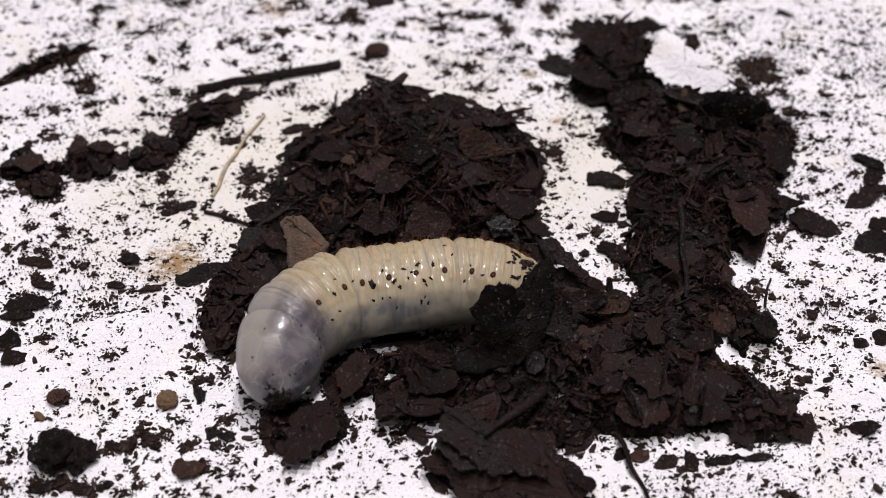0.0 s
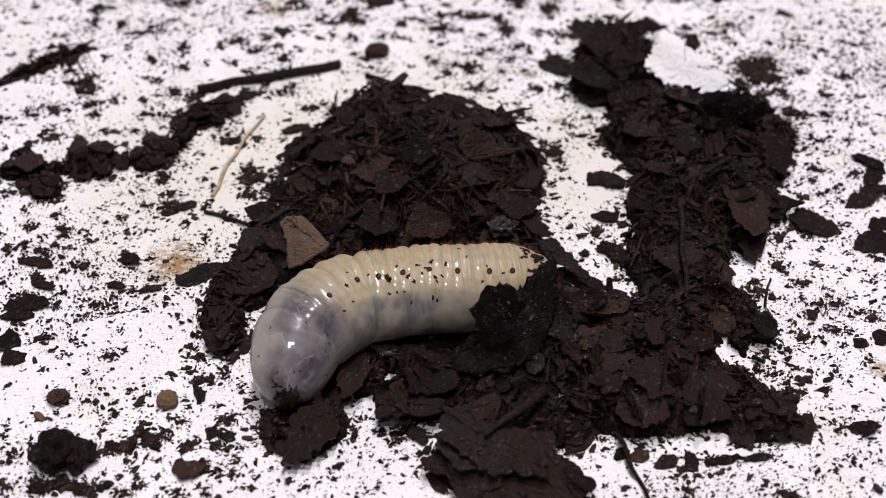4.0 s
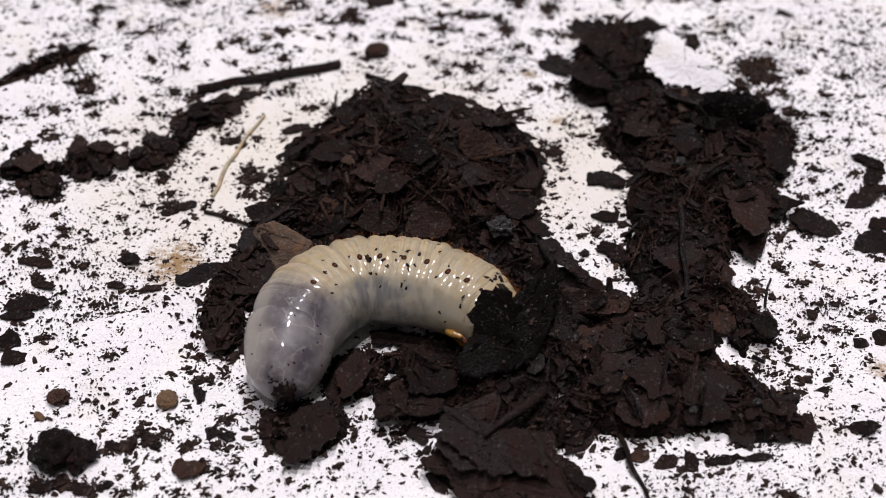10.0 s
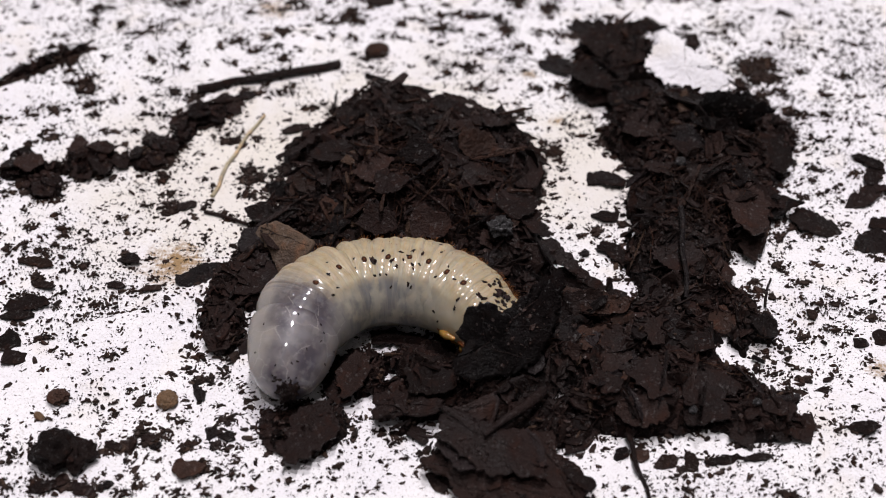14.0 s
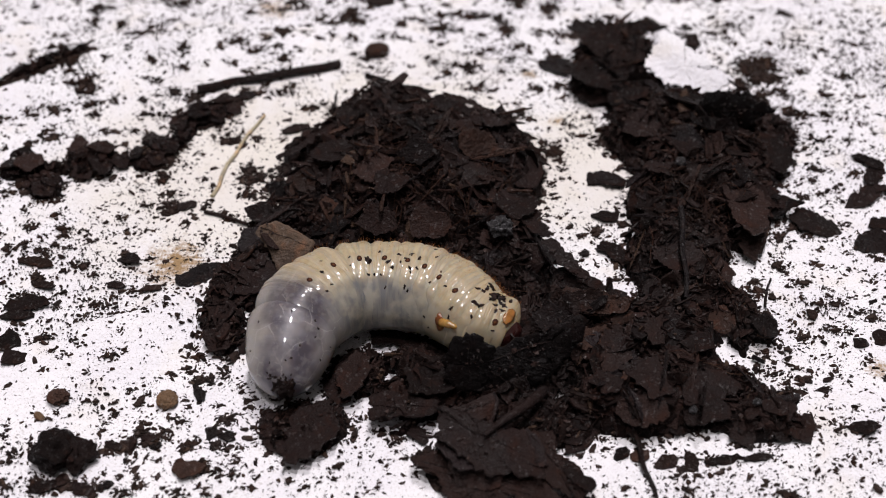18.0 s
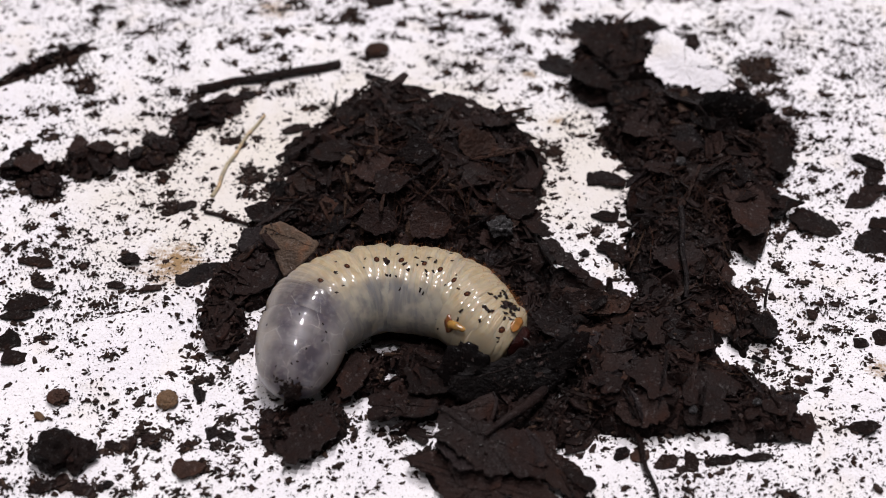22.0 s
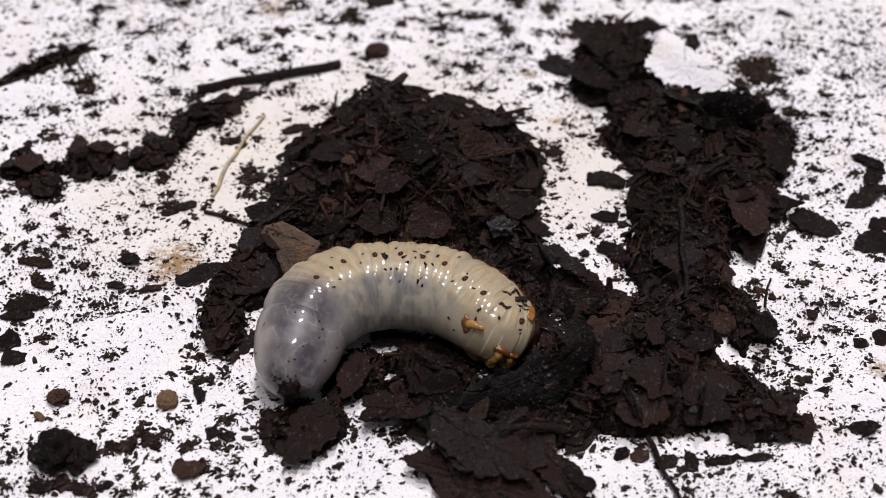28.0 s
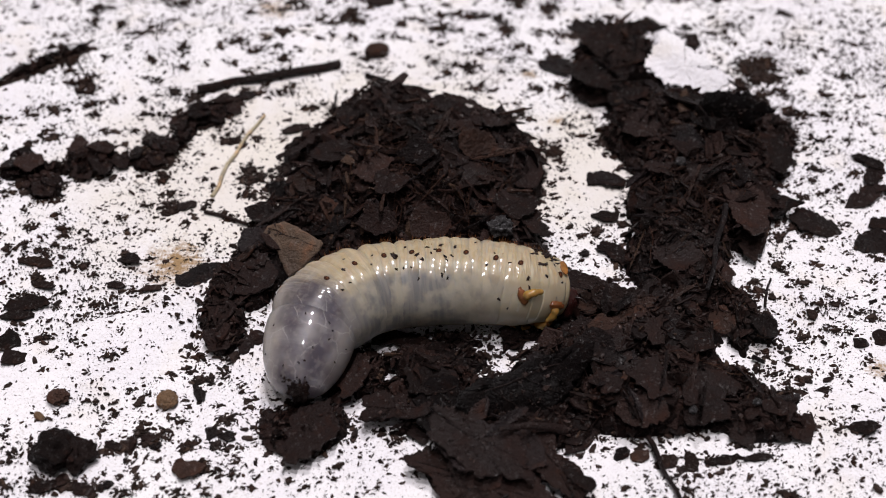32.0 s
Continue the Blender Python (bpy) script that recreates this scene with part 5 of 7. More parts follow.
clod("soil_clod", -58, -47.4, 3.1, 3.4, 2.4, "dark", "dark angular clod of soil on white paper", "soil clod", 0, 1, 0.6, 0.22)
clod("soil_clod", -55, -47.7, 2.6, 2.6, 1.8, "dark", "dark angular clod of soil on white paper", "soil clod", 0, 4, 0.6, 0.3)
clod("pellet", -13.8, 60.6, 2.6, 1.9, 1.4, "brown", "brown oval dropping pellet on white paper", "pellet", 0, 5, 0.12)
clod("pellet", -43.3, -36.2, 1.7, 1.7, 1.1, "ochre", "light brown round pellet on white paper", "pellet", 0, 6, 0.15)
clod("pellet", -60.3, -36, 1.5, 1.7, 1.0, "brown", "brown rough pellet on white paper", "pellet", 0, 7, 0.3)
clod("pellet", -62.6, -39.6, 1.1, 0.6, 0.5, "ochre", "small light brown pellet on white paper", "pellet", 0, 8, 0.2)
clod("pellet", 25, -1.8, 0.75, 0.8, 0.5, "grey", "small grey pellet on white paper", "pellet", 0, 9, 0.1)
clod("pale_grain", 9.8, -3.3, 2.0, 1.8, 1.5, "clear", "grey-white crusted grain among dark litter", "grain", 0.6, 10, 0.45)
clod("pale_grain", 3.5, 12.1, 0.9, 0.9, 0.8, "clear", "small white crusted grain on dark litter", "grain", 0.9, 11, 0.35)
clod("pale_grain", 43.2, 15.4, 1.0, 1.1, 0.8, "clear", "small pale grain on the dark litter", "grain", 0.9, 12, 0.3)
clod("pale_grain", 38.3, -40.7, 0.6, 0.7, 0.5, "clear", "tiny white grain on dark litter", "grain", 1.2, 13, 0.4)
clod("pale_grain", 47.9, -40.5, 0.6, 0.6, 0.5, "clear", "tiny white grain on dark litter", "grain", 1.0, 14, 0.4)

# ---- pieces that the grub shifts ----


def part(name, me, parent, label=""):
    ob = new(name, me)
    ob.parent = parent
    return tagged(ob, label) if label else ob


def small_mesh(name, verts, faces, material, smooth=True):
    me = bpy.data.meshes.new(name)
    me.from_pydata([(float(a) * MM, float(b) * MM, float(c) * MM) for a, b, c in verts], [], faces)
    me.materials.append(material)
    if smooth:
        me.polygons.foreach_set("use_smooth", [True] * len(me.polygons))
    me.update()
    return me



def loose(name, length, width, tone, label, taper=0.15, curl=0.12, seed=1, layers=0):
    """A piece that moves: the torn leaf, the crumbs that cling to it and the layers that flake off it."""
    ob = new(name, fragment_mesh(name, length, width, taper, curl, 0.45, TONES[tone], random.Random(seed), False))
    n = int(length * width * 0.6)
    x = rng.uniform(-0.42, 0.42, n) * length
    y = rng.uniform(-0.42, 0.42, n) * width * (1 - taper * (0.5 + x / length))
    size = 0.22 + rng.gamma(1.2, 0.25, n)
    up = np.stack([rng.normal(0, 0.5, n), rng.normal(0, 0.5, n), np.ones(n)], -1)
    pieces = [chip_batch(x, y, curl * width * 0.5 * ((2 * y / width) ** 2 - 0.3) + 0.3, size, size * rng.uniform(0.2, 0.9, n), size * 0.4, up, rng.uniform(0, 6.28, n), 5)]
    dirt = joined("clinging_dirt", pieces, GRIT, "fine soil crumbs clinging to the leaf", "")
    dirt.parent = ob
    dice = random.Random(seed + 50)
    for k in range(layers):
        share = dice.uniform(0.35, 0.6)
        leaf = new("torn_layer", fragment_mesh("torn_layer", length * share, width * share * 0.8, 0.3, 0.2, 0.3, TONES[dice.choice(("dark", "black", "black"))], dice))
        leaf.parent = ob
        leaf.matrix_basis = pose(dice.uniform(-0.3, 0.15) * length * MM, dice.uniform(-0.2, 0.2) * width * MM, dice.uniform(0.5, 1.3) * MM, dice.uniform(-14, 14), dice.uniform(-14, 14), dice.uniform(0, 180))
    return tagged(ob, label, "leaf fragment", "fragments that the grub shifts")




def outline_leaf(name, rim, curl, thick, material, seed, tear=0.13):
    """A leaf with a given outline, torn along its rim, cupped and rippled."""
    dice = random.Random(seed)
    edge = []
    for (ax, ay), (bx, by) in zip(rim, rim[1:] + rim[:1]):
        steps = max(2, int(math.hypot(bx - ax, by - ay) / 0.55))
        for k in range(steps):
            u = k / steps
            off = dice.gauss(0, tear) if k else 0.0
            edge.append((ax + (bx - ax) * u + (by - ay) * off / 2, ay + (by - ay) * u - (bx - ax) * off / 2))
    mx, my = sum(p[0] for p in edge) / len(edge), sum(p[1] for p in edge) / len(edge)
    n, verts, faces = len(edge), [], []
    shares = (1.0, 0.93, 0.78, 0.6, 0.4, 0.2)

    def height(x, y):
        return curl * ((x - mx) / 8) ** 2 - 0.5 * curl * ((y - my) / 4) ** 2 + 0.2 * math.sin(0.45 * x + 0.6 * y) + 0.05 * math.sin(1.9 * x - 1.3 * y + 1)
    for side in (1, -1):
        for share in shares:
            for x, y in edge:
                px, py = mx + (x - mx) * share, my + (y - my) * share
                verts.append((px, py, height(px, py) + side * thick * (0.3 if share == 1.0 else 0.5) + 0.03 * dice.gauss(0, 1)))
        verts.append((mx, my, height(mx, my) + side * thick / 2))
    block = len(shares) * n + 1
    for side in (0, 1):
        o = side * block
        for k in range(n):
            m = (k + 1) % n
            quads = [(o + j * n + k, o + j * n + m, o + (j + 1) * n + m, o + (j + 1) * n + k) for j in range(len(shares) - 1)]
            quads.append((o + (len(shares) - 1) * n + k, o + (len(shares) - 1) * n + m, o + block - 1))
            faces += [tuple(reversed(q)) for q in quads] if side == 0 else quads
    faces += [(k, (k + 1) % n, block + (k + 1) % n, block + k) for k in range(n)]
    return small_mesh(name, verts, faces, material)


def three(a, b, c):
    """The pose of the torn leaf whose tip, heel and foot lie at three places, in millimetres."""
    a, b, c = Vector(a), Vector(b), Vector(c)
    x = (a - b).normalized()
    z = (a - b).cross(b - c).normalized()
    m = Matrix((x, z.cross(x), z)).transposed().to_4x4()
    m.translation = b * MM
    return m


COVER_RIM = [(22.4, 0.0), (19.2, 0.7), (15.4, 0.2), (11.3, 0.6), (7.2, -0.2), (3.4, 0.6), (0.0, 0.0), (-1.4, -1.8), (0.3, -4.4), (3.0, -6.1), (6.2, -8.4), (10.0, -9.1), (13.4, -7.6), (16.4, -6.2), (19.0, -4.0), (21.3, -2.0)]
cover_flake = tagged(new("leaf_fragment", outline_leaf("leaf_fragment", COVER_RIM, 0.5, 0.4, TONES["soot"], 3)), "large dark torn leaf leaning over the grub's head", "leaf fragment", "fragments that the grub shifts")


def dress(ob, veins, count, reach, tone="dark"):
    """Veins on a large leaf, and the soil that clings to it within an ellipse (centre and half axes)."""
    for k, (x0, y0, x1, y1, thick) in enumerate(veins):
        pts = []
        for u in range(7):
            x, y = x0 + (x1 - x0) * u / 6, y0 + (y1 - y0) * u / 6 + 0.15 * math.sin(u * 2.1 + k)
            pts.append((x, y, 0.34 + 0.2 * math.sin(0.45 * x + 0.6 * y)))
        part("leaf_vein", small_mesh("leaf_vein", *tube(pts, [thick * (1 - 0.08 * q) for q in range(7)], 6), TONES[tone]), ob, "raised brown vein of the leaf")
    cx, cy, a, b = reach
    r, w = np.sqrt(rng.random(count)), rng.uniform(0, 6.28, count)
    x, y = cx + a * r * np.cos(w), cy + b * r * np.sin(w)
    grain = 0.18 + rng.gamma(1.2, 0.2, count)
    up = np.stack([rng.normal(0, 0.5, count), rng.normal(0, 0.5, count), np.ones(count)], -1)
    piece = chip_batch(x, y, 0.3 + 0.2 * np.sin(0.45 * x + 0.6 * y), grain, grain * rng.uniform(0.2, 0.9, count), grain * 0.4, up, rng.uniform(0, 6.28, count), 5)
    joined("clinging_dirt", [piece], GRIT, "fine soil crumbs clinging to the leaf", "").parent = ob


dress(cover_flake, [(0.8, -1.7, 20.0, -1.2, 0.14), (5.0, -1.6, 9.6, -8.0, 0.09), (10.0, -1.4, 15.0, -6.0, 0.09), (2.0, -2.0, 4.5, -6.0, 0.08)], 70, (10, -3.6, 8, 3))
chip = tagged(new("leaf_fragment", outline_leaf("leaf_fragment", [(-5.2, -0.8), (-3.6, 2.6), (-1.4, 2.9), (-0.2, 4.4), (1.5, 3.4), (4.2, 3.0), (5.6, -0.6), (3.2, -3.8), (0.4, -3.0), (-2.4, -4.2)], 0.4, 0.4, TONES["soot"], 9)), "small dark torn leaf chip against the grub's belly", "leaf fragment", "fragments that the grub shifts")
ribbon = loose("leaf_fragment", 11, 2.8, "dark", "narrow dark leaf strip at the heap's edge", 0.2, 0.1, 5)
bark_chip = loose("leaf_fragment", 8, 4, "brown", "reddish brown bark chip before the grub", 0.2, 0.1, 6)
front_flake = tagged(new("leaf_fragment", outline_leaf("leaf_fragment", [(-6.9, 6.9), (-3.5, 5.5), (1.4, 2.7), (5.7, 1.8), (6.1, 0.1), (7.7, -5.9), (2.4, -4.8), (-0.6, -5.3), (-5.0, -1.3), (-7.7, 0.6)], 0.35, 0.4, TONES["dark"], 7)), "large flat grey-brown leaf plate with torn edges", "leaf fragment", "fragments that the grub shifts")
front_flake_2 = tagged(new("leaf_fragment", outline_leaf("leaf_fragment", [(-4.7, -1.4), (-2.5, 0.3), (0.0, 0.6), (2.6, 1.5), (4.3, 1.9), (4.6, 0.6), (4.0, -0.9), (3.2, -2.4), (2.2, -3.6), (1.2, -4.3), (0.0, -4.5), (-1.8, -3.2)], 0.5, 0.4, TONES["umber"], 19, 0.06)), "dark leaf fragment with a curved edge", "leaf fragment", "fragments that the grub shifts")
dress(front_flake_2, [(-3.8, -1.0, 3.6, 0.4, 0.07)], 18, (0, -1.2, 2.6, 1.4))
front_flake_3 = tagged(new("leaf_fragment", outline_leaf("leaf_fragment", [(-9.5, 3.5), (-5.8, 4.7), (-2.8, 4.2), (1.5, 1.0), (4.8, 0.8), (10.8, -0.7), (12.6, -4.6), (5.8, -6.1), (-3.7, -4.6), (-5.2, -0.1), (-8.9, 1.8)], 0.3, 0.45, TONES["umber"], 10)), "long umber leaf fragment on white paper", "leaf fragment", "fragments that the grub shifts")
front_flake_4 = tagged(new("leaf_fragment", outline_leaf("leaf_fragment", [(-5.5, 1.8), (-3.1, 3.0), (1.5, 1.8), (5.7, 0.6), (5.2, -1.2), (2.9, -2.1), (-1.0, -1.8), (-5.3, -2.3)], 0.25, 0.4, TONES["dark"], 11)), "dark grey leaf plate lying before the grub", "leaf fragment", "fragments that the grub shifts")
edge_leaf = tagged(new("leaf_fragment", outline_leaf("leaf_fragment", [(-4.9, 5.2), (-0.1, 6.8), (0.4, 2.0), (4.6, -4.3), (3.6, -5.5), (-0.8, -3.3), (-2.8, -1.0)], 0.3, 0.4, TONES["umber"], 13)), "umber pointed leaf fragment at the heap's edge", "leaf fragment", "fragments of the litter")
scrap = new("paper_scrap", outline_leaf("paper_scrap", [(-3.7, 8.5), (-1.1, 7.2), (4.0, 2.2), (9.5, -3.0), (7.9, -4.3), (3.0, -6.6), (0.4, -4.7), (-4.5, -3.0), (-8.1, 0.3), (-7.2, 2.9)], 0.2, 0.25, PAPER, 29))
scrap.matrix_world = pose(0.0483, 0.0478, 0.0058, 30, 0, 0)
tagged(scrap, "torn white paper scrap among dark leaf litter", "paper scrap", "paper scraps")
curled_leaf = tagged(new("leaf_fragment", outline_leaf("leaf_fragment", [(-6.0, 0.0), (-4.5, 4.0), (-2.0, 4.8), (1.0, 4.2), (4.0, 5.0), (6.5, 3.4), (8.4, 3.8), (10.5, 2.4), (7.6, 0.2), (6.0, -3.0), (2.0, -5.0), (-3.0, -4.5)], 1.1, 0.4, TONES["soot"], 31)), "black curled leaf arching over the litter", "leaf fragment", "fragments of the litter")
curled_leaf.matrix_world = pose(0.0530, 0.0295, 0.0082, 74, 6, -6) @ Matrix.Scale(0.88, 4)
edge_leaf.matrix_world = pose(0.0166, -0.0516, 0.0034, 6, 3, 0)
dress(front_flake, [(-6.5, 4.5, 5.0, -2.0, 0.08), (-2.5, 2.0, -2.0, -3.0, 0.06)], 50, (-0.5, -0.5, 5, 2.6))
dress(front_flake_3, [(-8.5, 2.8, 10.5, -3.0, 0.13), (0.0, -0.5, 3.0, -4.5, 0.08)], 40, (2, -2.2, 6, 1.8))
dress(front_flake_4, [(-5.0, 0.2, 5.2, -0.4, 0.11)], 24, (0, 0, 4, 1.3))
dress(edge_leaf, [(-3.5, 5.0, 3.6, -4.6, 0.1)], 14, (-1.2, 1.6, 1.3, 2.5))
dress(chip, [(-4.4, -0.6, 4.6, 0.6, 0.1)], 26, (0, -0.2, 3.2, 2.2))
dress(curled_leaf, [(-5.0, -0.5, 9.0, 2.4, 0.13), (-1.0, 0.4, 2.5, -4.0, 0.08)], 20, (1, 0, 4, 2.6))
edge_points = [(4.3, 1.9), (4.7, 0.6), (4.2, -0.9), (3.4, -2.4), (2.4, -3.6), (1.3, -4.3), (0.2, -4.5)]
rim_path = [(x, y, 0.25 + 0.5 * ((x - 0.7) / 8) ** 2 - 0.25 * ((y + 1.3) / 4) ** 2 + 0.2 * math.sin(0.45 * x + 0.6 * y)) for x, y in edge_points]
part("curled_rim", small_mesh("curled_rim", *tube(rim_path, [0.16, 0.3, 0.34, 0.34, 0.32, 0.28, 0.16], 8), TONES["ash"]), front_flake_2, "paler curled rim of the leaf")
ROLL = [(6.1, -48.6, 6.9), (8.0, -46.8, 7.2), (10.2, -45.0, 7.3), (12.4, -42.8, 6.8), (14.2, -40.0, 5.7), (15.7, -37.0, 4.0)]
rolled_leaf = mesh_object("rolled_leaf", *tube([(x - 10, y + 43, z) for x, y, z in ROLL], [0.3, 0.5, 0.62, 0.66, 0.85, 0.7], 10), TONES["dark"])
tagged(rolled_leaf, "dark brown leaf rolled into a tube on the litter", "leaf fragment")
gap_leaf = outline_leaf("leaf_fragment", [(-4.6, 1.0), (-2.4, 1.9), (0.4, 1.1), (3.2, 0.2), (5.0, -1.2), (3.8, -2.6), (0.2, -2.9), (-3.4, -2.2)], 0.3, 0.35, TONES["dark"], 37)
gap_leaf = tagged(new("leaf_fragment", gap_leaf), "dark leaf fragment at the foot of the heap", "leaf fragment")
gap_leaf.matrix_world = pose(0.0232, -0.0092, 0.0016, 12, 4, -8)
tip_leaf = outline_leaf("leaf_fragment", [(-6.0, 2.4), (-2.6, 2.6), (1.4, 1.8), (5.8, 0.6), (2.6, -1.2), (-0.2, -3.2), (-3.4, -2.2), (-5.8, -0.8)], 0.5, 0.4, TONES["black"], 43, 0.08)
tip_leaf = tagged(new("leaf_fragment", tip_leaf), "blackish pointed leaf reaching out of the heap over the paper", "leaf fragment")
tip_leaf.matrix_world = pose(0.0598, 0.0092, 0.0028, 14, 8, 0)
foot_leaf = outline_leaf("leaf_fragment", [(-2.6, 4.2), (0.6, 5.0), (2.6, 3.4), (2.0, 0.6), (1.0, -2.4), (-0.6, -5.2), (-2.8, -4.0), (-3.2, 0.4)], 0.4, 0.4, TONES["umber"], 44)
foot_leaf = tagged(new("leaf_fragment", foot_leaf), "dark umber leaf fragment at the heap's foot", "leaf fragment")
foot_leaf.matrix_world = pose(0.0552, 0.0004, 0.0022, 10, 12, 0)
rim_leaf = loose("leaf_fragment", 8, 5.5, "black", "blackish leaf with a pale rounded rim", 0.3, 0.3, 47)
pushed_plate = loose("leaf_fragment", 10, 7, "dark", "dark leaf fragment pushed along by the grub", 0.3, 0.1, 14, 1)
heap_leaf = loose("leaf_fragment", 10, 5, "umber", "umber leaf fragment leaning in the brown heap", 0.3, 0.25, 61, 1)
heap_leaf_2 = loose("leaf_fragment", 9, 4.5, "brown", "reddish brown leaf fragment leaning in the heap", 0.4, 0.25, 62, 1)
brown_leaf = tagged(new("leaf_fragment", outline_leaf("leaf_fragment", [(-5.2, -0.4), (-4.9, 1.1), (-2.3, 2.7), (0.1, 2.5), (2.2, 2.0), (5.6, 1.0), (5.5, -0.2), (3.4, -4.0), (1.5, -6.2), (0.2, -5.0), (-1.8, -2.6)], 0.3, 0.4, TONES["tan"], 31, 0.05)), LABELS["tan"], "leaf fragment", "fragments that the grub shifts")
dress(brown_leaf, [(-4.6, 0.8, 4.8, 0.2, 0.06)], 22, (-3.4, 0.9, 1.5, 1.1))


def loose_twig(name, length, thick, tone, label):
    pts = [(length * (k / 8 - 0.5), 0.25 * math.sin(k * 1.3), 0.15 * math.cos(k * 1.7)) for k in range(9)]
    v, faces = tube(pts, [thick * (1 - 0.05 * k) for k in range(9)], 7)
    return tagged(mesh_object(name, v, faces, TONES[tone]), label, "twig", "twigs on the litter")


long_twig = loose_twig("twig", 21, 0.55, "grey", "long grey-brown twig lying on the litter")
front_twig = loose_twig("twig", 14, 0.45, "dark", "thin dark twig on white paper")

# ---- the grub ----
RADII = [4.82, 6.59, 7.61, 7.71, 7.46, 7.25, 7.18, 7.2, 7.13, 6.86, 6.6, 5.9, 4.9, 3.12]
SPINE = []
GRUB_AT = Vector((-10.0, -20.0, 0.0))


def crawl(t, rolls, *places):
    """Where the grub's middle line lies at t seconds, from the rear to the head, and how far it is rolled over at rear, middle and front."""
    SPINE.append((t, rolls, places))


crawl(0, (-37, -31, -35), (-25.63, -36.35), (-25.3, -31.79), (-23.58, -27.19), (-20.25, -23.47), (-16.64, -20.49), (-12.76, -19.48), (-8.66, -18.48), (-4.52, -17.7), (0.09, -16.69), (4.46, -16.27), (7.98, -16.68), (10.97, -16.78), (13.44, -16.57), (15.73, -16.47))
crawl(0.5, (-33, -28, -34), (-25.3, -36.07), (-24.9, -31.49), (-23.09, -27.04), (-19.73, -23.17), (-16.3, -20.67), (-12.68, -19.65), (-8.86, -18.3), (-4.63, -17.44), (-0.16, -16.66), (4.27, -15.66), (7.74, -15.84), (10.69, -15.8), (13.12, -15.52), (15.38, -15.35))
crawl(1, (-30, -25, -32), (-25.33, -35.21), (-24.87, -30.6), (-22.97, -26.28), (-19.76, -21.94), (-16.12, -19.54), (-12.08, -18.39), (-8.16, -17.64), (-3.91, -16.81), (0.42, -15.9), (4.49, -15.54), (7.9, -15.48), (10.81, -15.3), (13.2, -14.95), (15.42, -14.72))
crawl(1.5, (-25, -23, -30), (-24.74, -35.41), (-24.21, -30.82), (-22.22, -26.66), (-18.85, -22.46), (-15.28, -19.96), (-11.42, -18.32), (-7.27, -17.82), (-2.93, -17.4), (1.49, -17.21), (5.62, -16.39), (8.95, -16.09), (11.82, -15.78), (14.17, -15.37), (16.35, -15.07))
crawl(2, (-21, -20, -28), (-24.2, -35.76), (-23.59, -31.18), (-21.52, -27.19), (-18.01, -23.21), (-14.44, -20.62), (-10.66, -19.09), (-6.54, -18.48), (-2.03, -18.1), (2.4, -18.03), (6.57, -17.48), (9.83, -16.95), (12.66, -16.51), (14.95, -16.03), (17.09, -15.66))
crawl(2.5, (-22, -20, -28), (-23.91, -35.87), (-23.3, -31.29), (-21.24, -27.26), (-17.62, -23.27), (-14.22, -20.86), (-10.44, -19.42), (-6.14, -18.6), (-1.64, -18.34), (2.82, -18.33), (6.8, -17.47), (10.12, -16.9), (12.95, -16.42), (15.28, -15.93), (17.41, -15.56))
crawl(3, (-22, -20, -29), (-23.61, -36.12), (-22.99, -31.55), (-20.95, -27.47), (-17.21, -23.55), (-13.76, -20.99), (-9.96, -20.12), (-5.9, -19.19), (-1.67, -18.45), (2.82, -18.39), (6.79, -17.46), (10.17, -16.86), (13, -16.34), (15.35, -15.83), (17.49, -15.46))
crawl(3.5, (-23, -20, -29), (-23.59, -36.15), (-22.97, -31.58), (-20.95, -27.46), (-17.23, -23.49), (-13.8, -20.99), (-10, -20.1), (-6.08, -19.19), (-1.87, -18.45), (2.66, -18.33), (6.69, -17.44), (10.13, -16.81), (12.96, -16.26), (15.33, -15.73), (17.47, -15.36))
crawl(5.5, (-24, -21, -31), (-23.76, -36.44), (-23.14, -31.87), (-21.18, -27.58), (-17.71, -23.47), (-14.37, -20.9), (-10.67, -19.66), (-6.5, -18.81), (-2.32, -18.31), (2.35, -17.96), (6.37, -17.63), (10.04, -16.86), (12.88, -16.18), (15.35, -15.58), (17.49, -15.21))
crawl(6, (-24, -21, -32), (-24.34, -36.12), (-23.74, -31.55), (-21.79, -27.19), (-18.67, -22.82), (-15.2, -19.96), (-11.41, -18.69), (-7.19, -18.08), (-2.77, -17.7), (1.94, -17.9), (6.1, -17.62), (9.83, -16.82), (12.67, -16.1), (15.17, -15.49), (17.31, -15.11))
crawl(6.5, (-22, -20, -30), (-24.37, -36.2), (-23.84, -31.59), (-21.96, -27.14), (-19.03, -22.89), (-15.7, -19.48), (-11.87, -18.12), (-7.59, -17.65), (-3.04, -17.74), (1.67, -18.08), (5.9, -17.91), (9.51, -17.47), (12.29, -17.16), (14.67, -16.93), (16.66, -17.01))
crawl(7, (-21, -19, -29), (-24.52, -36.08), (-24.07, -31.42), (-22.26, -26.86), (-19.57, -22.61), (-16.2, -19.12), (-12.32, -17.55), (-8.06, -17.34), (-3.47, -17.78), (1.07, -18.03), (5.29, -17.96), (8.77, -17.88), (11.5, -17.97), (13.76, -18.12), (15.61, -18.64))
crawl(7.5, (-19, -18, -27), (-24.62, -35.95), (-24.25, -31.25), (-22.51, -26.57), (-20.04, -22.32), (-16.62, -18.64), (-12.7, -16.98), (-8.39, -16.67), (-4, -17.1), (0.64, -17.37), (4.76, -17.41), (8.14, -17.68), (10.83, -18.18), (12.97, -18.7), (14.69, -19.67))
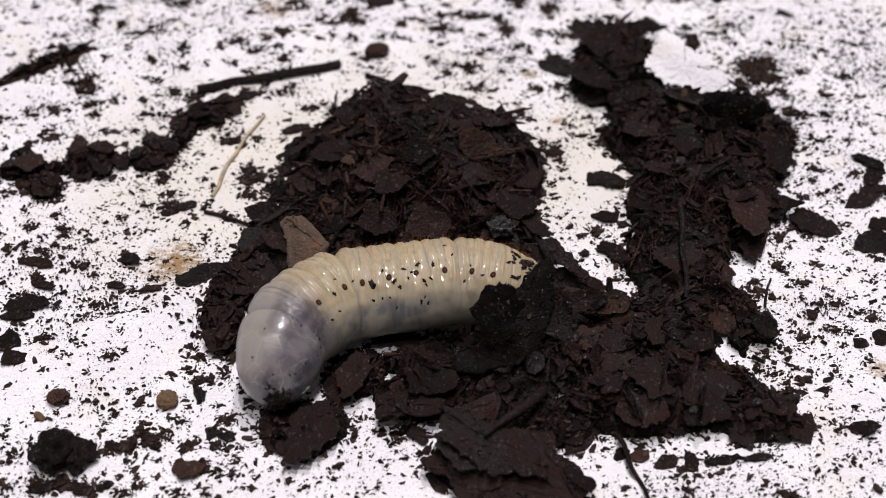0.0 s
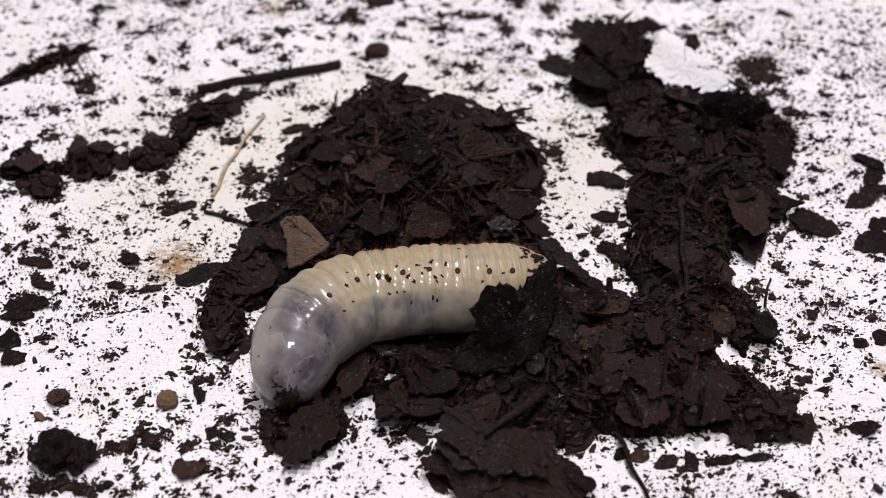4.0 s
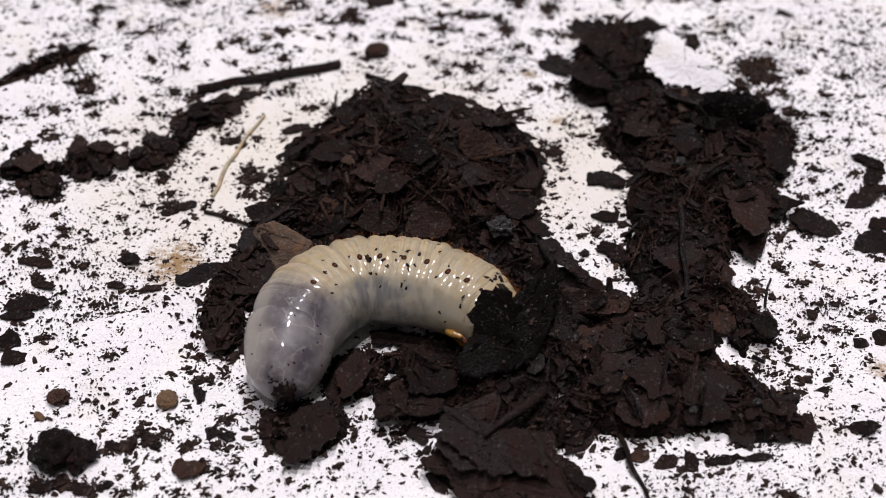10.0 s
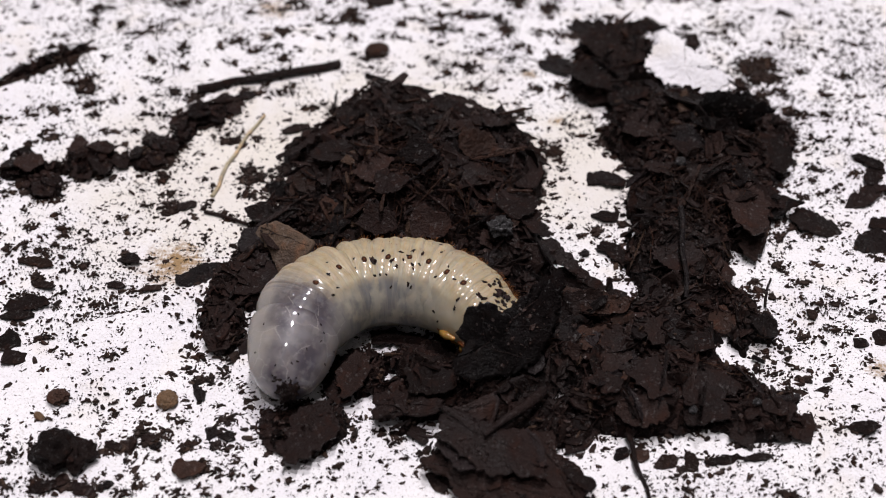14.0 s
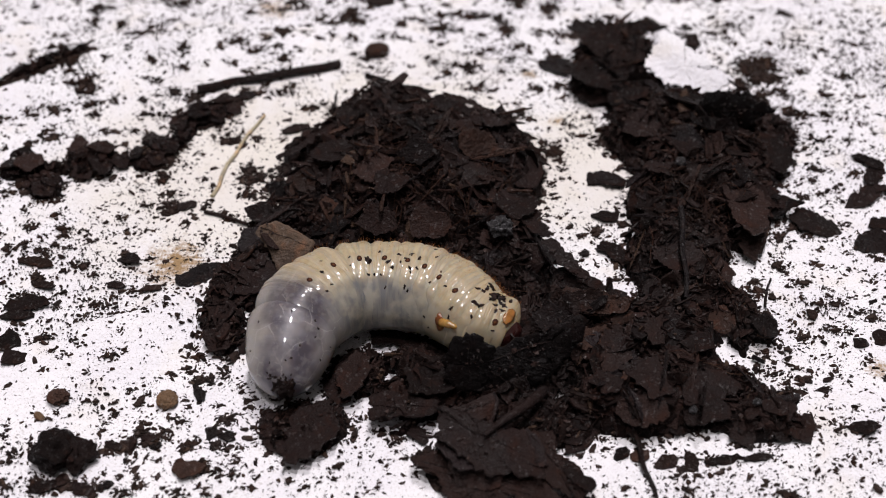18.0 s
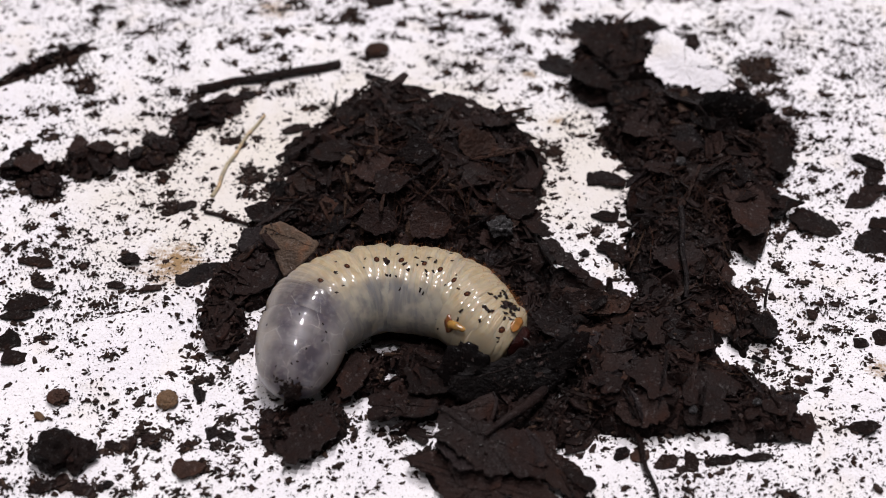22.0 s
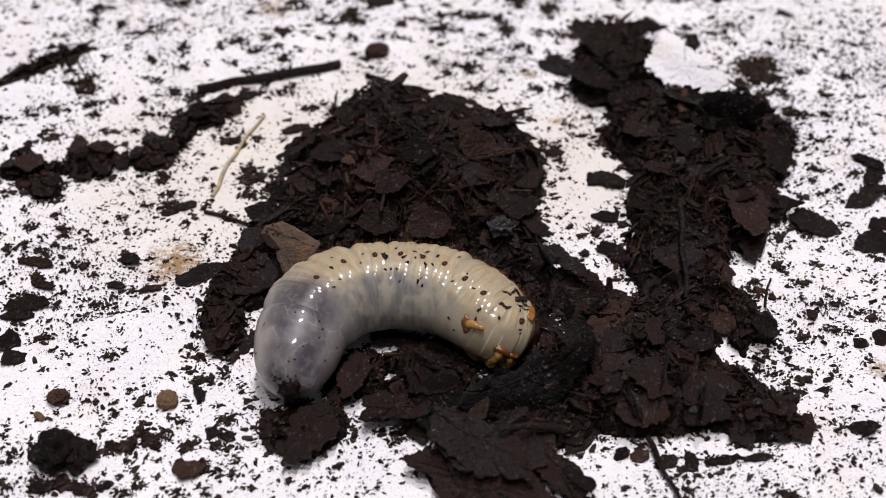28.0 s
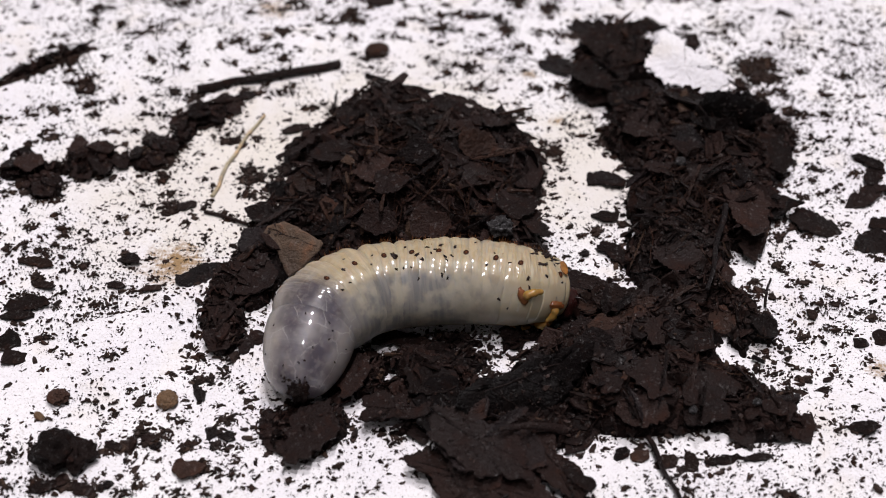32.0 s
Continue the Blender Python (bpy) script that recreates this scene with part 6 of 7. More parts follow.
crawl(8, (-19, -17, -25), (-24.54, -36.04), (-24.24, -31.3), (-22.57, -26.52), (-20.23, -22.39), (-16.59, -18.76), (-12.63, -17.13), (-8.35, -16.85), (-4.1, -17.14), (0.29, -17.56), (4.23, -17.94), (7.48, -18.57), (10.11, -19.46), (12.14, -20.36), (13.72, -21.74))
crawl(8.5, (-18, -16, -23), (-24.15, -36.13), (-23.93, -31.35), (-22.32, -26.46), (-19.94, -22.46), (-16.4, -18.87), (-12.39, -17.29), (-8.23, -17.02), (-4.04, -17.31), (0.19, -17.87), (3.77, -18.59), (6.9, -19.57), (9.49, -20.85), (11.4, -22.11), (12.84, -23.9))
crawl(9, (-17, -15, -20), (-24.09, -36), (-23.94, -31.18), (-22.4, -26.18), (-20.16, -22.17), (-16.65, -18.63), (-12.58, -17.08), (-8.72, -16.47), (-4.82, -16.62), (-0.74, -17.09), (2.58, -18.29), (5.61, -19.62), (8.15, -21.29), (9.96, -22.91), (11.28, -25.12))
crawl(9.5, (-16, -15, -19), (-24.56, -35.64), (-24.39, -30.79), (-22.87, -25.75), (-20.88, -21.63), (-17.52, -18.28), (-13.54, -16.51), (-9.73, -16), (-5.75, -16.11), (-1.77, -16.66), (1.47, -18.06), (4.46, -19.46), (7.01, -21.23), (8.85, -22.93), (10.2, -25.16))
crawl(10, (-17, -14, -19), (-24.31, -35.64), (-24.13, -30.78), (-22.62, -25.7), (-20.5, -21.68), (-17.14, -18.28), (-13.14, -16.54), (-9.46, -16.39), (-5.66, -16.82), (-1.88, -17.45), (1.34, -18.91), (4.29, -20.37), (6.83, -22.23), (8.7, -24), (10.07, -26.22))
crawl(10.5, (-17, -14, -18), (-24.17, -35.64), (-23.96, -30.76), (-22.46, -25.65), (-20.27, -21.72), (-16.92, -18.28), (-12.91, -16.57), (-9.2, -16.41), (-5.75, -16.92), (-2.07, -17.75), (0.97, -19.16), (3.88, -20.69), (6.42, -22.64), (8.32, -24.48), (9.71, -26.72))
crawl(11, (-17, -13, -18), (-24.02, -35.78), (-23.79, -30.89), (-22.3, -25.75), (-20.04, -22), (-16.5, -18.89), (-12.65, -17.21), (-8.93, -16.79), (-5.41, -17.5), (-1.84, -18.28), (1.09, -19.89), (3.96, -21.47), (6.49, -23.51), (8.41, -25.42), (9.82, -27.66))
crawl(11.5, (-17, -13, -18), (-24.04, -35.77), (-23.79, -30.87), (-22.31, -25.7), (-20.06, -22.04), (-16.52, -18.89), (-12.67, -17.25), (-8.93, -16.81), (-5.34, -17.48), (-1.79, -18.58), (1.22, -20.26), (4.05, -21.91), (6.57, -24.03), (8.52, -26.01), (9.95, -28.26))
crawl(12, (-17, -13, -18), (-23.95, -35.77), (-23.68, -30.85), (-22.22, -25.65), (-19.92, -22.09), (-16.47, -18.89), (-12.6, -17.28), (-8.67, -16.83), (-5.01, -17.45), (-1.65, -18.28), (1.43, -19.56), (4.23, -21.28), (6.75, -23.51), (8.74, -25.58), (10.19, -27.85))
crawl(12.5, (-17, -13, -18), (-23.92, -35.77), (-23.62, -30.83), (-22.17, -25.6), (-19.87, -22.13), (-16.33, -18.9), (-12.37, -17.32), (-8.16, -16.85), (-4.52, -17.43), (-1.18, -18.33), (1.97, -19.57), (4.73, -21.36), (7.25, -23.68), (9.26, -25.83), (10.73, -28.11))
crawl(13, (-18, -12, -18), (-23.94, -35.76), (-23.62, -30.81), (-22.18, -25.55), (-19.89, -22.17), (-16.36, -18.9), (-12.39, -17.35), (-8.24, -16.87), (-4.53, -17.16), (-1.29, -18.03), (1.93, -19.35), (4.66, -21.2), (7.18, -23.63), (9.23, -25.85), (10.72, -28.15))
crawl(13.5, (-17, -12, -19), (-24.28, -35.33), (-23.97, -30.37), (-22.52, -25.09), (-20.41, -21.56), (-16.9, -18.25), (-12.94, -16.66), (-8.8, -16.22), (-5.17, -16.49), (-1.88, -17.19), (1.15, -18.87), (3.89, -20.8), (6.44, -23.2), (8.57, -25.23), (10.17, -27.5))
crawl(14, (-17, -12, -19), (-23.94, -35.54), (-23.62, -30.58), (-22.16, -25.31), (-19.88, -22), (-16.31, -18.68), (-12.28, -17.18), (-8.24, -16.77), (-4.87, -16.91), (-1.62, -17.55), (1.35, -19.11), (4.09, -21.12), (6.66, -23.47), (8.88, -25.3), (10.58, -27.53))
crawl(14.5, (-17, -12, -20), (-23.98, -35.54), (-23.67, -30.58), (-22.19, -25.31), (-19.94, -22.09), (-16.4, -18.75), (-12.47, -17.21), (-8.36, -16.72), (-5.24, -16.85), (-2.04, -17.43), (1.06, -19), (3.8, -21.08), (6.4, -23.39), (8.7, -25.02), (10.51, -27.22))
crawl(16.5, (-15, -12, -21), (-23.96, -35.53), (-23.64, -30.57), (-22.11, -25.29), (-19.87, -22.43), (-16.35, -19.03), (-12.57, -17.35), (-8.51, -17.01), (-4.9, -17.43), (-2.03, -18.03), (0.64, -19.48), (3.38, -21.85), (6.08, -24.01), (8.71, -24.84), (10.94, -26.89))
crawl(17, (-14, -10, -22), (-23.89, -35.28), (-23.6, -30.44), (-22.06, -25.29), (-19.8, -22.46), (-16.36, -19.11), (-12.66, -17.52), (-8.62, -17.31), (-5.07, -17.74), (-2.18, -18.25), (0.69, -19.78), (3.45, -22.19), (6.21, -24.34), (9.05, -25.25), (11.3, -27.42))
crawl(17.5, (-12, -9, -22), (-23.95, -34.89), (-23.67, -30.16), (-22.12, -25.12), (-19.91, -22.26), (-16.53, -19.18), (-12.74, -17.7), (-8.57, -17.62), (-5.07, -17.92), (-2.24, -18.6), (0.57, -20.07), (3.36, -22.52), (6.17, -24.67), (9.22, -25.66), (11.49, -27.95))
crawl(18, (-11, -8, -23), (-24.21, -34.58), (-23.96, -29.95), (-22.4, -25.04), (-20.34, -22.17), (-16.72, -18.9), (-12.83, -17.75), (-8.68, -17.68), (-5.16, -18.1), (-2.39, -18.7), (0.37, -20.01), (3.19, -22.5), (6.07, -24.65), (9.32, -25.73), (11.62, -28.15))
crawl(18.5, (-10, -7, -22), (-24.31, -34.34), (-23.99, -29.87), (-22.42, -24.85), (-20.46, -21.79), (-16.66, -18.46), (-12.49, -17.52), (-8.13, -17.27), (-4.84, -17.97), (-2.09, -18.78), (0.83, -19.89), (3.53, -22.38), (6.34, -24.56), (9.43, -25.67), (11.66, -28.06))
crawl(19, (-10, -7, -21), (-23.87, -34.18), (-23.49, -29.85), (-21.9, -24.75), (-19.76, -21.53), (-15.99, -18.38), (-11.72, -17.53), (-7.23, -17.35), (-4.1, -17.97), (-1.38, -18.87), (1.53, -19.88), (4.12, -22.37), (6.86, -24.59), (9.79, -25.73), (11.95, -28.08))
crawl(19.5, (-9, -6, -20), (-23.42, -34.16), (-22.98, -29.99), (-21.37, -24.79), (-19.03, -21.5), (-15.37, -18.9), (-11.27, -17.9), (-6.83, -17.91), (-3.44, -18.44), (-0.83, -19.32), (2.07, -20.35), (4.53, -22.83), (7.2, -25.07), (9.97, -26.24), (12.06, -28.56))
crawl(20, (-8, -5, -19), (-22.98, -34.58), (-22.49, -30.57), (-20.85, -25.29), (-18.35, -22.17), (-14.59, -19.3), (-10.32, -18.15), (-6.17, -18.35), (-2.94, -19.03), (-0.37, -19.76), (2.19, -20.93), (4.54, -23.41), (7.13, -25.67), (9.73, -26.86), (11.76, -29.14))
crawl(20.5, (-8, -5, -19), (-22.86, -34.7), (-22.36, -30.7), (-20.7, -25.46), (-18.1, -22.43), (-14.32, -19.57), (-10, -18.28), (-5.99, -18.4), (-2.68, -19.01), (-0.12, -19.86), (2.44, -20.91), (4.8, -23.42), (7.4, -25.75), (9.96, -26.95), (12.08, -29.06))
crawl(21, (-8, -6, -19), (-22.85, -34.68), (-22.36, -30.68), (-20.67, -25.47), (-18.02, -22.45), (-14.32, -19.61), (-10.02, -18.29), (-5.98, -18.46), (-2.51, -18.99), (-0.04, -19.83), (2.6, -21.13), (4.99, -23.67), (7.59, -26.05), (10.1, -27.27), (12.31, -29.2))
crawl(21.5, (-8, -6, -20), (-22.84, -34.66), (-22.35, -30.66), (-20.64, -25.48), (-17.95, -22.47), (-14.31, -19.65), (-10.04, -18.29), (-5.96, -18.51), (-2.5, -19.2), (-0.04, -19.81), (2.6, -21.11), (5.01, -23.68), (7.62, -26.13), (10.09, -27.36), (12.4, -29.12))
crawl(22, (-8, -6, -20), (-22.84, -34.65), (-22.34, -30.64), (-20.61, -25.5), (-17.88, -22.49), (-14.3, -19.69), (-9.89, -18.3), (-5.95, -18.56), (-2.49, -19.18), (-0.04, -19.79), (2.6, -21.09), (5.03, -23.69), (7.66, -26.2), (10.07, -27.45), (12.48, -29.04))
crawl(22.5, (-8, -6, -20), (-22.83, -34.63), (-22.33, -30.62), (-20.57, -25.51), (-17.81, -22.51), (-14.29, -19.73), (-9.9, -18.31), (-5.93, -18.62), (-2.48, -19.16), (-0.04, -20.01), (2.69, -21.07), (5.14, -23.7), (7.77, -26.28), (10.14, -27.54), (12.64, -28.96))
crawl(23, (-8, -6, -20), (-22.82, -34.61), (-22.33, -30.6), (-20.54, -25.52), (-17.74, -22.53), (-14.29, -19.76), (-10.08, -18.31), (-5.92, -18.67), (-2.63, -19.13), (-0.12, -19.99), (2.44, -21.17), (4.91, -23.83), (7.55, -26.47), (9.88, -27.75), (12.48, -28.99))
crawl(23.5, (-8, -6, -20), (-22.82, -34.59), (-22.32, -30.59), (-20.51, -25.54), (-17.67, -22.54), (-14.28, -19.8), (-10.1, -18.32), (-5.9, -18.72), (-2.7, -19.23), (-0.28, -20.08), (2.36, -21.38), (4.85, -24.08), (7.5, -26.77), (9.78, -28.06), (12.47, -29.13))
crawl(24, (-9, -7, -20), (-22.81, -34.58), (-22.31, -30.57), (-20.48, -25.55), (-17.6, -22.56), (-14.1, -19.96), (-9.94, -18.69), (-5.88, -19.01), (-2.94, -19.56), (-0.37, -20.42), (2.19, -21.72), (4.7, -24.44), (7.36, -27.19), (9.59, -28.49), (12.37, -29.39))
crawl(24.5, (-8, -7, -21), (-22.81, -34.65), (-22.31, -30.64), (-20.51, -25.62), (-17.66, -22.59), (-14.11, -20.11), (-10.05, -18.89), (-6.01, -19.06), (-3.06, -19.77), (-0.52, -20.71), (2.09, -22.17), (4.63, -24.93), (7.25, -27.75), (9.57, -29.09), (12.37, -30.03))
crawl(25, (-8, -7, -21), (-22.81, -34.72), (-22.31, -30.71), (-20.54, -25.7), (-17.73, -22.62), (-14.13, -20.02), (-10.09, -18.85), (-6.13, -19.1), (-3.1, -19.86), (-0.58, -20.88), (1.91, -22.39), (4.48, -25.19), (7.07, -28.09), (9.47, -29.47), (12.3, -30.44))
crawl(25.5, (-8, -8, -21), (-22.98, -34.58), (-22.49, -30.57), (-20.75, -25.55), (-18.07, -22.3), (-14.57, -19.7), (-10.3, -18.82), (-6.25, -19.15), (-3.3, -19.83), (-0.73, -20.81), (1.82, -22.5), (4.42, -25.33), (6.97, -28.31), (9.46, -29.73), (12.32, -30.74))
crawl(27.5, (-6, -2, -17), (-22.98, -34.58), (-22.51, -30.32), (-20.94, -25.29), (-18.37, -21.78), (-14.51, -19.16), (-10.32, -18.15), (-6.27, -18.08), (-3.04, -18.77), (0.18, -19.76), (3.28, -21.98), (5.97, -24.56), (8.36, -26.68), (10.9, -26.99), (13.63, -27.4))
crawl(28, (-5, 0, -15), (-23.08, -34.49), (-22.6, -30.3), (-20.99, -25.33), (-18.37, -21.71), (-14.58, -18.96), (-10.13, -17.76), (-6.21, -17.69), (-2.86, -18.37), (0.76, -19.25), (4.09, -21.42), (6.96, -23.88), (9.41, -25.63), (11.83, -25.94), (14.51, -26.6))
crawl(28.5, (-4, 2, -13), (-23.18, -34.34), (-22.69, -30.2), (-21.03, -25.29), (-18.39, -21.52), (-14.9, -18.63), (-10.35, -17.48), (-6.47, -17.41), (-2.68, -17.97), (1.01, -19.1), (4.57, -21.32), (7.62, -23.67), (10.13, -25.03), (12.41, -25.35), (15.04, -26.26))
crawl(29, (-5, 2, -11), (-23, -34.34), (-22.52, -30.2), (-20.85, -25.29), (-18.37, -21.78), (-14.89, -18.9), (-10.35, -17.48), (-6.48, -17.01), (-2.68, -17.43), (1.11, -18.03), (5.05, -19.61), (8.58, -21.72), (11.67, -22.59), (14.37, -22.26), (16.86, -23.07))
crawl(29.5, (-6, 2, -11), (-22.62, -34.49), (-22.04, -30.42), (-20.43, -25.33), (-17.74, -21.97), (-14.16, -19.28), (-9.71, -17.99), (-5.88, -17.64), (-2.17, -17.57), (1.66, -18.52), (5.6, -20.02), (9.05, -21.53), (12.12, -21.95), (14.74, -21.55), (17.09, -23.14))
crawl(30, (-6, 1, -11), (-22.46, -34.58), (-21.78, -30.57), (-20.22, -25.29), (-17.44, -22.04), (-13.95, -19.3), (-9.59, -18.02), (-5.54, -17.55), (-1.66, -17.7), (2.3, -18.3), (6.34, -19.35), (9.72, -20.28), (12.77, -20.24), (15.32, -19.77), (17.55, -22.16))
crawl(30.5, (-6, 2, -12), (-22.26, -34.58), (-21.59, -30.57), (-20.03, -25.29), (-17.12, -22.04), (-13.66, -19.3), (-9.18, -18.02), (-4.87, -17.49), (-1.15, -17.57), (3.03, -18.02), (7.2, -18.88), (10.67, -19.81), (13.59, -19.84), (15.97, -19.3), (18.3, -21.57))
crawl(31, (-6, 2, -13), (-22.02, -34.58), (-21.34, -30.57), (-19.77, -25.29), (-16.72, -22.04), (-13.22, -19.3), (-8.85, -18.02), (-4.53, -17.55), (-0.65, -17.43), (3.42, -17.63), (7.56, -18.29), (11.14, -19.22), (13.92, -19.31), (16.12, -18.71), (18.55, -20.86))
crawl(31.5, (-6, 1, -13), (-21.91, -34.5), (-21.23, -30.49), (-19.66, -25.22), (-16.59, -21.93), (-13.17, -19.24), (-8.56, -17.89), (-4.27, -17.47), (-0.46, -17.1), (3.95, -17.57), (7.89, -18.45), (11.51, -19.12), (14.49, -19.01), (16.84, -18.34), (19.63, -19.9))
crawl(32, (-6, 0, -13), (-21.84, -34.58), (-21.16, -30.57), (-19.6, -25.29), (-16.54, -22.04), (-13.03, -19.3), (-8.68, -17.75), (-4.35, -17.14), (-0.28, -16.76), (4.08, -16.55), (8.35, -16.67), (12.05, -17.09), (15.25, -16.78), (17.76, -16.03), (20.94, -17.01))


def radius_at(u):
    i = min(int(u), len(RADII) - 2)
    return RADII[i] + (RADII[i + 1] - RADII[i]) * (u - i)


def spine_frame(rolls, places, u):
    """The pose of the body's cross-section at station u, in millimetres: x to the head, z to the left flank."""
    pts = [Vector((x, y, RADII[i] * 0.97 + 1.0 + (0.6 if i == 13 else 0.0))) for i, (x, y) in enumerate(places)]
    n = len(pts)

    def at(w):
        i = max(0, min(int(math.floor(w)), n - 2))
        k = w - i
        a, b, c, d = pts[max(i - 1, 0)], pts[i], pts[i + 1], pts[min(i + 2, n - 1)]
        return 0.5 * (2 * b + (c - a) * k + (2 * a - 5 * b + 4 * c - d) * k * k + (3 * b - a - 3 * c + d) * k ** 3)
    here = at(u)
    ahead = (at(min(u + 0.45, n - 1)) - at(max(u - 0.45, 0))).normalized()
    up = Vector((0, 0, 1))
    up = (up - ahead * up.dot(ahead)).normalized()
    out = up.cross(ahead)
    k = min(max((u - 3.5) / 3.0, 0), 2)
    roll = rolls[0] + (rolls[1] - rolls[0]) * min(k, 1) + (rolls[2] - rolls[1]) * max(k - 1, 0)
    w = radians(roll)
    z = math.cos(w) * up + math.sin(w) * out
    y = z.cross(ahead)
    m = Matrix((ahead, y, z)).transposed().to_4x4()
    m.translation = (here - GRUB_AT) * MM
    return m


def skin_mesh(name, stations, u0, mm_per_station, sides=64):
    """A closed barrel: rows of (x, radius by angle) with the skin's coordinates on it."""
    verts, faces, skin, station = [], [], [], []
    for x, radius in stations:
        for j in range(sides):
            w = 2 * math.pi * j / sides
            r = radius(w)
            verts.append((x * MM, r * math.sin(w) * MM, r * math.cos(w) * MM))
            skin += [x + u0 * 4.3, r * math.sin(w), r * math.cos(w)]
            station.append(u0 + x / mm_per_station)
    rows = len(stations)
    for k in range(rows - 1):
        for j in range(sides):
            m = (j + 1) % sides
            faces.append((k * sides + j, (k + 1) * sides + j, (k + 1) * sides + m, k * sides + m))
    faces.append(tuple(range(sides)))
    faces.append(tuple(reversed(range((rows - 1) * sides, rows * sides))))
    me = bpy.data.meshes.new(name)
    me.from_pydata(verts, [], faces)
    me.materials.append(SKIN)
    me.polygons.foreach_set("use_smooth", [True] * len(me.polygons))
    me.attributes.new("skin", "FLOAT_VECTOR", "POINT").data.foreach_set("vector", skin)
    me.attributes.new("station", "FLOAT", "POINT").data.foreach_set("value", station)
    me.update()
    return me


def blob_mesh(name, a, b, c, material, rugged=0.0, seed=0, level=2):
    bm = bmesh.new()
    bmesh.ops.create_icosphere(bm, subdivisions=level, radius=1)
    for v in bm.verts:
        v.co *= 1 + rugged * noise.noise(v.co * 2.2 + Vector((seed * 5.3, seed, 0)))
        v.co.x, v.co.y, v.co.z = v.co.x * a * MM, v.co.y * b * MM, v.co.z * c * MM
    me = bpy.data.meshes.new(name)
    bm.to_mesh(me)
    bm.free()
    me.polygons.foreach_set("use_smooth", [True] * len(me.polygons))
    me.materials.append(material)
    return me


def on_skin(x, angle, r, spin=0.0):
    """A pose on the flank of a segment: z outwards."""
    w = radians(angle)
    return Matrix.Translation((x * MM, r * math.sin(w) * MM, r * math.cos(w) * MM)) @ pose(0, 0, 0, -angle, 0, 0) @ pose(0, 0, 0, 0, 0, spin)


grub = tagged(new("grub"), "cream and grey curled beetle grub lying in leaf mould", "grub")
grub.matrix_world = pose(GRUB_AT.x * MM, GRUB_AT.y * MM, 0)
SEGMENTS = []
SHAPES = []
chance = random.Random(5)
crumb_meshes = [blob_mesh("crumb", 0.36, 0.2, 0.12, TONES["umber"], 1.1, k, 2) for k in range(7)]
spiracle_mesh = blob_mesh("spiracle", 0.62, 0.46, 0.14, SPIRACLE)
pore_mesh = blob_mesh("pore", 0.24, 0.16, 0.08, SPIRACLE_RIM, 0, 0, 1)


def fold_shape(u, deep, grow, flank):
    """The radius of a fold of skin by angle and place: deep creases on the back, nearly none on the belly, and a lumpy swelling on the flank."""
    def radius(w, x):
        lobe = 0.32 * (4.4 * u + x)
        back = 0.5 + 0.5 * math.sin(w)
        drop = deep * (0.07 + 0.93 * back ** 1.9) * (x / 1.15) ** 2
        turn = w if w < math.pi else w - 2 * math.pi
        low = math.exp(-(turn + 0.38) ** 2 / 0.06)
        squash = 1 - 0.035 * math.cos(2 * w) + (0.004 + 0.010 * back) * math.sin(5 * w + lobe) + 0.004 * math.sin(11 * w + 3 * lobe)
        r = radius_at(min(max(u + x / 4.4, 0.0), 12.6))
        return squash * r * (1 + (grow - 1) * back) * (1 - min(drop, 0.6)) * (1 + flank * low * math.exp(-(x / 1.1) ** 2))
    return radius


def fold_rows(shape, half, count=13):
    return [(half * (2 * k / (count - 1) - 1), lambda w, x=half * (2 * k / (count - 1) - 1): shape(w, x)) for k in range(count)]


def bristles(r, count, spread, length, seed):
    """Short stiff hairs on the back of a fold."""
    dice = random.Random(seed)
    verts, faces, base = [], [], 0
    for _ in range(count):
        w = radians(dice.gauss(95, 34))
        x = dice.uniform(-spread, spread)
        root = Vector((x, r * math.sin(w), r * math.cos(w)))
        out = Vector((dice.gauss(0, 0.35), math.sin(w) + dice.gauss(0, 0.25), math.cos(w) + dice.gauss(0, 0.25))).normalized()
        long = length * dice.uniform(0.5, 1.2)
        v, fs = tube([tuple(root), tuple(root + out * long * 0.5), tuple(root + out * long + Vector((0.1, 0, -0.1)))], [0.02, 0.014, 0.004], 3)
        verts += [tuple(q) for q in v]
        faces += [tuple(i + base for i in f) for f in fs]
        base += len(v)
    return small_mesh("bristles", verts, faces, BRISTLE, False)


def add_segment(u, me, name="body_segment", label="", shape=None):
    ob = part(name, me, grub, label)
    SEGMENTS.append((ob, u))
    if shape:
        SHAPES.append((u, ob, shape))
    return ob


def stick_on(u, angle, me, name, size=1.0, spin=0.0, sink=0.0, label=""):
    """Set a small thing on the skin at a station and an angle."""
    at, ob, shape = min(SHAPES, key=lambda row: abs(row[0] - u))
    x = (u - at) * 4.4
    bit = part(name, me, ob, label)
    bit.matrix_basis = on_skin(x, angle, shape(radians(angle) % (2 * math.pi), x) - sink, spin) @ Matrix.Scale(size, 4)
    return bit


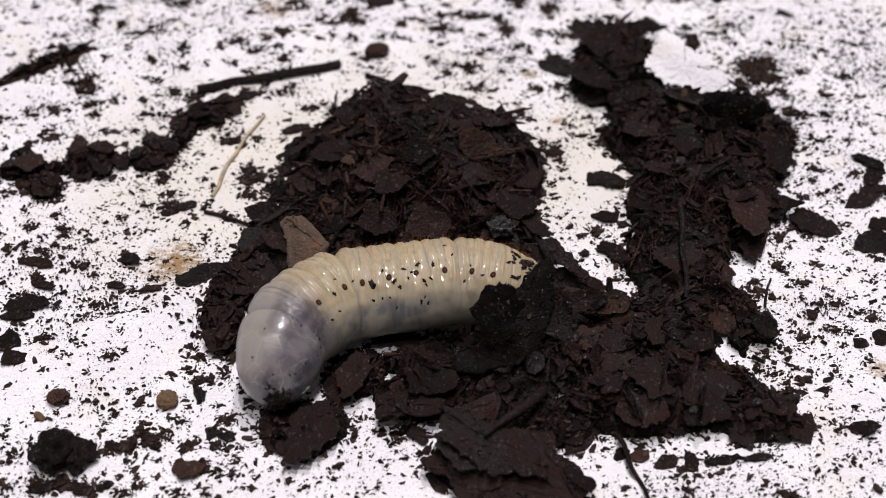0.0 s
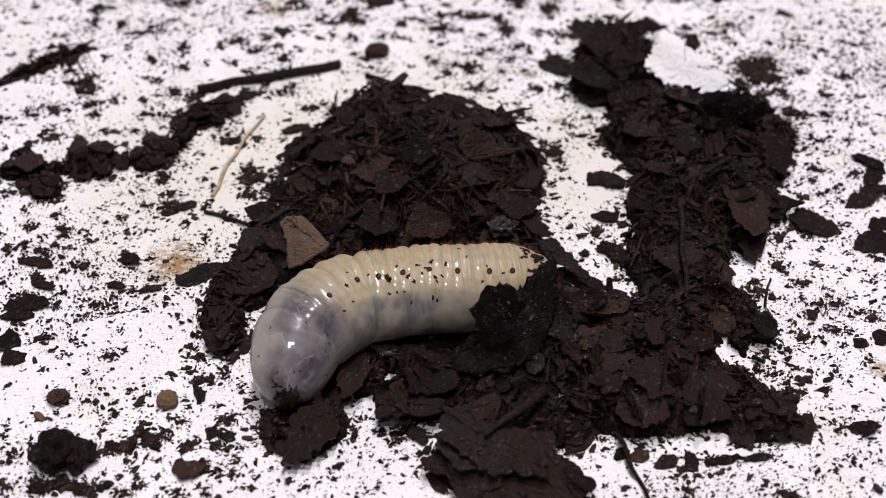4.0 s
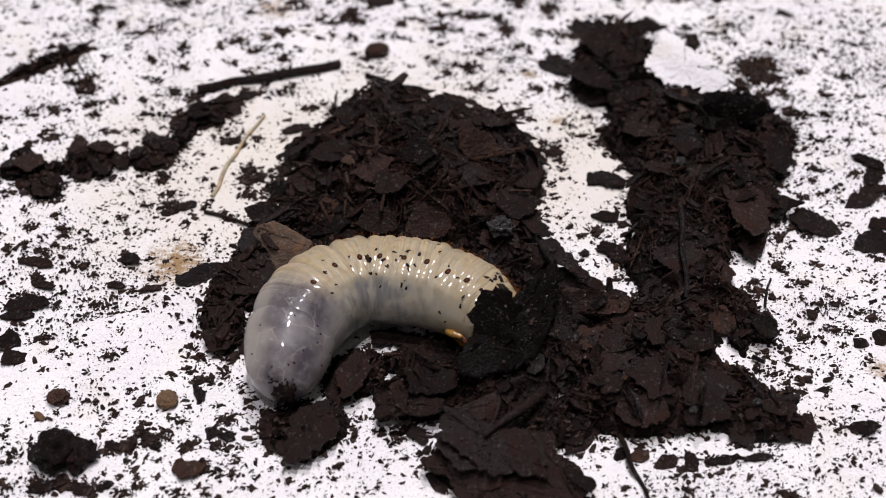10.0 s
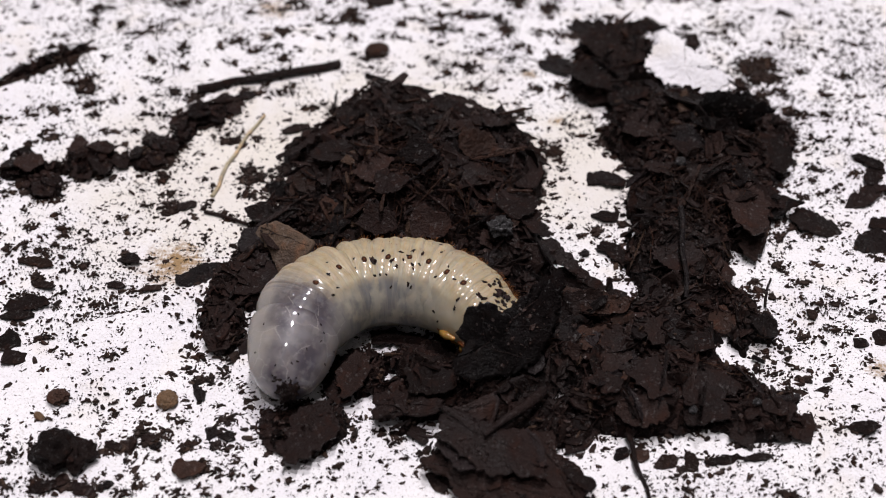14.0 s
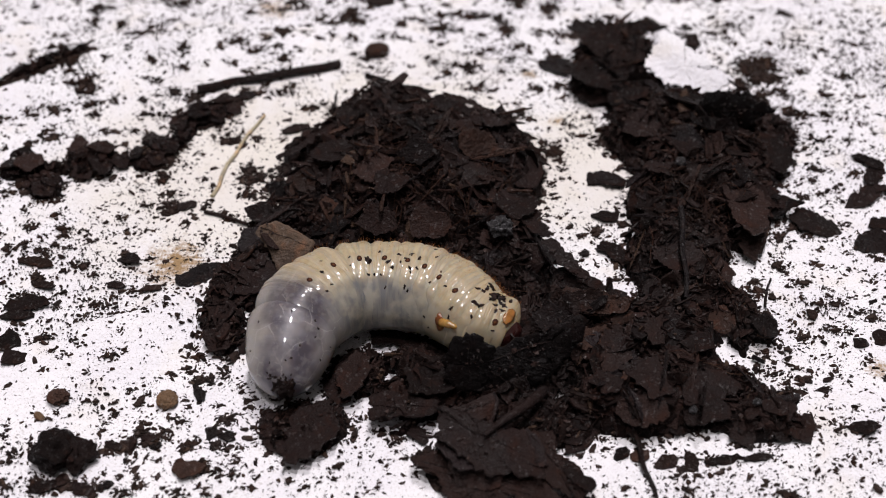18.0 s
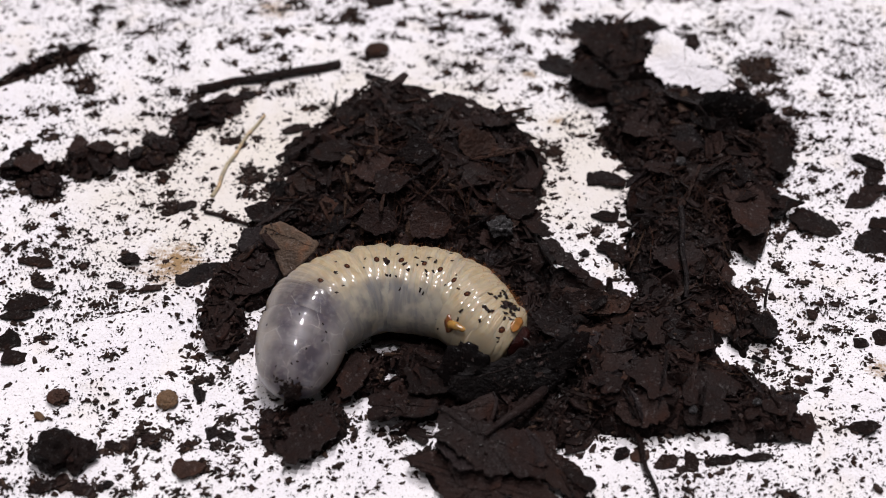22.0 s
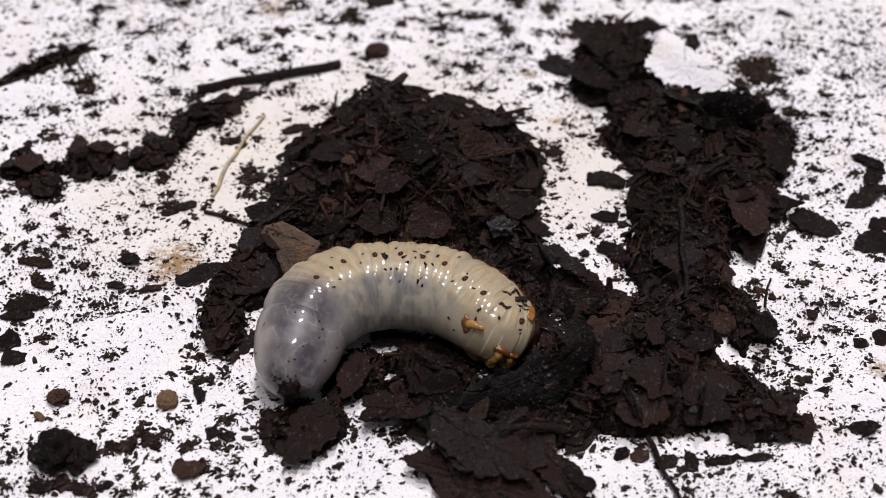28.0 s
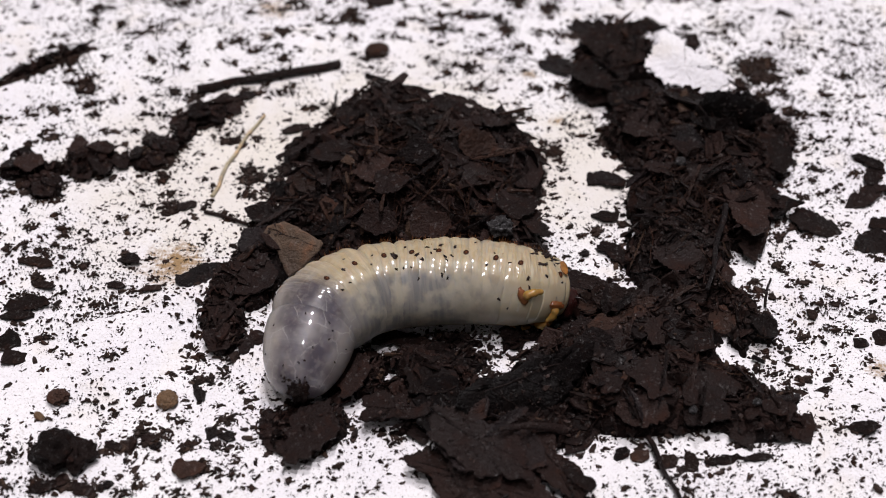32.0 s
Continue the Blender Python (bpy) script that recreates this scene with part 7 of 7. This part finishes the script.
def rear_cap():
    """The smooth, clear last segment, closed by a blunt end."""
    rows = []
    profile = [(-9.3, 0.3), (-9.1, 1.3), (-8.7, 2.3), (-8.0, 3.45), (-7.0, 4.45), (-5.8, 5.2), (-4.4, 5.85), (-2.8, 6.35), (-1.0, 6.75), (0.8, 6.98), (2.0, 7.02), (2.9, 6.9), (3.5, 6.6), (4.0, 6.1), (4.4, 5.2)]
    for x, r in profile:
        rows.append((x, lambda w, r=r: r * (1 - 0.03 * math.cos(2 * w))))
    ob = add_segment(1.0, skin_mesh("body_segment", rows, 1.0, 4.6), label="smooth grey translucent rear segment")
    tip = part("rear_tip", blob_mesh("rear_tip", 1.8, 1.4, 0.75, TONES["dark"], 1.0, 3, 4), ob, "dark soiled tip of the rear")
    tip.matrix_basis = pose(-8.85 * MM, -0.9 * MM, 1.7 * MM, 0, -62, 0)
    for _ in range(16):
        c = part("crumb", crumb_meshes[chance.randrange(7)], ob)
        x = -8.7 + abs(chance.gauss(0, 0.9))
        r = 2.4 + 1.3 * (x + 8.7) - 0.13 * (x + 8.7) ** 2
        c.matrix_basis = on_skin(x, chance.gauss(-24, 22), r, chance.uniform(0, 180)) @ Matrix.Scale(chance.uniform(0.6, 1.5), 4)
    for _ in range(14):
        c = part("crumb", crumb_meshes[chance.randrange(7)], ob)
        x = chance.uniform(-8, 2)
        r = 6.9 if x > -2 else 6.9 - 0.045 * (x + 2) ** 2 * 2
        c.matrix_basis = on_skin(x, chance.uniform(-80, 70), r, chance.uniform(0, 180)) @ Matrix.Scale(0.6, 4)


rear_cap()
for u, half, deep, grow in ((1.74, 2.2, 0.035, 1.0), (1.93, 1.9, 0.10, 1.0), (2.1, 1.7, 0.14, 1.0)):
    fold = fold_shape(u, deep, grow, 0.0)
    add_segment(u, skin_mesh("body_segment", fold_rows(fold, half), u, 4.4), shape=fold)
CENTRES = (2.43, 3.56, 4.75, 5.83, 6.9, 7.86, 8.96, 9.92)
for k, centre in enumerate(CENTRES):
    for step, deep, grow, flank in ((-0.29, 0.07, 0.99, 0.02), (0.0, 0.045, 0.975, 0.055), (0.27, 0.07, 1.0, 0.02)):
        u = centre + step
        r = radius_at(u)
        fold = fold_shape(u, deep, grow, flank)
        ob = add_segment(u, skin_mesh("body_segment", fold_rows(fold, 2.5), u, 4.4), shape=fold)
        if k > 0 and step:
            part("bristle_fringe", bristles(r * grow, 54, 0.8, 0.85, k * 10 + int(step * 10)), ob)
    dot = stick_on(centre, 1, spiracle_mesh, "spiracle", 1.0, 70 + chance.uniform(-20, 20), 0.04, "dark brown oval breathing pore")
    hole = part("pore", pore_mesh, dot)
    hole.matrix_basis = pose(0, 0, 0.1 * MM)


def leg_mesh(scale=1.0):
    pts = [(-1.2, 0, -0.2), (-0.7, 0.1, 0.4), (-0.1, 0.2, 0.6), (0.2, 0.2, 0.62), (1.0, 0.25, 0.75), (1.6, 0.1, 0.7), (1.9, 0.1, 0.66), (2.6, -0.1, 0.6), (3.0, -0.15, 0.5), (3.25, -0.2, 0.35)]
    v, faces = tube([(p[0] * scale * 0.8, p[1] * scale, p[2] * scale) for p in pts], [q * scale * 1.2 for q in (0.5, 0.72, 0.7, 0.6, 0.66, 0.6, 0.48, 0.46, 0.38, 0.12)], 10)
    return small_mesh("leg", v, faces, LEG)


LEG_MESH = leg_mesh(0.92)
HIP_MESH = blob_mesh("leg_root", 0.85, 1.55, 0.6, HIP, 0.4, 3, 3)
for u, half, deep, flank in ((10.42, 2.4, 0.075, 0.03), (10.82, 2.3, 0.06, 0.03), (11.2, 2.3, 0.075, 0.04), (11.55, 2.3, 0.07, 0.03)):
    r = radius_at(u)
    fold = fold_shape(u, deep, 1.0, flank)
    ob = add_segment(u, skin_mesh("body_segment", fold_rows(fold, half), u, 3.6), shape=fold)
    part("bristle_fringe", bristles(r, 54, 0.9, 0.95, int(u * 10)), ob)


def collar(w, x):
    """The blunt fleshy ring round the head."""
    v = (x + 0.3) / 2.9
    return 5.25 * (1 - 0.03 * math.cos(2 * w)) * max(0.35, 1 - abs(v) ** 2.3 * (0.62 if x > 0 else 0.25)) * (1 + 0.012 * math.sin(6 * w + x))


neck = add_segment(11.88, skin_mesh("neck_segment", fold_rows(collar, 2.7), 11.88, 3.4), "neck_segment", shape=collar)
part("bristle_fringe", bristles(5.2, 44, 0.9, 0.9, 121), neck)
plate = part("neck_shield", blob_mesh("neck_shield", 0.8, 1.55, 0.24, SHIELD, 0.25, 2, 3), neck, "glossy orange horny plate")
plate.matrix_basis = on_skin(0.55, 12, 4.98) @ pose(0, 0, 0, 0, 10, 0)
dot = stick_on(11.55, -14, spiracle_mesh, "spiracle", 1.1, 60, 0.04, "dark brown oval breathing pore")
part("pore", pore_mesh, dot).matrix_basis = pose(0, 0, 0.1 * MM)
LEGS = []
for u, angle, spin, size, folded in ((10.28, -46, 26, 0.95, -84), (11.25, -76, -100, 0.9, -100), (10.28, -134, 0, 1.0, -134), (11.25, -122, 80, 0.95, -122), (11.9, -88, -70, 0.8, -96), (11.9, -118, 60, 0.8, -118)):
    leg = stick_on(u, angle, LEG_MESH, "leg", size, spin, 0.0, "jointed amber yellow leg")
    hip = part("leg_root", HIP_MESH, leg, "rust-brown horny root of the leg")
    hip.matrix_basis = pose(-1.2 * MM, 0.1 * MM, 0.05 * MM)
    LEGS.append((leg, [pose(0, 0, 0, -(a - angle), 0, 0) @ leg.matrix_basis for a in (folded, angle)], angle - folded))

# crumbs of soil on the skin: station, angle, size
for u, angle, size in ((10.59, 44, 0.9), (10.9, 45, 1.1), (11.3, 33, 1.3), (11.55, 34, 1.0), (10.89, 4, 1.4), (11.42, 6, 1.2), (10.83, -18, 0.9), (10.19, -23, 1.1), (9.28, -57, 0.9), (7.03, 14, 1.5),
                       (5.1, -3, 2.0), (6.03, -6, 1.3), (3.05, 0, 1.1), (2.9, -21, 0.8), (6.19, -15, 0.9), (7.12, -10, 1.2), (7.17, -16, 0.8), (5.08, -24, 0.8), (5.44, -24, 0.7), (6.0, -41, 0.8),
                       (6.95, -37, 1.1), (7.16, -40, 0.8), (2.45, -24, 0.9), (8.2, 23, 0.8), (7.36, -8, 1.0), (7.06, -31, 0.7), (9.55, -2, 0.8), (10.26, -36, 1.0), (10.7, 3, 1.8), (11.09, 24, 1.5),
                       (10.43, 27, 1.2), (8.0, 41, 0.8), (4.34, 5, 0.7), (6.22, -13, 0.7), (9.68, -68, 0.8), (5.74, -25, 0.6), (10.7, 38, 1.3), (11.2, 40, 1.5), (11.45, 26, 1.2), (10.55, 52, 1.0),
                       (11.0, 36, 2.3), (11.15, 29, 1.9), (11.35, 38, 2.2), (11.5, 42, 1.8), (10.8, 48, 2.0), (11.6, 24, 1.7), (11.65, 14, 1.5), (11.3, 18, 1.2), (11.75, 46, 1.6), (10.65, 30, 1.3), (8.6, -14, 0.8), (8.9, 9, 0.7), (4.1, -9, 0.7), (3.4, 16, 0.7), (5.6, 12, 0.9), (6.5, 9, 1.1), (6.75, 3, 0.9), (7.5, 11, 1.2), (6.6, -5, 0.8), (11.6, -28, 0.8), (11.75, -22, 0.9), (11.8, -34, 0.7)):
    stick_on(u, angle, crumb_meshes[chance.randrange(7)], "crumb", size, chance.uniform(0, 180))


def head():
    ob = add_segment(13.0, blob_mesh("head_capsule", 2.6, 3.0, 2.8, HEAD, 0.06, 4, 4), "head_capsule", "glossy dark red horny head")
    for side in (1, -1):
        v, faces = tube([(1.6, side * 0.5 - 1.2, 1.0 * side), (2.7, side * 0.4 - 1.6, 0.9 * side), (3.4, side * 0.1 - 1.9, 0.35 * side)], [0.8, 0.6, 0.12], 8)
        part("jaw", small_mesh("jaw", v, faces, JAW), ob, "black pointed jaw")
        v, faces = tube([(1.2, 0.6, 2.2 * side), (2.2, 0.5, 2.9 * side), (3.3, 0.1, 3.0 * side)], [0.24, 0.2, 0.1], 6)
        part("feeler", small_mesh("feeler", v, faces, JAW), ob, "short brown feeler")


head()
# how far the head is bent out of the body's line: seconds, then millimetres
HEAD_SHIFT = [(0, 0, 0, 0), (14.5, -0.1, 0.5, 1.4), (17, -0.1, 0.8, 1.9), (18, -1.9, 0.9, 1.6), (20, -1.6, 0.9, 1.6), (22.5, -1.4, 0.3, 1.9), (24, -1.0, -0.9, 2.3), (25.5, -0.8, -1.4, 2.4), (27.5, -0.4, 1.1, 0.2), (28.5, -1.6, 2.1, -0.6), (30, -1.0, -0.7, -1.4), (32, -1.0, -0.3, -1.0)]


def motions():
    """All that moves: the grub's segments along its middle line, and the pieces that it pushes."""
    for ob, u in SEGMENTS:
        shift = HEAD_SHIFT if u == 13.0 else [(0, 0, 0, 0), (32, 0, 0, 0)]
        rows = []
        for t, rolls, places in SPINE:
            off = [float(np.interp(t, [row[0] for row in shift], [row[k] for row in shift])) * MM for k in (1, 2, 3)]
            rows.append((t, Matrix.Translation(off) @ spine_frame(rolls, places, u)))
        walk(ob, rows)
    for k, (leg, (shut, out), swing) in enumerate(LEGS):
        if swing:
            start = 14.5 if k == 0 else 25.5
            half = pose(0, 0, 0, -swing / 2, 0, 0) @ shut
            walk(leg, [(0, shut), (start, shut), (start + 1.5, half), (start + 3, out), (32, out)])
    walk(cover_flake, [(0, three((16.9, -18.0, 14.1), (1.6, -31.2, 5.2), (15.6, -30.4, 6.1))),
        (6, three((17.6, -18.9, 14.7), (1.7, -31.2, 5.4), (15.8, -31.0, 6.4))),
        (9, three((17.5, -19.7, 15.1), (1.6, -32.9, 7.0), (15.6, -31.2, 5.9))),
        (13, three((17.5, -21.9, 16.2), (1.6, -34.9, 8.2), (15.2, -32.3, 5.9))),
        (14.5, three((18.8, -22.5, 15.1), (1.2, -33.9, 8.1), (15.1, -33.4, 5.6))),
        (16.5, three((21.3, -24.2, 12.9), (0.9, -31.9, 8.0), (14.3, -36.0, 4.7))),
        (18, three((21.8, -29.9, 11.8), (0.6, -34.6, 7.6), (13.2, -36.2, 1.5))),
        (20, three((22.1, -30.4, 11.4), (1.0, -35.4, 7.2), (13.7, -37.1, 1.3))),
        (24, three((22.8, -33.0, 10.5), (1.8, -38.4, 6.7), (14.4, -40.0, 0.6))),
        (25.5, three((23.3, -33.0, 9.9), (2.5, -39.7, 6.9), (14.9, -40.3, 0.2))),
        (27.5, three((23.2, -32.2, 10.1), (2.6, -39.6, 6.7), (15.4, -40.6, 0.7))),
        (30, three((23.0, -32.3, 9.9), (2.4, -39.4, 6.6), (15.1, -40.9, 0.9))),
        (32, three((23.0, -32.2, 9.7), (2.3, -39.4, 6.6), (15.1, -41.2, 1.0)))])
    walk(chip, [(0, pose(0.00829, -0.0289, 0.01212, 28, -62, 55)),
        (6, pose(0.0083, -0.02908, 0.01215, 27, -62, 56)),
        (9, pose(0.00811, -0.02924, 0.01206, 26, -64, 58)),
        (13, pose(0.0069, -0.03149, 0.01091, 16, -68, 70)),
        (14.5, pose(0.006, -0.03172, 0.01078, 11, -72, 77)),
        (16.5, pose(0.00489, -0.03289, 0.00986, 11, -69, 76)),
        (18, pose(0.00393, -0.03487, 0.0077, 25, -75, 61)),
        (20, pose(0.00363, -0.03569, 0.00679, 19, -71, 67)),
        (24, pose(0.00259, -0.03629, 0.00584, 18, -70, 69)),
        (25.5, pose(0.00217, -0.03642, 0.00436, 13, -57, 74)),
        (27.5, pose(-0.00062, -0.03979, 0.0032, 17, -19, 72)),
        (32, pose(-0.00062, -0.04003, 0.00319, 17, -19, 72))])
    walk(ribbon, [(0, pose(0.02053, -0.00711, 0.0045, 17, 6, -52)),
        (25.5, pose(0.02052, -0.00726, 0.0045, 17, 6, -51)),
        (27.5, pose(0.02088, -0.0077, 0.0045, 18, 6, -47)),
        (29, pose(0.02388, -0.0112, 0.0045, 24, 7, -30)),
        (30, pose(0.0259, -0.0133, 0.0045, 26, 5, -24)),
        (31, pose(0.02686, -0.0146, 0.0045, 26, 6, -22)),
        (32, pose(0.02775, -0.0152, 0.0045, 27, 7, -20))])
    walk(pushed_plate, [(0, pose(0.01597, -0.02654, 0.004, 26, -7, 16)),
        (27.5, pose(0.01597, -0.02654, 0.004, 26, -7, 16)),
        (28.5, pose(0.01757, -0.02629, 0.004, 26, -7, 11)),
        (29, pose(0.01918, -0.02591, 0.004, 26, -8, 10)),
        (30, pose(0.02164, -0.02602, 0.0045, 26, -8, 9)),
        (31, pose(0.02247, -0.02589, 0.0045, 26, -9, 7)),
        (32, pose(0.02386, -0.02602, 0.0045, 27, -9, 5))])
    walk(rim_leaf, [(0, pose(0.01808, -0.02654, 0.008, 25, 7, -41)),
        (25.5, pose(0.01808, -0.02654, 0.008, 25, 7, -41)),
        (27.5, pose(0.02104, -0.02844, 0.00725, 26, 11, -37)),
        (28.5, pose(0.02224, -0.02925, 0.007, 25, 8, -39)),
        (30, pose(0.02376, -0.0303, 0.007, 27, 8, -36)),
        (32, pose(0.02469, -0.03092, 0.007, 27, 8, -35))])
    walk(bark_chip, [(0, pose(0.02403, -0.02723, 0.006, 25, 0, 23)),
        (25.5, pose(0.02403, -0.02723, 0.006, 25, 0, 23)),
        (27.5, pose(0.02552, -0.0257, 0.0065, 24, 0, 27)),
        (29, pose(0.02618, -0.02532, 0.0065, 25, 0, 21)),
        (32, pose(0.02698, -0.02545, 0.0065, 26, 0, 10))])
    walk(long_twig, [(0, pose(0.04018, -0.01037, 0.00875, -2, 4, -94)),
        (28, pose(0.04018, -0.01037, 0.00875, -2, 4, -94)),
        (29, pose(0.04174, -0.0109, 0.00875, -4, 4, -98)),
        (30, pose(0.04403, -0.01227, 0.00875, -7, 4, -105)),
        (31, pose(0.04498, -0.01096, 0.00875, -7, 4, -105)),
        (32, pose(0.04593, -0.00911, 0.00875, -8, 3, -106))])
    walk(front_flake, [(0, pose(0.00735, -0.04908, 0.0056, 8, 2, 3)),
        (9, pose(0.00735, -0.04908, 0.0056, 8, 2, 3)),
        (14.5, pose(0.0071, -0.04918, 0.0056, 8, 2, 2)),
        (18, pose(0.00693, -0.04918, 0.0056, 8, 2, 2)),
        (23, pose(0.00685, -0.04918, 0.0056, 8, 2, 2)),
        (24.5, pose(0.00568, -0.0494, 0.0056, 8, 2, 0)),
        (32, pose(0.0056, -0.0494, 0.0056, 8, 2, 0))])
    walk(front_flake_2, [(0, pose(0.00409, -0.04105, 0.0045, 34, -2, 8)),
        (9, pose(0.00409, -0.04105, 0.0045, 34, -2, 8)),
        (14.5, pose(0.00379, -0.04116, 0.0045, 34, -2, 8)),
        (23, pose(0.00358, -0.04116, 0.0045, 34, -2, 8)),
        (24.5, pose(0.00238, -0.04138, 0.0045, 34, -2, 8)),
        (32, pose(0.0023, -0.04138, 0.0045, 34, -2, 8))])
    walk(front_flake_3, [(0, pose(0.00619, -0.0528, 0.0023, 4, 0, 2)),
        (13, pose(0.00619, -0.0528, 0.0023, 4, 0, 2)),
        (19, pose(0.0043, -0.0527, 0.0023, 4, 0, 0)),
        (23, pose(0.00389, -0.0527, 0.0023, 4, 0, 0)),
        (24.5, pose(0.0036, -0.0527, 0.0023, 4, 0, 0)),
        (32, pose(0.0036, -0.0527, 0.0023, 4, 0, 0))])
    walk(front_flake_4, [(0, pose(-0.00503, -0.03964, 0.0034, 10, -2, 0)),
        (13, pose(-0.00537, -0.03964, 0.0034, 10, -2, 0)),
        (18, pose(-0.00606, -0.03987, 0.0034, 10, -2, 0)),
        (23, pose(-0.00624, -0.03987, 0.0034, 10, -2, 0)),
        (24.5, pose(-0.0071, -0.0401, 0.0034, 10, -2, 0)),
        (32, pose(-0.0071, -0.0401, 0.0034, 10, -2, 0))])
    walk(front_twig, [(0, pose(0.02844, -0.05092, 0.0015, 8, 0, -75)),
        (9, pose(0.02848, -0.05092, 0.0015, 7, 0, -75)),
        (14.5, pose(0.02928, -0.05064, 0.0015, 4, 0, -81)),
        (19, pose(0.03037, -0.05064, 0.0015, 5, 0, -81)),
        (23, pose(0.03053, -0.05064, 0.0015, 5, 0, -81)),
        (24.5, pose(0.03256, -0.0512, 0.0015, 8, 0, -74)),
        (32, pose(0.03306, -0.0512, 0.0015, 8, 0, -74))])
    walk(rolled_leaf, [(0, pose(0.010, -0.043, 0)),
        (23, pose(0.010, -0.043, 0)),
        (25.5, pose(0.0115, -0.0465, -0.001, -18, 0, -12)),
        (27.5, pose(0.0125, -0.0476, -0.001, -26, 0, -20)),
        (32, pose(0.0125, -0.0476, -0.001, -26, 0, -20))])
    walk(heap_leaf, [(0, pose(0.0222, -0.0208, 0.0074, 50, 8, 15)),
        (27.5, pose(0.0222, -0.0208, 0.0074, 50, 8, 15)),
        (29, pose(0.0250, -0.0192, 0.0078, 46, 8, 12)),
        (30, pose(0.0272, -0.0195, 0.0072, 42, 8, 9)),
        (32, pose(0.0290, -0.0195, 0.0068, 38, 8, 4))])
    walk(heap_leaf_2, [(0, pose(0.0272, -0.0202, 0.0068, 40, -10, -14)),
        (27.5, pose(0.0272, -0.0202, 0.0068, 40, -10, -14)),
        (30, pose(0.0296, -0.0200, 0.0066, 38, -10, -14)),
        (32, pose(0.0312, -0.0198, 0.0064, 36, -10, -12))])
    walk(brown_leaf, [(0, pose(-0.024, -0.00441, 0.00725, 33, 3, -41)),
        (5.5, pose(-0.024, -0.00441, 0.00725, 33, 3, -41)),
        (6.5, pose(-0.02431, -0.00412, 0.00725, 33, 3, -39)),
        (7, pose(-0.02508, -0.00413, 0.00725, 35, 3, -35)),
        (7.5, pose(-0.02585, -0.00413, 0.00725, 37, 3, -31)),
        (9, pose(-0.02664, -0.00502, 0.00725, 40, 3, -23)),
        (9.5, pose(-0.02765, -0.0056, 0.00725, 41, 3, -21)),
        (12.5, pose(-0.02698, -0.0056, 0.00725, 41, 3, -21)),
        (14.5, pose(-0.02717, -0.0056, 0.00725, 41, 3, -21)),
        (18, pose(-0.02717, -0.0056, 0.00725, 41, 3, -21)),
        (19, pose(-0.02658, -0.00574, 0.00725, 41, 3, -22)),
        (25.5, pose(-0.02639, -0.00574, 0.00725, 41, 3, -22)),
        (28.5, pose(-0.0262, -0.00574, 0.00725, 41, 3, -22)),
        (29, pose(-0.02644, -0.00574, 0.00725, 41, 3, -22)),
        (32, pose(-0.02581, -0.00574, 0.00725, 41, 3, -21))])


motions()
